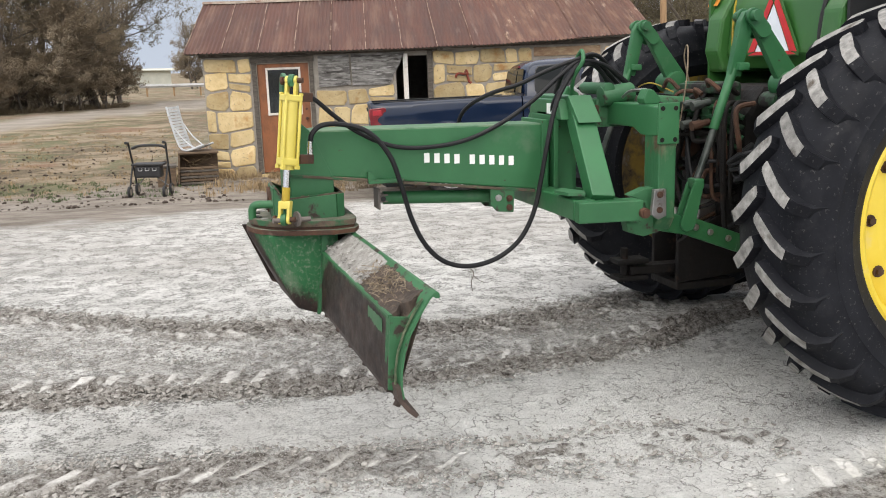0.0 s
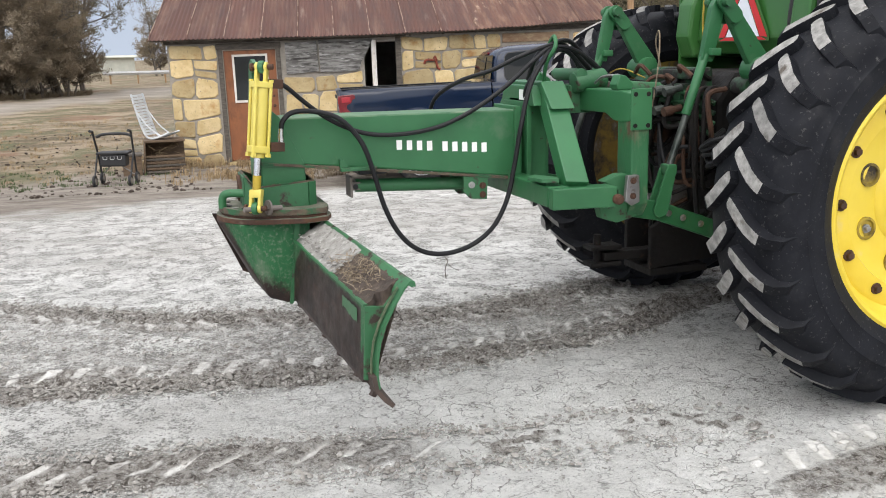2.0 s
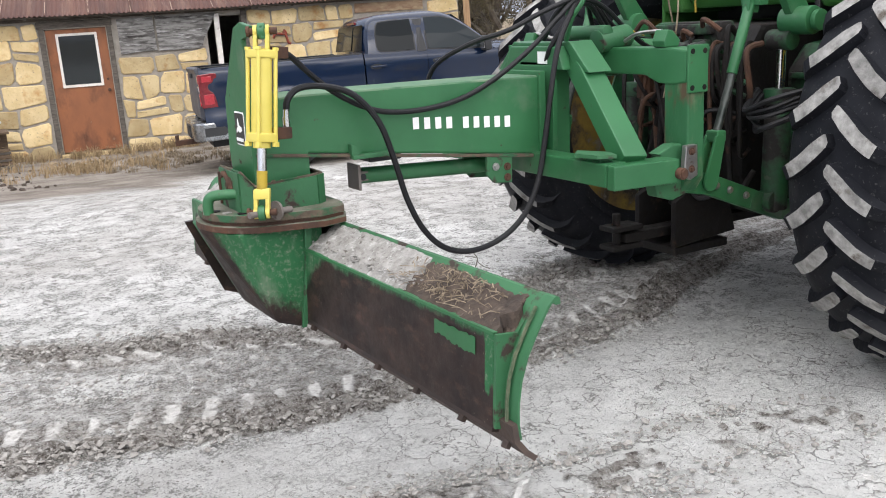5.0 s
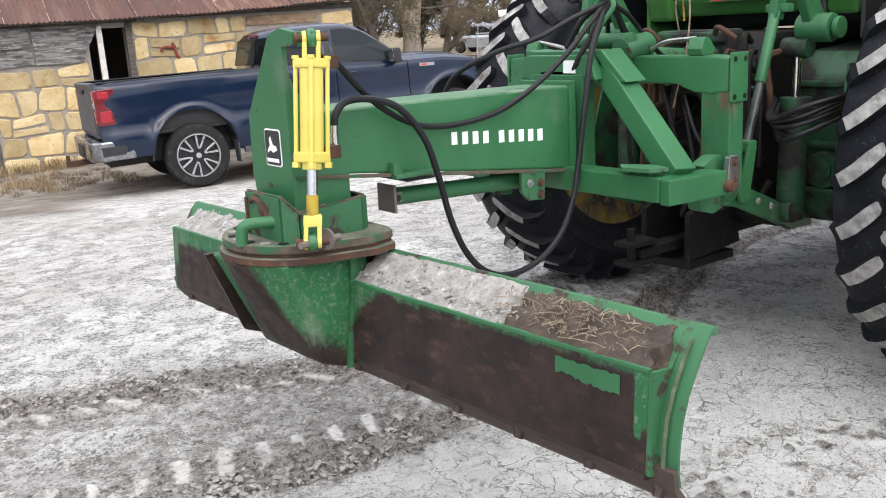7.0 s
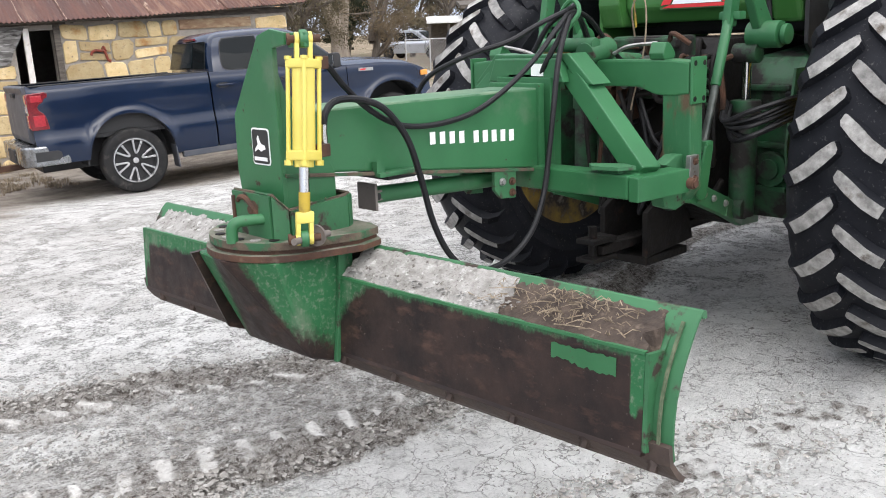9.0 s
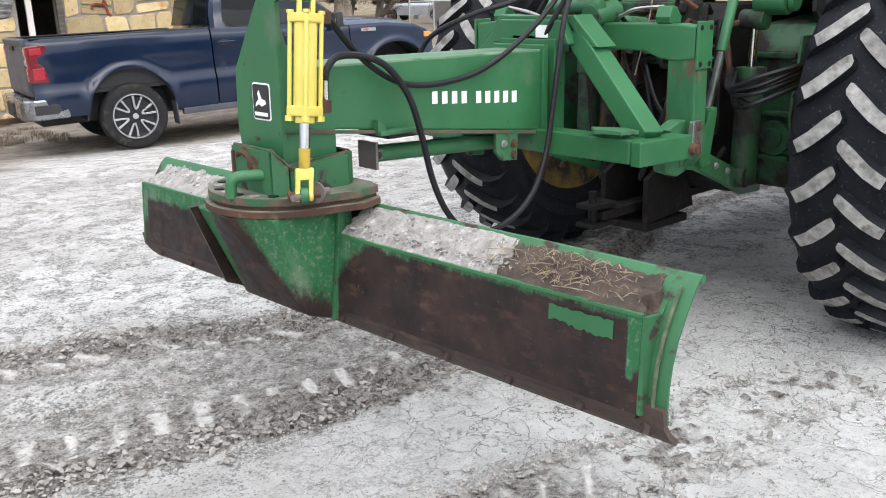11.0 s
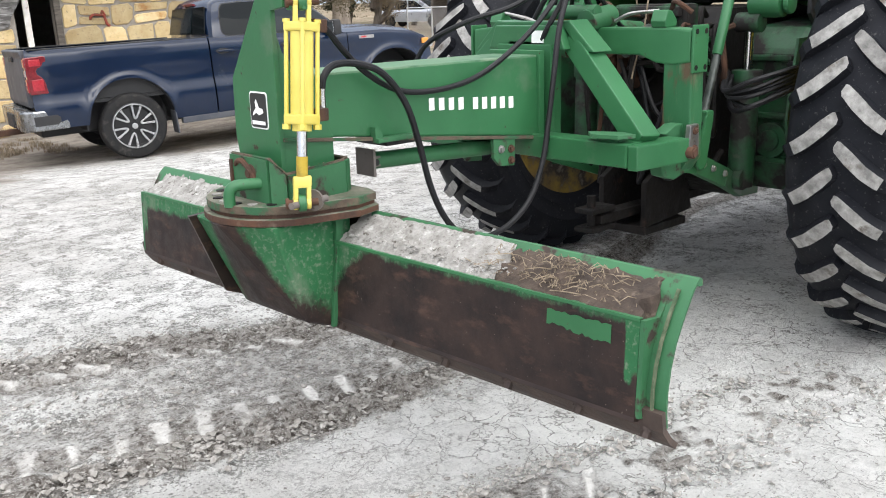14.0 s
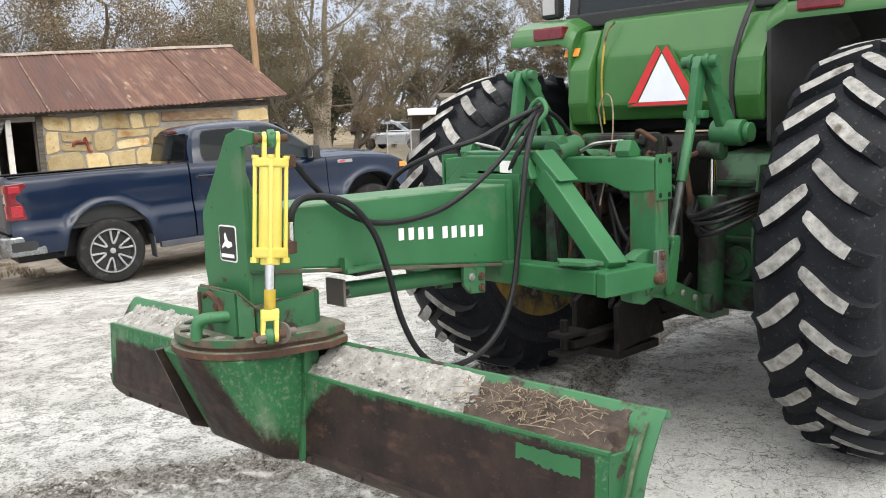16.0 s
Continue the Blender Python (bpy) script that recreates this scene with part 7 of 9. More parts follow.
    for i in range(22):
        x = 2.98 + 1.45 * i / 21
        edge, mid = truck_top(max(x, 3.03)), float(np.interp(x, (2.98, 3.5, 4.0, 4.3, 4.43), (1.335, 1.320, 1.270, 1.175, 1.04)))
        half = truck_half(max(x, 3.03), truck_top(max(x, 3.03))) - 0.004
        grid.append([bm.verts.new((x, half * k / 8, edge + (mid - edge) * (1 - abs(k / 8) ** 2.6) - 0.018 * math.exp(-((abs(k) - 4.5) / 0.7) ** 2))) for k in range(-8, 9)])
    for a, b in zip(grid, grid[1:]):
        for k in range(16):
            bm.faces.new((a[k], a[k + 1], b[k + 1], b[k]))
    top = list(bm.faces)
    low = bmesh.ops.extrude_face_region(bm, geom=top)["geom"]
    bmesh.ops.translate(bm, vec=(0, 0, -0.03), verts=[v for v in low if isinstance(v, bmesh.types.BMVert)])
    part("hood", bm, TRUCK_BLUE, t, smooth=True)
    bm = bmesh.new()
    box(bm, (4.28, -0.80, 0.70), (4.43, 0.80, 1.02), 0.04)
    grille = part("grille", bm, BLACK, t)
    for z in (0.78, 0.86, 0.94):
        b2 = bmesh.new()
        box(b2, (4.425, -0.62, z - 0.012), (4.445, 0.62, z + 0.012), 0.005)
        part("grille_bar", b2, CHROME, grille)
    bm = bmesh.new()
    prism(bm, [(4.20, -0.90), (4.40, -0.84), (4.49, -0.6), (4.49, 0.6), (4.40, 0.84), (4.20, 0.90)], "z", 0.46, 0.69, 0.03)
    part("front_bumper", bm, BUMPER, t, "dull chrome front bumper")
    # greenhouse: a rounded shell that carries the glass
    bm = bmesh.new()
    rows = []
    for z, x0, x1, k in ((1.19, 1.085, 3.06, 1.0), (1.33, 1.095, 2.96, 1.0), (1.50, 1.115, 2.76, 1.0), (1.62, 1.14, 2.60, 1.0), (1.72, 1.18, 2.44, 1.0), (1.77, 1.235, 2.33, 1.0), (1.805, 1.34, 2.18, 0.88), (1.822, 1.52, 1.98, 0.62)):
        half = cab_half(z) * k
        ring = []
        for x, y in ((x0, 0.88), (x0 + 0.045, 0.985), (x0 + 0.10, 1.0), ((x0 + x1) / 2, 1.006), (x1 - 0.16, 1.0), (x1 - 0.05, 0.95), (x1, 0.84)):
            ring.append((x, -half * y, z))
        ring.append((x1 + 0.05 * (1.9 - z), 0.0, z + 0.004))
        ring += [(x, -y, zz) for x, y, zz in ring[6::-1]]
        ring.append((x0 - 0.01, 0.0, z))
        rows.append([bm.verts.new(p) for p in ring])
    for a, b in zip(rows, rows[1:]):
        for i in range(len(a)):
            j = (i + 1) % len(a)
            bm.faces.new((a[i], a[j], b[j], b[i]))
    bm.faces.new(rows[0])
    bm.faces.new(rows[-1])
    roof = part("cab_roof", bm, TRUCK_BLUE, t, smooth=True)

    def side_panel(pts, s, off, thick):
        b = bmesh.new()
        mid = Vector((sum(p[0] for p in pts) / len(pts), sum(p[1] for p in pts) / len(pts)))
        a = [b.verts.new((x, s * (cab_half(z) * 1.007 + off), z)) for x, z in pts]
        c = [b.verts.new((x, s * (cab_half(z) * 1.007 + off + thick), z)) for x, z in pts]
        m1 = b.verts.new((mid.x, s * (cab_half(mid.y) * 1.007 + off + thick), mid.y))
        b.faces.new(a)
        for i in range(len(pts)):
            j = (i + 1) % len(pts)
            b.faces.new((a[i], c[i], c[j], a[j]))
            b.faces.new((c[i], m1, c[j]))
        return b

    def grown(pts, g):
        mx, mz = sum(p[0] for p in pts) / len(pts), sum(p[1] for p in pts) / len(pts)
        return [(mx + (x - mx) * (1 + g), mz + (z - mz) * (1 + 1.3 * g)) for x, z in pts]

    for s in (-1, 1):
        for nm, pts in (("rear_side_window", [(1.270, 1.42), (1.275, 1.56), (1.305, 1.67), (1.345, 1.710), (1.55, 1.722), (1.795, 1.722), (1.800, 1.52), (1.795, 1.335), (1.55, 1.340), (1.32, 1.352), (1.285, 1.375)]), ("front_side_window", [(2.000, 1.325), (1.995, 1.52), (2.005, 1.722), (2.25, 1.712), (2.42, 1.665), (2.62, 1.53), (2.83, 1.36), (2.865, 1.30), (2.82, 1.268)])):
            fr = part("window_trim", side_panel(grown(pts, 0.055), s, 0.001, 0.003), BLACK, roof)
            part(nm, side_panel(pts, s, 0.006, 0.003), TINT_GLASS if nm[0] == "r" else CAB_GLASS, fr)
        b2 = side_panel([(1.835, 1.30), (1.835, 1.715), (1.965, 1.715), (1.965, 1.30)], s, 0.002, 0.004)
        part("door_pillar", b2, BLACK, roof)
    b2 = bmesh.new()
    slab(b2, [(1.078, -0.80, 1.375), (1.078, 0.80, 1.375), (1.150, 0.72, 1.70), (1.150, -0.72, 1.70)], -0.006)
    back_glass = part("back_window", b2, TINT_GLASS, roof)
    b2 = bmesh.new()
    slab(b2, [(1.068, -0.24, 1.39), (1.068, 0.24, 1.39), (1.138, 0.22, 1.68), (1.138, -0.22, 1.68)], -0.005)
    part("sliding_pane", b2, CAB_GLASS, back_glass)
    b2 = bmesh.new()
    box(b2, (1.155, -0.22, 1.722), (1.185, 0.22, 1.752), 0.005)
    part("brake_lamp", b2, RED_LENS, roof)
    b2 = bmesh.new()
    slab(b2, [(3.005, -0.76, 1.30), (3.005, 0.76, 1.30), (2.46, 0.66, 1.728), (2.46, -0.66, 1.728)], 0.012)
    part("windscreen", b2, TINT_GLASS, roof)
    # rear bumper with corner steps, tow hitch, underside
    bm = bmesh.new()
    prism(bm, [(-1.245, -0.80), (-1.215, -0.90), (-1.12, -0.965), (-0.735, -0.975), (-0.735, -0.90), (-1.09, -0.88), (-1.10, 0.88), (-0.735, 0.90), (-0.735, 0.975), (-1.12, 0.965), (-1.215, 0.90), (-1.245, 0.80)], "z", 0.485, 0.715, 0.022)
    bumper = part("rear_bumper", bm, BUMPER, t, "chrome rear step bumper")
    for s in (-1, 1):
        b2 = bmesh.new()
        prism(b2, [(-1.115, 0.545), (-0.86, 0.545), (-0.825, 0.575), (-0.825, 0.625), (-0.86, 0.652), (-1.115, 0.652)], "y", min(s * 0.96, s * 0.981), max(s * 0.96, s * 0.981), 0.004)
        part("bumper_step", b2, BLACK, bumper)
    b2 = bmesh.new()
    box(b2, (-1.262, -0.26, 0.50), (-1.242, 0.26, 0.66), 0.006)
    part("plate_recess", b2, BLACK, bumper)
    bm = bmesh.new()
    box(bm, (-1.46, -0.04, 0.40), (-1.05, 0.04, 0.47), 0.01)
    rod(bm, (-1.43, 0, 0.46), (-1.43, 0, 0.54), 0.025, n=12)
    part("tow_hitch", bm, RUST, t)
    bm = bmesh.new()
    box(bm, (-1.0, -0.48, 0.36), (4.2, 0.48, 0.50), 0.02)
    # dark cores fill cab and engine bay, added to block light
    box(bm, (1.09, -0.90, 0.44), (2.98, 0.90, 1.19), 0.02)
    box(bm, (2.98, -0.49, 0.45), (4.28, 0.49, 1.0), 0.02)
    for c in TRUCK_AXLES:
        rod(bm, (c, -0.75, 0.40), (c, 0.75, 0.40), 0.055)
    part("chassis", bm, BLACK, t)
    # the body stands a little taller over its wheels
    for ob in t.children_recursive:
        if ob.type == "MESH" and ob.name.split(".")[0] not in ("tyre", "rim", "spoke", "rim_edge", "hub_cap", "wheel_nut"):
            for v in ob.data.vertices:
                v.co.z = v.co.z + 0.042 * max(0.0, v.co.z - 0.42)
                v.co.x *= 1.012 if v.co.x < 1.2 else 1.0 + 0.012 * max(0.0, (2.2 - v.co.x))


build_truck()


# ---- stone building ----
WALL_A = math.atan2(-0.2, 1.0)
WALL_AT = Vector((0.30, 13.60, 0.0))
WALL_LEN, WALL_TOP, WALL_LOW, DEEP = 8.25, 1.90, -0.75, 5.0


def on_wall(u, v, z):
    """A place on the front wall: u along it, v out from it (minus: into the building)."""
    c, s = math.cos(WALL_A), math.sin(WALL_A)
    return Vector((WALL_AT.x + u * c + v * s, WALL_AT.y + u * s - v * c, z))


def build_house():
    m = Matrix.Translation(WALL_AT) @ Matrix.Rotation(WALL_A, 4, "Z") @ Matrix.Rotation(radians(-1.0), 4, "Y")
    t = thing("stone_outbuilding", m, "low yellow limestone outbuilding with a rusty corrugated iron roof", "outbuilding")
    # In this frame x runs along the front, y into the building, z up.
    door = (1.0, 1.95, -0.42, 1.66)
    gap = (3.60, 4.22, 0.15, 1.72)
    bm = bmesh.new()
    for lo, hi in (((0, 0, WALL_LOW), (door[0], 0.42, WALL_TOP)), ((door[0], 0, door[3]), (door[1], 0.42, WALL_TOP)), ((door[0], 0, WALL_LOW), (door[1], 0.42, door[2])), ((door[1], 0, WALL_LOW), (gap[0], 0.42, WALL_TOP)), ((gap[0], 0, WALL_LOW), (gap[1], 0.42, gap[2])), ((gap[0], 0, gap[3]), (gap[1], 0.42, WALL_TOP)), ((gap[1], 0, WALL_LOW), (WALL_LEN, 0.42, WALL_TOP))):
        box(bm, lo, hi)
    box(bm, (0, DEEP - 0.4, WALL_LOW), (WALL_LEN, DEEP, WALL_TOP))
    for x0, x1 in ((0, 0.42), (WALL_LEN - 0.42, WALL_LEN)):
        prism(bm, [(0.42, WALL_LOW), (DEEP - 0.4, WALL_LOW), (DEEP - 0.4, WALL_TOP), (DEEP / 2, 2.86), (0.42, WALL_TOP)], "x", x0, x1)
    wall = part("wall", bm, MORTAR, t, "grey mortar wall set with yellow limestone blocks")
    bm = bmesh.new()
    box(bm, (0.42, 0.42, -0.6), (WALL_LEN - 0.42, DEEP - 0.4, -0.45))
    part("earth_floor", bm, CRATE_WOOD, t)
    # door
    bm = bmesh.new()
    for lo, hi in (((0.90, -0.03, -0.45), (0.985, 0.12, 1.74)), ((1.965, -0.03, -0.45), (2.045, 0.12, 1.74)), ((0.88, -0.035, 1.68), (2.06, 0.12, 1.79))):
        box(bm, lo, hi, 0.01)
    part("door_frame", bm, OLD_WOOD, t, "weathered grey timber door frame")
    bm = bmesh.new()
    box(bm, (1.0, 0.03, -0.38), (1.95, 0.075, 1.655), 0.006)
    leaf = part("door", bm, BROWN_DOOR, t, "rust-brown half-glazed door, closed")
    bm = bmesh.new()
    for lo, hi in (((1.15, 0.012, 0.72), (1.19, 0.03, 1.57)), ((1.76, 0.012, 0.72), (1.80, 0.03, 1.57)), ((1.15, 0.010, 0.70), (1.80, 0.03, 0.745)), ((1.15, 0.010, 1.545), (1.80, 0.03, 1.585))):
        box(bm, lo, hi, 0.003)
    trim = part("window_trim", bm, WHITE_WOOD, leaf, "white glazing trim")
    bm = bmesh.new()
    box(bm, (1.19, 0.020, 0.74), (1.76, 0.026, 1.55))
    part("pane", bm, DARK_GLASS, trim)
    bm = bmesh.new()
    rod(bm, (1.875, 0.03, 0.62), (1.875, -0.03, 0.62), 0.028, n=14, bevel=0.004)
    rod(bm, (1.875, 0.03, 0.80), (1.875, 0.015, 0.80), 0.022, n=14)
    part("door_knob", bm, RUST, leaf, smooth=True)
    bm = bmesh.new()
    box(bm, (0.95, -0.08, -0.50), (2.0, 0.2, -0.40), 0.02)
    part("door_sill", bm, STONE, t)
    # lintel timbers, boards over the old window, dark gap with a white post
    for lo, hi in (((-0.05, -0.05, 1.80), (4.4, 0.0, 1.92)), ((4.38, -0.04, 1.83), (WALL_LEN + 0.05, 0.0, 1.93))):
        bm = bmesh.new()
        box(bm, lo, hi, 0.01)
        part("lintel", bm, OLD_WOOD, t, "weathered grey timber plate under the eaves")
    for pts in ([(2.14, 1.19), (2.14, 1.765), (2.72, 1.78), (2.74, 1.22)], [(2.77, 1.20), (2.76, 1.79), (3.78, 1.80), (3.66, 1.55), (3.55, 1.38), (3.50, 1.24), (3.42, 1.20)]):
        bm = bmesh.new()
        prism(bm, pts, "y", -0.045, -0.022, 0.003)
        part("window_board", bm, PLY, t, "weathered grey plywood board, torn at one end")
    bm = bmesh.new()
    box(bm, (3.74, -0.02, 0.15), (3.83, 0.07, 1.76), 0.006)
    part("gap_post", bm, WHITE_WOOD, t, "chipped white wooden post in a dark opening")
    bm = bmesh.new()
    box(bm, (4.20, -0.03, 0.12), (4.30, 0.10, 1.80), 0.008)
    part("gap_jamb", bm, OLD_WOOD, t)
    bm = bmesh.new()
    box(bm, (6.25, -0.03, 1.62), (7.55, 0.0, 1.79), 0.01)
    part("patch_board", bm, PATCH, t, "reddish-brown timber patch")
    # blocks of the front wall
    rng = random.Random(12)
    holes = ((0.88, 2.06, -1.0, 1.80), (2.06, 3.80, 1.17, 1.82), (3.58, 4.30, 0.12, 1.85), (6.22, 7.58, 1.59, 1.82))

    def block(u0, u1, z0, z1, depth=0.020):
        g = rng.uniform(0.007, 0.016)
        u0, u1, z0, z1 = u0 + g, u1 - g, z0 + g, z1 - g
        if u1 - u0 < 0.06 or z1 - z0 < 0.05:
            return
        j = lambda s=0.03: rng.uniform(-s, s)
        cut = min(u1 - u0, z1 - z0)
        pts = []
        for (cx, cz, dx, dz) in ((u0, z0, 1, 1), (u1, z0, -1, 1), (u1, z1, -1, -1), (u0, z1, 1, -1)):
            c = cut * rng.uniform(0.05, 0.26)
            a = (cx + dx * c, cz + dz * abs(j(0.012)))
            b = (cx + dx * abs(j(0.012)), cz + dz * c)
            pts += [b, a] if dx * dz > 0 else [a, b]
        pts = [(x + 0.075 * noise.noise((x * 2.3, z * 2.3, 5.0)), z + 0.085 * noise.noise((x * 1.9, z * 2.1, 9.0))) for x, z in pts]
        pts = [(min(max(x, 0.0), WALL_LEN), min(z, 1.80)) for x, z in pts]
        bm = bmesh.new()
        low = [bm.verts.new((x, 0.01, z)) for x, z in pts]
        mid = [bm.verts.new((x, -depth * rng.uniform(0.4, 0.8), z)) for x, z in pts]
        cxm, czm = sum(p[0] for p in pts) / 8, sum(p[1] for p in pts) / 8
        top = [bm.verts.new((cxm + (x - cxm) * 0.93, -depth * rng.uniform(0.8, 1.5), czm + (z - czm) * 0.92)) for x, z in pts]
        for a, b in ((low, mid), (mid, top)):
            for i in range(8):
                k = (i + 1) % 8
                bm.faces.new((a[i], a[k], b[k], b[i]))
        hub = bm.verts.new((cxm, -depth * rng.uniform(0.8, 1.6), czm))
        for i in range(8):
            bm.faces.new((top[i], top[(i + 1) % 8], hub))
        part("stone_block", bm, STONE, wall)

    z = -0.62
    while z < 1.80:
        h = rng.choice((0.26, 0.31, 0.35, 0.38, 0.33))
        if 1.80 - z - h < 0.15:
            h = 1.80 - z
        u = 0.0
        while u < WALL_LEN - 0.05:
            w = rng.choice((0.2, 0.3, 0.42, 0.5, 0.6)) * rng.uniform(0.85, 1.15)
            hole = next((q for q in holes if u + 0.02 >= q[0] - 0.001 and u + 0.02 < q[1] and z + h > q[2] + 0.06 and z < q[3] - 0.06), None)
            if hole:
                u = hole[1]
                continue
            stop = min([q[0] for q in holes if q[0] > u + 0.01 and z + h > q[2] + 0.06 and z < q[3] - 0.06] + [WALL_LEN])
            w = min(w, stop - u)
            if stop - u - w < 0.16:
                w = stop - u
            if w > 0.34 and h > 0.3 and rng.random() < 0.25:
                s = rng.uniform(0.4, 0.6)
                block(u, u + w, z, z + h * s)
                block(u, u + w, z + h * s, z + h)
            else:
                block(u, u + w, z, z + h)
            u += w
        z += h
    # roof: separate corrugated sheets on the front slope, one sheet behind
    back = DEEP / 2

    def roof_z(x, y):
        """The front slope: eave and ridge have both sagged with age."""
        low = float(np.interp(x, (-0.3, 3.6, 5.85, 8.6), (1.890, 1.850, 1.885, 2.0)))
        high = float(np.interp(x, (-0.3, 4.1, 8.6), (2.97, 2.98, 3.135)))
        return low + (high - low) * (y + 0.30) / (back + 0.30)


    def tin(x0, x1, y0, y1, z_at, off):
        n = max(6, int((x1 - x0) / 0.0095))
        bm = bmesh.new()
        rows = []
        for y in np.linspace(y0, y1, 5):
            row_t, row_b = [], []
            for k in range(n + 1):
                x = x0 + (x1 - x0) * k / n
                zz = z_at(x, y) + off + 0.011 * math.cos(2 * math.pi * x / 0.076) + 0.004 * noise.noise((x * 2, y * 2, 3.0))
                row_t.append(bm.verts.new((x, y, zz)))
                row_b.append(bm.verts.new((x, y, zz - 0.004)))
            rows.append((row_t, row_b))
        for (a, ab), (b, bb) in zip(rows, rows[1:]):
            for k in range(n):
                bm.faces.new((a[k], a[k + 1], b[k + 1], b[k]))
                bm.faces.new((ab[k], bb[k], bb[k + 1], ab[k + 1]))
        a, ab = rows[0]
        for k in range(n):
            bm.faces.new((a[k], ab[k], ab[k + 1], a[k + 1]))
        return bm

    x = -0.28
    k = 0
    while x < WALL_LEN + 0.2:
        w = 0.665
        part("roof_sheet", tin(x, min(x + w + 0.04, WALL_LEN + 0.30), -0.30 - 0.02 * rng.random(), back, roof_z, 0.006 * (k % 2)), TIN if x < 5.2 else TIN_STAINED, t, smooth=True)
        b2 = bmesh.new()
        tube(b2, [(x + 0.012 + 0.006 * rng.uniform(-1, 1), y, roof_z(x, y) + 0.012) for y in np.linspace(-0.31, back, 9)], 0.008, 6, 1)
        part("sheet_lap", b2, LAP if x < 5.2 else TIN_STAINED, t)
        x += w
        k += 1
    part("rear_roof_slope", tin(-0.28, WALL_LEN + 0.30, back, DEEP + 0.3, lambda x, y: roof_z(x, DEEP - y), 0.0), TIN, t, smooth=True)
    bm = bmesh.new()
    lines = []
    for x in np.linspace(-0.30, WALL_LEN + 0.32, 30):
        top = roof_z(x, back) + 0.012 * noise.noise((x * 1.3, 0.0, 7.0))
        lines.append([bm.verts.new((x, back + dy, top + dz)) for dy, dz in ((-0.14, -0.030), (0.0, 0.034), (0.14, -0.030), (0.0, 0.018))])
    for p, q in zip(lines, lines[1:]):
        for i in range(4):
            j = (i + 1) % 4
            bm.faces.new((p[i], p[j], q[j], q[i]))
    for p in (lines[0], lines[-1]):
        bm.faces.new(p)
    part("ridge_cap", bm, RIDGE, t)
    for q in range(14):
        bm = bmesh.new()
        xx = 0.1 + q * 0.62
        lo, hi = roof_z(xx, -0.24) - 0.025, roof_z(xx, 2.45) - 0.03
        prism(bm, [(-0.24, lo - 0.06), (-0.24, lo), (2.45, hi), (2.45, hi - 0.06)], "x", xx, xx + 0.05)
        part("rafter", bm, OLD_WOOD, t)
    bm = bmesh.new()
    tube(bm, [(x, -0.255, roof_z(x, -0.255) - 0.036) for x in np.linspace(-0.25, WALL_LEN + 0.25, 12)], 0.016, 6, 1)
    part("eave_batten", bm, OLD_WOOD, t)


build_house()


def build_iron_hook():
    t = thing("iron_hook", on_wall(4.86, 0.03, 1.37), "red painted iron hook hung on the stone wall", "iron hook")
    c, s = math.cos(WALL_A), math.sin(WALL_A)
    bm = bmesh.new()
    pts = [(-0.15, 0.05, 1.36), (-0.14, 0.06, 1.41), (-0.08, 0.06, 1.44), (0.0, 0.06, 1.43), (0.05, 0.06, 1.43), (0.08, 0.06, 1.37), (0.10, 0.06, 1.29), (0.145, 0.06, 1.25)]
    tube(bm, [on_wall(4.86 + a, b, z) for a, b, z in pts], 0.022, 8)
    body = part("hook_bar", bm, RED_IRON, t, smooth=True)
    bm = bmesh.new()
    tube(bm, [on_wall(4.86 + a, b, z) for a, b, z in ((0.02, 0.06, 1.44), (0.05, 0.06, 1.50), (0.09, 0.06, 1.42))], 0.016, 7)
    rod(bm, on_wall(4.90, 0.0, 1.42), on_wall(4.90, 0.06, 1.42), 0.012)
    part("hook_eye", bm, RED_IRON, body, smooth=True)


build_iron_hook()


# ---- beside the building ----
def ground_at(x, y):
    return float(land(x, y))


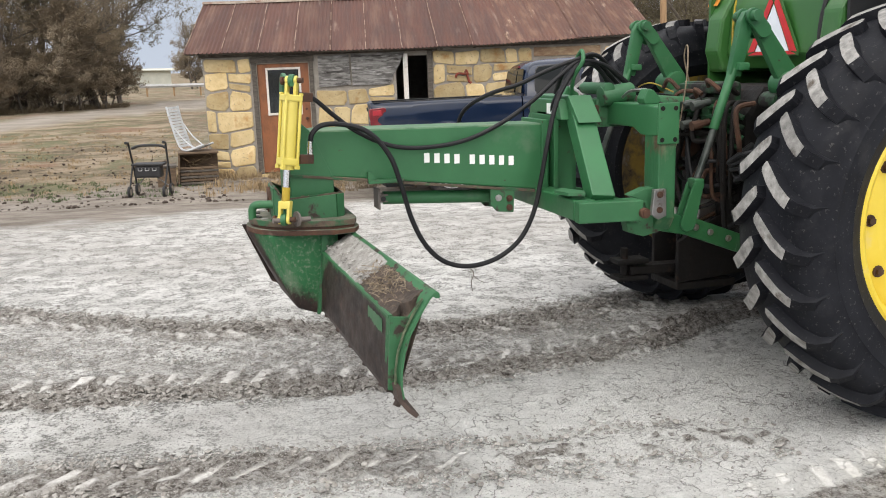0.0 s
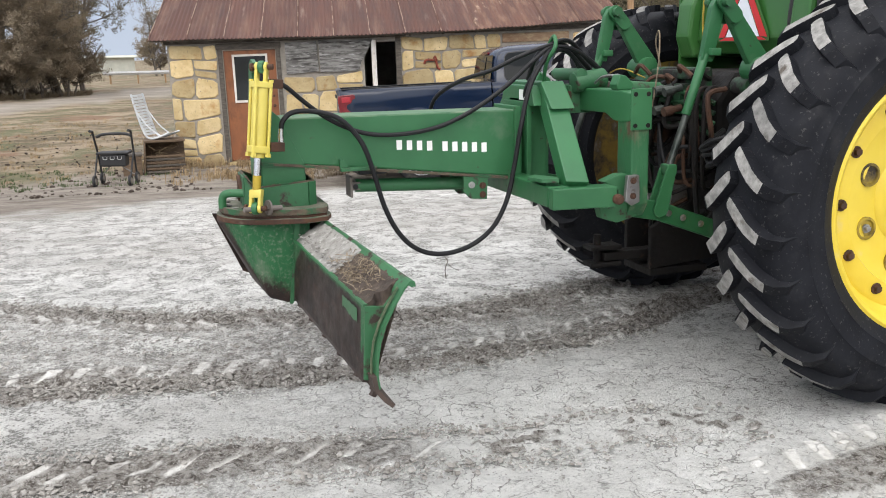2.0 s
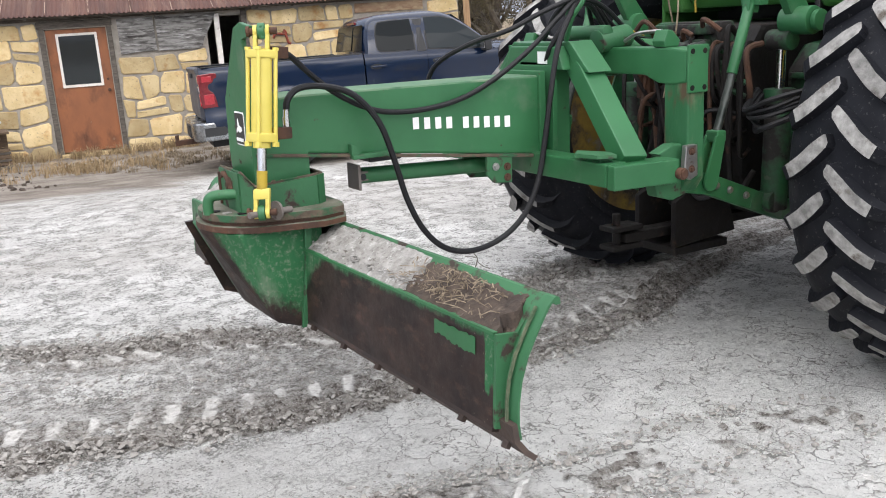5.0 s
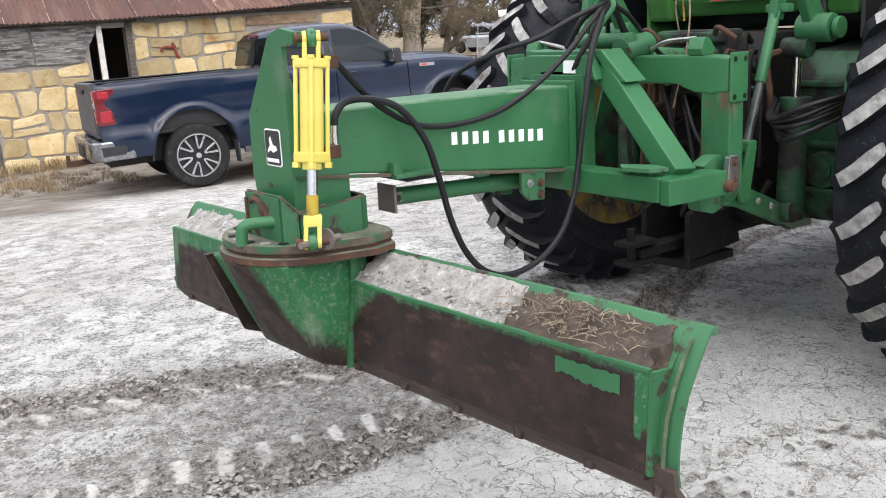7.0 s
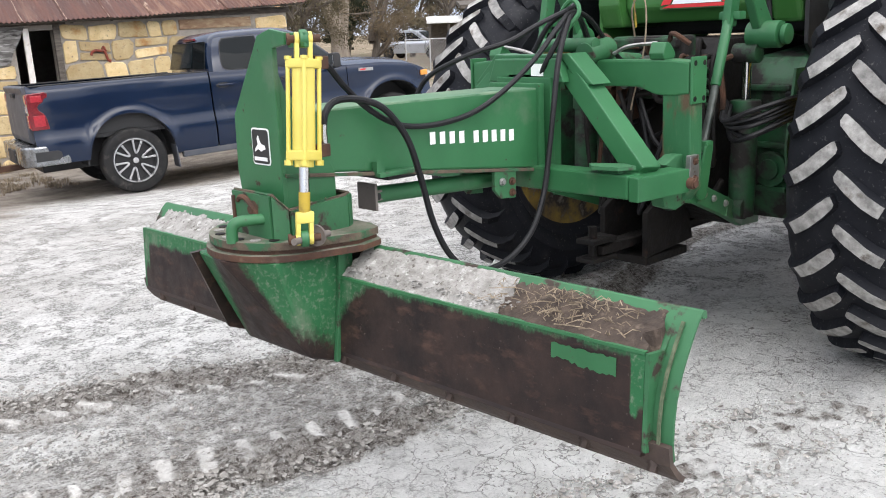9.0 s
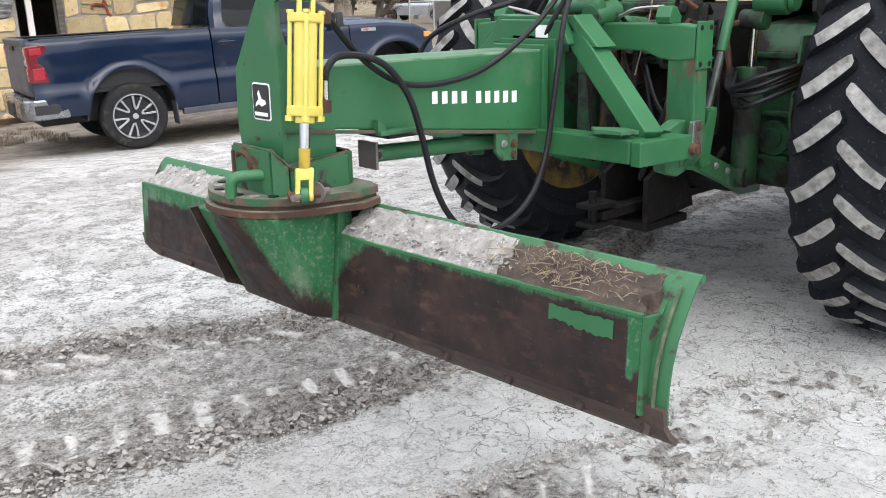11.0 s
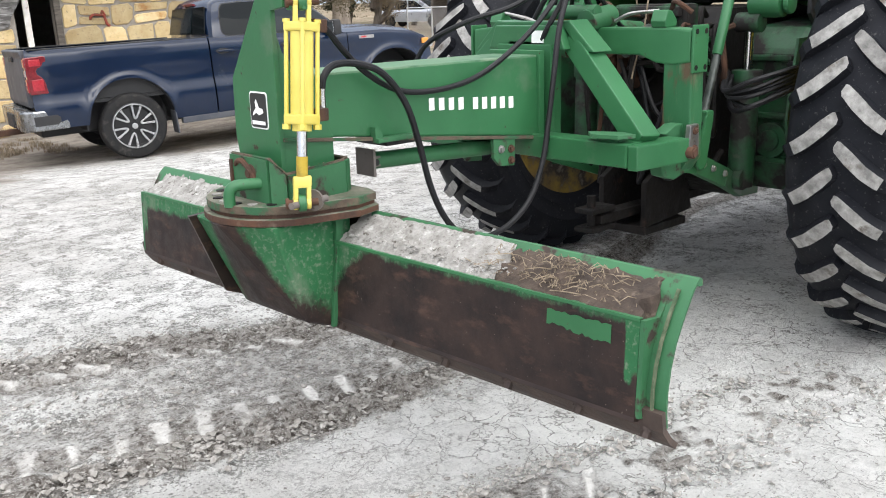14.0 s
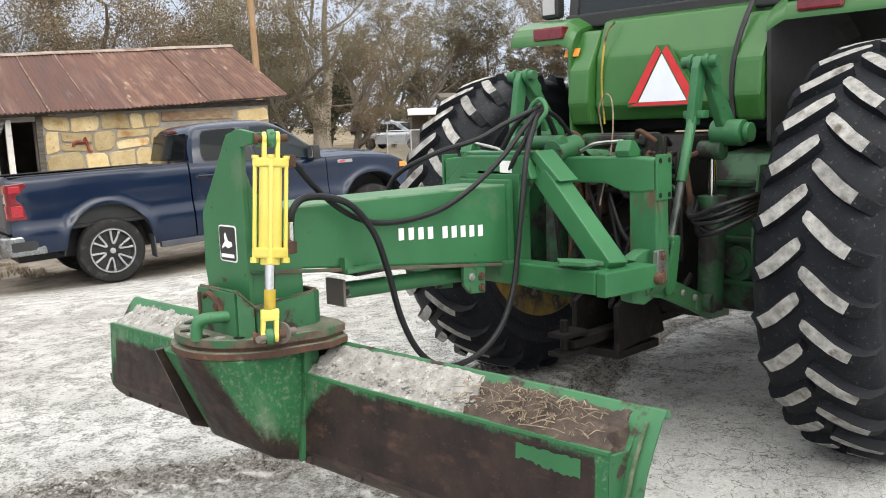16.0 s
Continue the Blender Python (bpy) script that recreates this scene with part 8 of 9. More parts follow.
def build_walker():
    x0, y0 = -0.72, 10.9
    z0 = ground_at(x0, y0)
    t = thing("rollator", Matrix.Translation((x0, y0, z0)) @ Matrix.Rotation(radians(-14), 4, "Z"), "black wheeled walking frame with a seat, standing on dry dirt", "rollator")
    for s in (-1, 1):
        bm = bmesh.new()
        tube(bm, [(s * 0.27, 0.16, 0.10), (s * 0.275, 0.06, 0.45), (s * 0.285, -0.04, 0.72), (s * 0.29, -0.08, 0.84), (s * 0.29, -0.20, 0.86)], 0.016, 8)
        tube(bm, [(s * 0.27, -0.26, 0.12), (s * 0.275, -0.06, 0.40), (s * 0.275, 0.04, 0.52)], 0.014, 8)
        part("side_frame", bm, BLACK, t, smooth=True)
        bm = bmesh.new()
        tube(bm, [(s * 0.29, -0.10, 0.855), (s * 0.29, -0.22, 0.87)], 0.021, 8, 2)
        tube(bm, [(s * 0.29, -0.12, 0.82), (s * 0.285, -0.2, 0.80)], 0.008, 6, 2)
        part("hand_grip", bm, BLACK, t, smooth=True)
        for y in (0.16, -0.26):
            bm = bmesh.new()
            lathe(bm, [(0.055, -0.014), (0.09, -0.018), (0.10, 0.0), (0.09, 0.018), (0.055, 0.014)], 24, (0, 0, 0), closed=True)
            bmesh.ops.rotate(bm, matrix=Matrix.Rotation(radians(90), 3, "Z"), verts=bm.verts)
            bmesh.ops.translate(bm, vec=(s * 0.27, y, 0.10), verts=bm.verts)
            w = part("wheel", bm, BLACK, t, smooth=True)
            bm = bmesh.new()
            rod(bm, (s * 0.27 - 0.02, y, 0.10), (s * 0.27 + 0.02, y, 0.10), 0.05, n=14)
            part("wheel_hub", bm, STEEL, w)
        bm = bmesh.new()
        tube(bm, [(s * 0.24, 0.10, 0.16), (s * 0.05, -0.06, 0.34), (s * -0.08, -0.14, 0.42)], 0.010, 6)
        part("cross_brace", bm, STEEL, t)
    bm = bmesh.new()
    box(bm, (-0.245, -0.19, 0.50), (0.245, 0.10, 0.535), 0.014)
    part("seat", bm, BLACK, t)
    bm = bmesh.new()
    box(bm, (-0.20, -0.17, 0.31), (0.20, 0.05, 0.495), 0.03)
    bag = part("bag", bm, BLACK, t, "black fabric bag")
    for k in (-1, 0, 1):
        b2 = bmesh.new()
        tube(b2, [(k * 0.11 - 0.03, -0.178, 0.47), (k * 0.11 - 0.025, -0.182, 0.43), (k * 0.11 + 0.025, -0.182, 0.43), (k * 0.11 + 0.03, -0.178, 0.47)], 0.006, 6)
        part("bag_ring", b2, STEEL, bag)
    bm = bmesh.new()
    tube(bm, [(-0.275, 0.02, 0.76), (-0.15, 0.05, 0.80), (0.15, 0.05, 0.80), (0.275, 0.02, 0.76)], 0.022, 8)
    part("back_bar", bm, BLACK, t, smooth=True)


build_walker()


def build_lounger():
    x0, y0 = 0.02, 12.9
    m = Matrix.Translation((x0, y0, ground_at(x0, y0) + 0.60)) @ Matrix.Rotation(radians(-24), 4, "Z")
    t = thing("metal_lounger", m, "white enamelled metal lounge seat lying on an old crate", "lounge seat")
    side = [(-0.38, 0.80), (-0.31, 0.50), (-0.21, 0.16), (-0.13, 0.04), (0.0, 0.03), (0.26, 0.12)]
    for s in (-0.24, 0.24):
        bm = bmesh.new()
        tube(bm, [(x, s, z) for x, z in side], 0.018, 8)
        part("side_rail", bm, WHITE_METAL, t, smooth=True)
        bm = bmesh.new()
        tube(bm, [(-0.31, s, 0.50), (-0.12, s, 0.24), (0.08, s, 0.065)], 0.013, 7)
        part("arm_brace", bm, WHITE_METAL, t, smooth=True)
    for a, b, n, nm in (((-0.38, 0.79), (-0.155, 0.07), 14, "back_slat"), ((-0.12, 0.04), (0.25, 0.115), 6, "seat_slat")):
        for k in range(n):
            p = [a[i] + (b[i] - a[i]) * (k + 0.06) / n for i in (0, 1)]
            q = [a[i] + (b[i] - a[i]) * (k + 0.86) / n for i in (0, 1)]
            bm = bmesh.new()
            slab(bm, [(p[0], -0.24, p[1]), (p[0], 0.24, p[1]), (q[0], 0.24, q[1]), (q[0], -0.24, q[1])], 0.008)
            part(nm, bm, WHITE_METAL, t)


build_lounger()


def build_crate():
    x0, y0 = 0.0, 12.9
    z0 = ground_at(x0, y0) - 0.02
    t = thing("slatted_crate", (x0, y0, z0), "old brown slatted wooden crate full of twigs beside the wall", "crate")
    bm = bmesh.new()
    prism(bm, [(x0 - 0.32, z0), (x0 - 0.28, z0 + 0.60), (x0 - 0.25, z0 + 0.60), (x0 - 0.29, z0)], "y", y0 - 0.30, y0 + 0.30, 0.005)
    part("side_board", bm, CRATE_WOOD, t)
    bm = bmesh.new()
    box(bm, (x0 - 0.28, y0 + 0.26, z0), (x0 + 0.42, y0 + 0.30, z0 + 0.60), 0.005)
    part("back_board", bm, CRATE_WOOD, t)
    for k in range(6):
        bm = bmesh.new()
        z = z0 + 0.04 + 0.055 * k
        box(bm, (x0 - 0.26, y0 - 0.29 + 0.006 * (k % 2), z), (x0 + 0.40, y0 - 0.265, z + 0.035), 0.004)
        part("slat", bm, CRATE_WOOD if k % 2 else OLD_WOOD, t)
    bm = bmesh.new()
    box(bm, (x0 - 0.27, y0 - 0.30, z0 + 0.58), (x0 + 0.42, y0 + 0.30, z0 + 0.615), 0.006)
    part("top_board", bm, CRATE_WOOD, t)
    rng = random.Random(31)
    bm = bmesh.new()
    for k in range(70):
        x, y, z = x0 + rng.uniform(-0.2, 0.36), y0 + rng.uniform(-0.24, 0.2), z0 + rng.uniform(0.05, 0.5)
        tube(bm, [(x, y, z), (x + rng.uniform(-0.12, 0.12), y + rng.uniform(-0.06, 0.06), z + rng.uniform(-0.05, 0.1))], 0.004, 4, 1)
    part("twigs", bm, DRY_GRASS, t)["kind"] = "stuff"
    x1, y1 = x0 - 0.50, y0 - 0.15
    t2 = thing("wooden_box", (x1, y1, z0), "plain brown wooden box on the ground", "box")
    bm = bmesh.new()
    box(bm, (x1 - 0.16, y1 - 0.2, z0), (x1 + 0.16, y1 + 0.2, z0 + 0.36), 0.01)
    part("box_body", bm, CRATE_WOOD, t2)
    bm = bmesh.new()
    box(bm, (x1 - 0.18, y1 - 0.22, z0 + 0.36), (x1 + 0.18, y1 + 0.22, z0 + 0.40), 0.008)
    part("box_lid", bm, OLD_WOOD, t2)


build_crate()


def tufts(name, label, mat, spots, seed, tall=0.22, blades=26):
    """Dry grass in clumps: many thin bent blades, joined."""
    rng = random.Random(seed)
    verts, faces = [], []
    for (cx, cy) in spots:
        cz = ground_at(cx, cy)
        size = rng.uniform(0.5, 1.2)
        for _ in range(blades):
            a, lean, h = rng.uniform(0, 6.28), rng.uniform(0.1, 0.9), tall * size * rng.uniform(0.4, 1.0)
            bx, by = cx + rng.gauss(0, 0.06 * size), cy + rng.gauss(0, 0.06 * size)
            w = 0.004 * rng.uniform(0.7, 1.6)
            sx, sy = -math.sin(a) * w, math.cos(a) * w
            mx, my = bx + math.cos(a) * lean * h * 0.4, by + math.sin(a) * lean * h * 0.4
            tx, ty = bx + math.cos(a) * lean * h * 1.1, by + math.sin(a) * lean * h * 1.1
            o = len(verts)
            verts += [(bx - sx, by - sy, cz - 0.01), (bx + sx, by + sy, cz - 0.01), (mx + sx, my + sy, cz + h * 0.65), (mx - sx, my - sy, cz + h * 0.65), (tx, ty, cz + h * (1.0 - 0.35 * lean))]
            faces += [(o, o + 1, o + 2, o + 3), (o + 3, o + 2, o + 4)]
    me = bpy.data.meshes.new(name)
    me.from_pydata(verts, [], faces)
    me.materials.append(mat)
    return tagged(new(name, me), label, "grass", kind="stuff")


rng1 = random.Random(41)
spots = []
for k in range(120):
    u, v = rng1.uniform(-0.8, 4.5), abs(rng1.gauss(0, 0.22)) + 0.05
    p = on_wall(u, v, 0)
    spots.append((p.x, p.y))
for k in range(60):
    spots.append((rng1.gauss(1.2, 0.5), rng1.gauss(8.6 if k % 2 else 9.2, 0.35) + 2.2))
tufts("dry_grass", "tan dry grass along the foot of the stone wall", DRY_GRASS, spots, 51, 0.22, 20)
spots = [(rng1.uniform(-14, 0.5), rng1.uniform(11.5, 30)) for _ in range(700)]
tufts("dry_turf", "short dry turf on the rough ground", DRY_GRASS, spots, 52, 0.10, 14)
spots = [(rng1.uniform(-4.5, 0.2), rng1.uniform(10.5, 14.0)) for _ in range(120)]
tufts("green_weeds", "low green weeds in the dirt", material("green_weed_leaves", (0.055, 0.085, 0.03), (0.085, 0.11, 0.045), 9.0, 0.9), spots, 53, 0.07, 18)
spots = [(2.2 + rng1.uniform(-1.0, 1.2), 10.6 + rng1.uniform(-0.6, 1.6)) for _ in range(90)]
tufts("loose_straw", "loose dry straw on the ground behind the pickup", STRAW, spots, 54, 0.08, 40)


scatter("field_clods", "dark clods of earth on the rough ground", PILE_SOIL, [(x, y, float(land(x, y))) for x, y in [(rng1.uniform(-7, 0.6), 9.0 + 14 * rng1.random() ** 1.6) for _ in range(1100)]], (0.012, 0.055), 8)


# ---- trees and the far side of the yard ----
def grow(rng, height, spread, leaf_share, leaf_size, twigs):
    """Branches as lines of points with radii, and leaf places."""
    limbs, leaves = [], []

    def shoot(p, d, length, r, depth):
        pts, n = [(p.copy(), r)], (5, 5, 3, 3)[depth]
        for k in range(n):
            d = (d + Vector((rng.gauss(0, 0.16), rng.gauss(0, 0.16), rng.gauss(0.05, 0.10)))).normalized()
            p = p + d * (length / n)
            pts.append((p.copy(), r * (1 - 0.75 * (k + 1) / n)))
        limbs.append(pts)
        if depth < 3:
            for _ in range((5, 5, twigs)[depth]):
                k = rng.randint(1, n)
                q, rr = pts[k]
                side = Vector((rng.gauss(0, 1), rng.gauss(0, 1), rng.gauss(0.25, 0.5))).normalized()
                shoot(q.copy(), (d * 0.55 + side * spread).normalized(), length * rng.uniform(0.42, 0.66), max(0.006, rr * 0.62), depth + 1)
        if depth >= 2:
            for q, _ in pts[1:]:
                if rng.random() < leaf_share:
                    leaves.append(q)

    trunk = height * rng.uniform(0.28, 0.4)
    shoot(Vector((0, 0, -0.1)), Vector((rng.gauss(0, 0.08), rng.gauss(0, 0.08), 1)), trunk * 1.4, height * 0.019, 0)
    for _ in range(3):
        shoot(Vector((rng.gauss(0, 0.05), rng.gauss(0, 0.05), trunk * rng.uniform(0.5, 0.95))), Vector((rng.gauss(0, 0.5), rng.gauss(0, 0.5), 1)).normalized(), height * rng.uniform(0.45, 0.62), height * 0.012, 0)
    return limbs, leaves


def tree_meshes(seed, height, spread=0.8, leaf_share=0.9, leaf_size=0.09, twigs=4, per=5, bark=None, leaf=None, clump=0.085, stout=1.0):
    rng = random.Random(seed)
    limbs, leaves = grow(rng, height, spread, leaf_share, leaf_size, twigs)
    verts, faces = [], []
    limbs = [[(p, r * (1 + (stout - 1) * min(1.0, r / 0.04))) for p, r in pts] for pts in limbs]
    for pts in limbs:
        n = 6 if pts[0][1] > 0.05 else 4 if pts[0][1] > 0.015 else 3
        rings = []
        for i, (p, r) in enumerate(pts):
            q = pts[min(i + 1, len(pts) - 1)][0] - pts[max(i - 1, 0)][0]
            u = q.cross(Vector((0.3, 0.5, 0.2))).normalized()
            v = q.normalized().cross(u)
            o = len(verts)
            verts += [p + r * (math.cos(6.2832 * k / n) * u + math.sin(6.2832 * k / n) * v) for k in range(n)]
            rings.append(o)
        for a, b in zip(rings, rings[1:]):
            faces += [(a + k, a + (k + 1) % n, b + (k + 1) % n, b + k) for k in range(n)]
    wood = bpy.data.meshes.new("trunk")
    wood.from_pydata(verts, [], faces)
    wood.materials.append(bark or BARK)
    verts, faces = [], []
    for p in leaves:
        for _ in range(per):
            c = p + Vector((rng.gauss(0, clump), rng.gauss(0, clump), rng.gauss(0, clump * 0.9)))
            u = Vector((rng.gauss(0, 1), rng.gauss(0, 1), rng.gauss(0, 1))).normalized()
            v = u.orthogonal().normalized()
            s = leaf_size * rng.uniform(0.5, 1.3)
            o = len(verts)
            verts += [c - u * s, c + v * s * 0.5, c + u * s, c - v * s * 0.5]
            faces.append((o, o + 1, o + 2, o + 3))
    crown_me = bpy.data.meshes.new("crown")
    crown_me.from_pydata(verts, [], faces)
    crown_me.materials.append(leaf or LEAF_BROWN)
    return wood, crown_me


def plant(name, label, meshes, x, y, scale, turn, group, z=None, category="tree"):
    t = new(name)
    t.matrix_world = Matrix.Translation((x, y, ground_at(x, y) if z is None else z)) @ Matrix.Rotation(turn, 4, "Z") @ Matrix.Scale(scale, 4)
    tagged(t, label, category, group)
    for nm, me in zip(("trunk", "crown"), meshes):
        if len(me.polygons):
            ob = new(nm, me)
            ob.parent = t
    return t


FULL = [tree_meshes(100 + k, 9.0, 0.85, 0.95, 0.055, 6, 12, BARK, LEAF_BROWN if k % 2 else LEAF_OLIVE) for k in range(4)]
THIN = [tree_meshes(200 + k, 9.0, 0.85, 0.5, 0.040, 6, 8, BARK_PALE if k == 0 else BARK, LEAF_BROWN) for k in range(3)]
TUFTED = [tree_meshes(220 + k, 9.0, 0.95, 0.26, 0.050, 6, 46, BARK, LEAF_OLIVE if k % 2 else LEAF_BROWN, 0.24, 1.8) for k in range(4)]
WEED = [tree_meshes(330 + k, 4.0, 1.15, 1.0, 0.075, 3, 6, BARK, LEAF_BROWN if k else LEAF_OLIVE) for k in range(2)]
SHRUB = [tree_meshes(300 + k, 4.0, 1.15, 1.0, 0.050, 5, 11, BARK, LEAF_DUSK) for k in range(3)]
DARKTREE = [tree_meshes(400, 8.0, 0.9, 1.0, 0.13, 5, 9, BARK, LEAF_DARK)]
rng2 = random.Random(77)
# bank of trees across the lane
for k in range(9):
    x = -12.0 + 1.05 * k + rng2.uniform(-0.4, 0.4)
    plant("bank_tree", "brown half-leafless tree on the far bank", rng2.choice(FULL if k % 4 else THIN), x, 57 + 1.1 * max(-12, x + 4) + rng2.uniform(-1, 6), rng2.uniform(0.85, 1.25), rng2.uniform(0, 6.28), "trees on the far bank")
for k in range(15):
    plant("bank_shrub", "tangled brown shrub under the trees", rng2.choice(SHRUB), -12.0 + 0.60 * k + rng2.uniform(-0.3, 0.3), 53 + 1.1 * (0.60 * k - 8.0) + rng2.uniform(-1, 2), rng2.uniform(0.8, 1.3), rng2.uniform(0, 6.28), "shrubs on the far bank", category="shrub")
plant("bank_tree", "tall thinly leaved tree leaning over the lane", THIN[1], -4.6, 53, 1.3, 0.6, "trees on the far bank")
plant("bare_tree", "small bare dark tree in the distance", THIN[2], 1.9, 110, 0.95, 1.0, "far trees")
plant("bare_tree", "small bare dark tree in the distance", SHRUB[0], 2.6, 112, 1.4, 2.0, "far trees")
# trees behind the building and round to the shed
for k in range(20):
    a = radians(80 - 2.55 * k + rng2.uniform(-0.9, 0.9))
    d = rng2.uniform(38, 52) if k < 12 else rng2.uniform(64, 80)
    kind = TUFTED if k < 12 else FULL
    plant("yard_tree", "half-leafless brown tree behind the stone building" if k < 12 else "brown tree far behind the parked cars", rng2.choice(kind), -1.4 + d * math.cos(a), -2.6 + d * math.sin(a), rng2.uniform(0.8, 1.15) * (1.0 if k < 12 else 1.4), rng2.uniform(0, 6.28), "trees behind the yard")
for k in range(16):
    a = radians(82 - 3.2 * k + rng2.uniform(-1, 1))
    d = rng2.uniform(55, 62) if k < 9 else rng2.uniform(80, 92)
    plant("yard_shrub", "dense brown thicket behind the yard", rng2.choice(WEED), -1.4 + d * math.cos(a), -2.6 + d * math.sin(a), rng2.uniform(1.1, 1.7), rng2.uniform(0, 6.28), "thickets behind the yard", category="shrub")
plant("cedar", "dark evergreen tree behind the parked cars", DARKTREE[0], 38, 58, 1.1, 0.4, "trees behind the yard")
plant("cedar", "dark evergreen tree behind the parked cars", DARKTREE[0], 44, 57, 0.95, 2.4, "trees behind the yard")


def build_big_tree():
    """The thick forked trunk beside the parked car."""
    x0, y0 = 30.5, 40.0
    z0 = ground_at(x0, y0)
    t = thing("cottonwood", (x0, y0, z0), "old tree with a thick pale forked trunk", "tree")
    bm = bmesh.new()
    for pts, r, e in (([(0, 0, -0.2), (0.05, 0, 1.2), (-0.15, 0, 2.2), (-0.75, 0.2, 4.0), (-1.3, 0.3, 7.5), (-1.8, 0.4, 11)], 0.62, 0.10), ([(0.2, 0, 1.6), (0.35, 0, 2.4), (0.55, -0.1, 4.2), (0.6, 0, 7.5), (1.1, 0, 11)], 0.42, 0.08), ([(-0.2, 0, 2.0), (-0.9, 0, 3.4), (-1.9, 0.1, 5.2), (-2.8, 0, 8)], 0.3, 0.06), ([(0.5, 0, 3.6), (1.2, 0.2, 5.2), (2.2, 0.2, 7.6)], 0.26, 0.05)):
        tube(bm, [(x0 + a, y0 + b, z0 + c) for a, b, c in pts], r, 10, 6, e)
    part("trunk", bm, BARK_PALE, t, smooth=True)
    wood, leaves = tree_meshes(510, 9.0, 0.9, 0.5, 0.11, 5, 4, BARK_PALE, LEAF_BROWN)
    for nm, me in (("branches", wood), ("crown", leaves)):
        ob = new(nm, me)
        ob.parent = t
        ob.matrix_basis = Matrix.Translation((-0.3, 0, 4.5))
    x1, y1 = 30.0, 20.5
    t2 = thing("dead_tree", (x1, y1, 0), "pale barkless standing dead tree", "tree")
    bm = bmesh.new()
    tube(bm, [(x1, y1, -0.3), (x1 + 0.05, y1, 2.5), (x1 - 0.05, y1, 5.0), (x1 + 0.2, y1, 8.5)], 0.42, 10, 6, 0.22)
    tube(bm, [(x1, y1, 4.6), (x1 + 0.5, y1, 6.5), (x1 + 1.0, y1, 9)], 0.2, 8, 6, 0.08)
    part("trunk", bm, BARK_PALE, t2, smooth=True)


build_big_tree()


def build_pole():
    x0, y0 = 14.05, 20.8
    t = thing("utility_pole", (x0, y0, -0.3), "brown wooden utility pole behind the building", "utility pole")
    bm = bmesh.new()
    rod(bm, (x0, y0, -0.6), (x0 - 0.35, y0, 9.0), 0.105, 0.08, 16)
    part("shaft", bm, POLE_WOOD, t, smooth=True)
    bm = bmesh.new()
    box(bm, (x0 - 1.25, y0 - 0.06, 8.2), (x0 + 0.6, y0 + 0.06, 8.32), 0.01)
    part("cross_arm", bm, POLE_WOOD, t)


build_pole()


def arch(cx, r, z0, n=12):
    """Points over a wheel opening, front to rear, from sill height z0."""
    h = r + 0.0
    a0 = math.asin(min(0.99, max(-0.99, (z0 - 0.41) / h)))
    return [(cx + h * math.cos(a0 + (math.pi - 2 * a0) * k / n), 0.41 + h * math.sin(a0 + (math.pi - 2 * a0) * k / n)) for k in range(n + 1)]


def soft_block(bm, outline, half, tuck, steps=5):
    """A side outline of (x, z) drawn across the car, its flanks rounded inwards at the top by tuck."""
    zs = [z for _, z in outline]
    z0, z1 = min(zs), max(zs)
    lines = []
    ys = [-half, -half * 0.985, -half * 0.94, half * 0.94, half * 0.985, half]
    for i, y in enumerate(ys):
        inset = (0.0, 0.5, 1.0, 1.0, 0.5, 0.0)[i]
        line = []
        for x, z in outline:
            up = (z - z0) / (z1 - z0)
            yy = y * (1 - tuck * up ** 3)
            line.append(bm.verts.new((x, yy, z + (0.028 * inset * up ** 2))))
        lines.append(line)
    n = len(outline)
    for a, b in zip(lines, lines[1:]):
        for i in range(n):
            j = (i + 1) % n
            bm.faces.new((a[i], a[j], b[j], b[i]))
    bm.faces.new(lines[0])
    bm.faces.new(lines[-1])
    # pressed lines along the flanks
    if tuck:
        for k in (0.22, 0.40, 0.60, 0.70, 0.80, 0.93):
            bmesh.ops.bisect_plane(bm, geom=list(bm.verts) + list(bm.edges) + list(bm.faces), plane_co=(0, 0, z0 + k * (z1 - z0)), plane_no=(0, 0, 1))
        for v in bm.verts:
            if abs(v.co.y) > half * 0.9:
                v.co.y *= float(np.interp((v.co.z - z0) / (z1 - z0), (0.0, 0.22, 0.40, 0.60, 0.70, 0.80, 0.93, 1.0), (0.972, 0.985, 0.992, 0.985, 1.004, 0.994, 0.985, 0.98)))


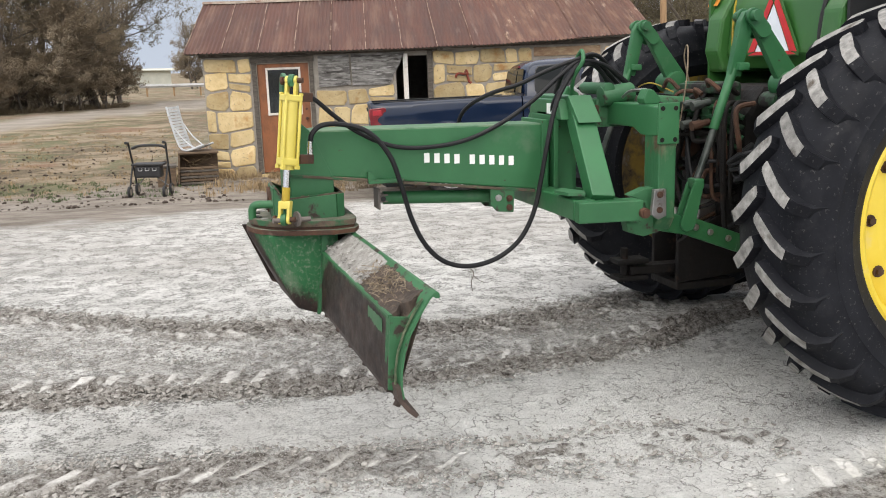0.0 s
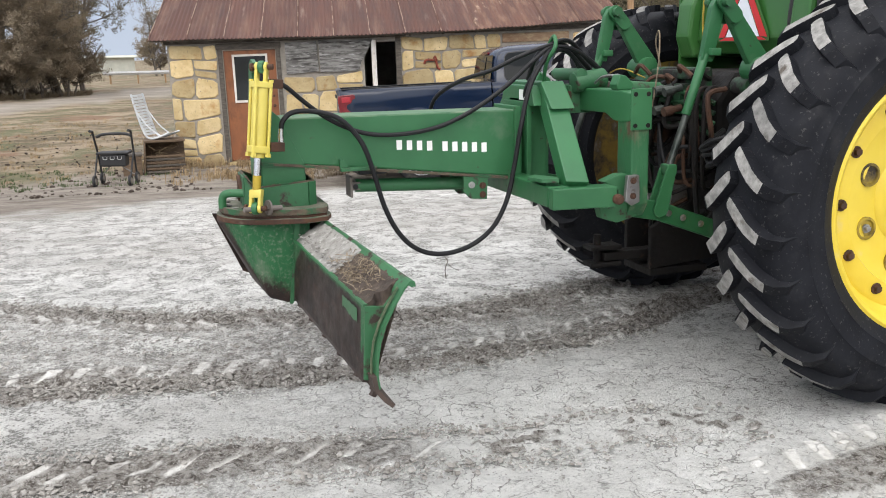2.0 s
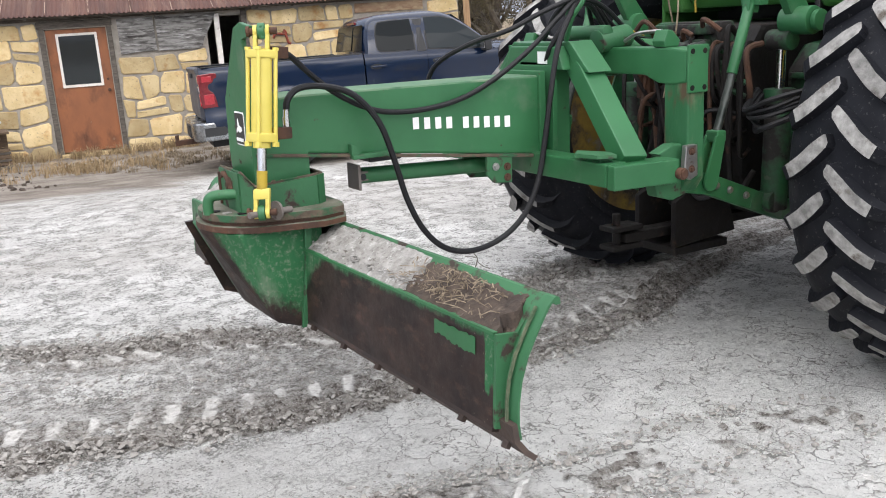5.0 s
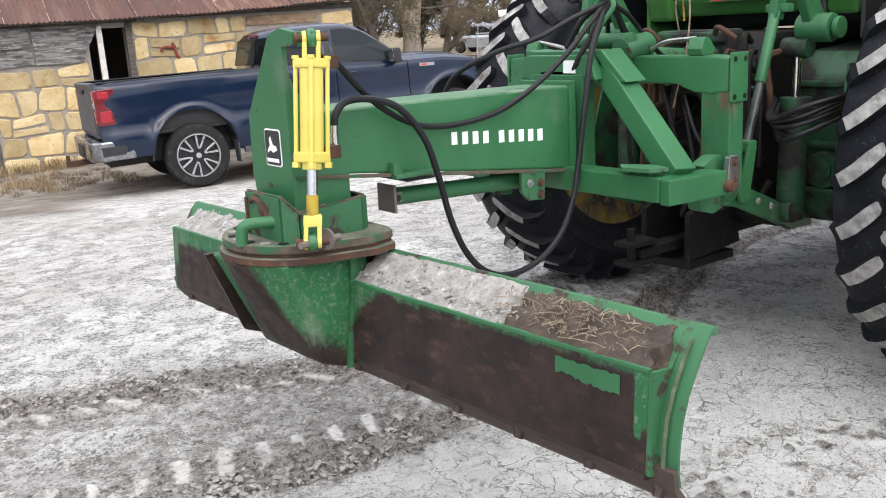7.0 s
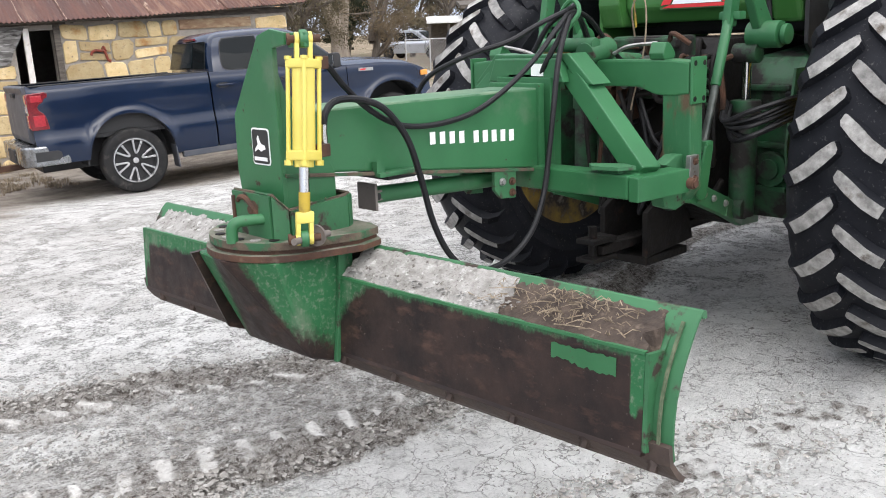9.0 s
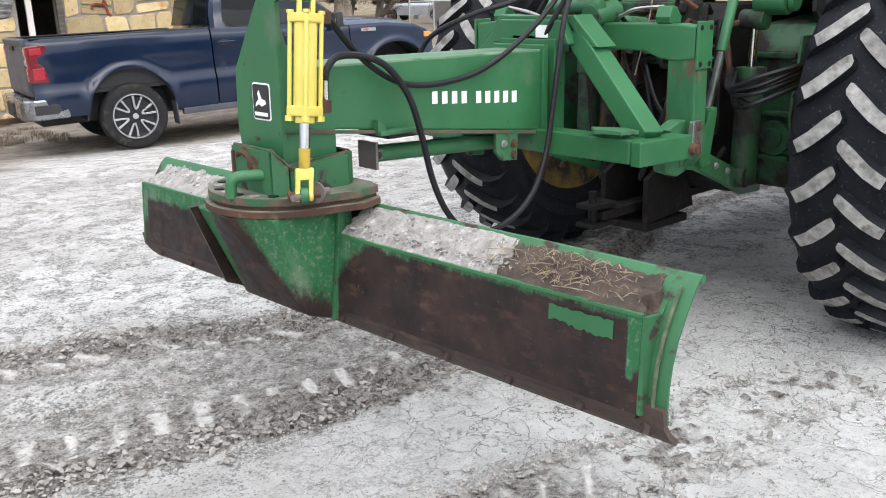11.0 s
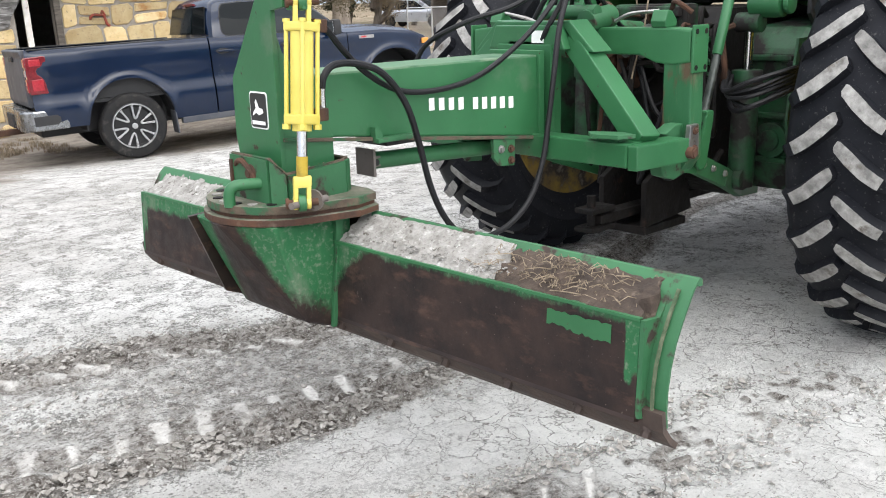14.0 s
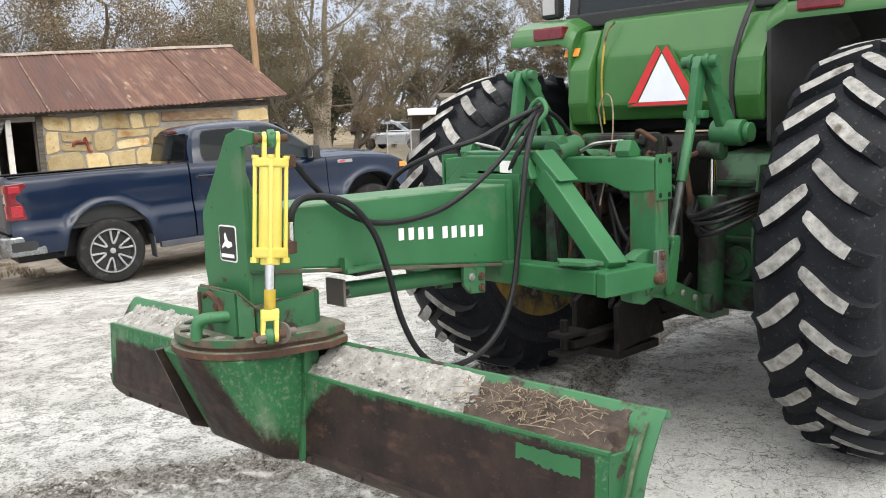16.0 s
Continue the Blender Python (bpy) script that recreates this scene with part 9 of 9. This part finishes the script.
def build_minivan():
    m = Matrix.Translation((36.8, 42.6, -0.05)) @ Matrix.Rotation(radians(-68), 4, "Z")
    t = thing("minivan", m, "silver minivan parked at the far side of the yard", "minivan")
    bm = bmesh.new()
    line = [(-0.75, 0.35), (-0.85, 0.95), (-0.55, 1.02), (2.8, 1.02), (3.55, 0.92), (3.75, 0.62), (3.72, 0.32)] + arch(2.95, 0.40, 0.34) + arch(0.0, 0.40, 0.34)
    soft_block(bm, line, 0.96, 0.04)
    part("body", bm, SILVER_CAR, t, smooth=True)
    bm = bmesh.new()
    prism(bm, [(-0.80, 1.0), (-0.62, 1.62), (-0.2, 1.74), (1.5, 1.74), (2.0, 1.62), (2.85, 1.02)], "y", -0.82, 0.82, 0.07)
    roof = part("roof", bm, SILVER_CAR, t, smooth=True)
    for s in (-1, 1):
        for pts in ([(-0.6, 1.08), (-0.5, 1.5), (0.3, 1.58), (0.3, 1.08)], [(0.38, 1.08), (0.38, 1.58), (1.2, 1.58), (1.2, 1.08)], [(1.28, 1.08), (1.28, 1.58), (1.75, 1.55), (2.4, 1.08)]):
            b2 = bmesh.new()
            prism(b2, pts, "y", s * 0.826 - 0.004, s * 0.826 + 0.004)
            part("side_window", b2, DARK_GLASS, roof)
        for x in (0.0, 2.95):
            car_wheel(t, x, s * 0.83, s, 0.34, False)
        b2 = bmesh.new()
        box(b2, (3.50, s * 0.68 - 0.16, 0.68), (3.72, s * 0.68 + 0.16, 0.84), 0.03)
        part("headlight", b2, LAMP_GLASS, t)
    b2 = bmesh.new()
    slab(b2, [(2.87, -0.72, 1.05), (2.87, 0.72, 1.05), (2.07, 0.66, 1.62), (2.07, -0.66, 1.62)], 0.006)
    part("windscreen", b2, DARK_GLASS, roof)
    b2 = bmesh.new()
    box(b2, (3.70, -0.35, 0.66), (3.77, 0.35, 0.80), 0.02)
    part("grille", b2, BLACK, t)
    b2 = bmesh.new()
    box(b2, (3.66, -0.6, 0.36), (3.78, 0.6, 0.50), 0.03)
    part("bumper_intake", b2, BLACK, t)


build_minivan()


def build_shed():
    m = Matrix.Translation((34.0, 33.0, -0.1)) @ Matrix.Rotation(radians(-42), 4, "Z")
    t = thing("white_shed", m, "white board-sided shed with a dark flat roof and a lean-to", "shed")
    bm = bmesh.new()
    box(bm, (0, 0, 0), (9, 5, 2.75), 0.02)
    wall = part("wall", bm, SIDING, t)
    for k in range(9):
        b2 = bmesh.new()
        box(b2, (-0.02, -0.025, 0.1 + 0.29 * k), (9.02, 0.0, 0.375 + 0.29 * k), 0.01)
        part("siding_board", b2, SIDING, wall)
    bm = bmesh.new()
    prism(bm, [(-0.5, 2.75), (5.5, 3.15), (5.5, 3.35), (-0.5, 2.95)], "x", -0.5, 9.4, 0.02)
    part("roof", bm, OLD_WOOD, t, "dark weathered roof edge")
    bm = bmesh.new()
    prism(bm, [(-0.4, 2.05), (1.8, 2.35), (1.8, 2.45), (-0.4, 2.15)], "x", -2.3, -0.02, 0.01)
    lean = part("lean_to_roof", bm, SIDING, t)
    for x in (-2.2, -1.2):
        b2 = bmesh.new()
        box(b2, (x, -0.3, 0), (x + 0.12, -0.18, 2.1), 0.01)
        part("lean_to_post", b2, OLD_WOOD, t)
    bm = bmesh.new()
    box(bm, (-2.2, 1.5, 0), (-0.05, 1.6, 2.3))
    part("lean_to_back", bm, OLD_WOOD, t)


build_shed()


def build_fence():
    a, b = Vector((27.5, 30.8, 0)), Vector((31.6, 28.5, 0))
    t = thing("wire_fence", (a.x, a.y, ground_at(a.x, a.y)), "galvanised mesh fence on steel posts", "fence")
    n = 5
    for k in range(n):
        p = a.lerp(b, k / (n - 1))
        bm = bmesh.new()
        rod(bm, (p.x, p.y, -0.5), (p.x, p.y, 1.25), 0.035, n=10)
        part("fence_post", bm, GALV, t, smooth=True)
    bm = bmesh.new()
    rod(bm, (a.x, a.y, 1.2), (b.x, b.y, 1.2), 0.025, n=8)
    part("top_rail", bm, GALV, t, smooth=True)
    bm = bmesh.new()
    way = (b - a).normalized()
    length = (b - a).length
    for k in range(34):
        s = length * k / 33
        for d in (-1.2, 1.2):
            e = min(max(s + d, 0), length)
            p, q = a + way * s, a + way * e
            tube(bm, [(p.x, p.y, -0.15), (q.x, q.y, -0.15 + 1.3 * abs(e - s) / 1.2)], 0.006, 3, 1)
    part("wire_mesh", bm, GALV, t)


build_fence()


def build_far_side():
    # guard rail across the field, a long cream building, a hedge of weeds
    t = thing("guard_rail", (0, 78, -0.4), "pale road guard rail across the far field", "guard rail")
    bm = bmesh.new()
    prism(bm, [(77.9, 0.30), (77.86, 0.45), (77.9, 0.60), (77.94, 0.60), (77.94, 0.30)], "x", -3.0, 16.0)
    part("rail", bm, GALV, t)
    for k in range(9):
        b2 = bmesh.new()
        box(b2, (-2.5 + 2.2 * k, 77.96, -0.7), (-2.36 + 2.2 * k, 78.1, 0.55), 0.01)
        part("rail_post", b2, POLE_WOOD, t)
    t = thing("far_warehouse", (-2, 150, -0.4), "long low cream metal building far away", "warehouse")
    bm = bmesh.new()
    box(bm, (-14, 150, -1.0), (-0.5, 165, 1.9), 0.05)
    wall = part("wall", bm, CREAM, t)
    bm = bmesh.new()
    prism(bm, [(149.3, 1.85), (157.5, 2.15), (165.7, 1.85), (165.7, 1.95), (157.5, 2.25), (149.3, 1.95)], "x", -14.8, 0.8)
    part("roof", bm, CREAM, t)


build_far_side()
spots = []
for _ in range(500):
    x = rng1.uniform(-14, -3)
    spots.append((x, 52.5 + 1.1 * max(-12, x + 4) + rng1.uniform(0, 3)))


def brush(name, label, mat, spots, seed):
    """Leafless undergrowth: many small twig and leaf blades, thick below and thin above."""
    rng = random.Random(seed)
    verts, faces = [], []
    for cx, cy, tall in spots:
        cz = ground_at(cx, cy)
        for _ in range(130):
            h = tall * rng.random() ** 1.5
            x, y = cx + rng.gauss(0, 0.45), cy + rng.gauss(0, 0.45)
            a, up, size = rng.uniform(0, 6.28), rng.uniform(-0.2, 1.3), rng.uniform(0.05, 0.16)
            w = size * rng.uniform(0.15, 0.45)
            d = Vector((math.cos(a) * math.cos(up), math.sin(a) * math.cos(up), math.sin(up))) * size
            e = Vector((-math.sin(a), math.cos(a), rng.uniform(-0.4, 0.4))) * w
            p = Vector((x, y, cz + h))
            o = len(verts)
            verts += [p - d, p + e, p + d, p - e]
            faces.append((o, o + 1, o + 2, o + 3))
    me = bpy.data.meshes.new(name)
    me.from_pydata(verts, [], faces)
    me.materials.append(mat)
    return tagged(new(name, me), label, "brush", kind="stuff")


bushes = []
for _ in range(330):
    x = rng1.uniform(-22, -5.2)
    bushes.append((x, 54.5 + 1.1 * max(-12, x + 4) + rng1.uniform(0, 5), rng1.uniform(1.4, 3.6)))
brush("undergrowth", "dense grey-brown leafless undergrowth below the trees", BRUSH, bushes, 71)
tufts("bank_weeds", "brown weeds at the foot of the bank", LEAF_BROWN, spots, 55, 0.45, 20)
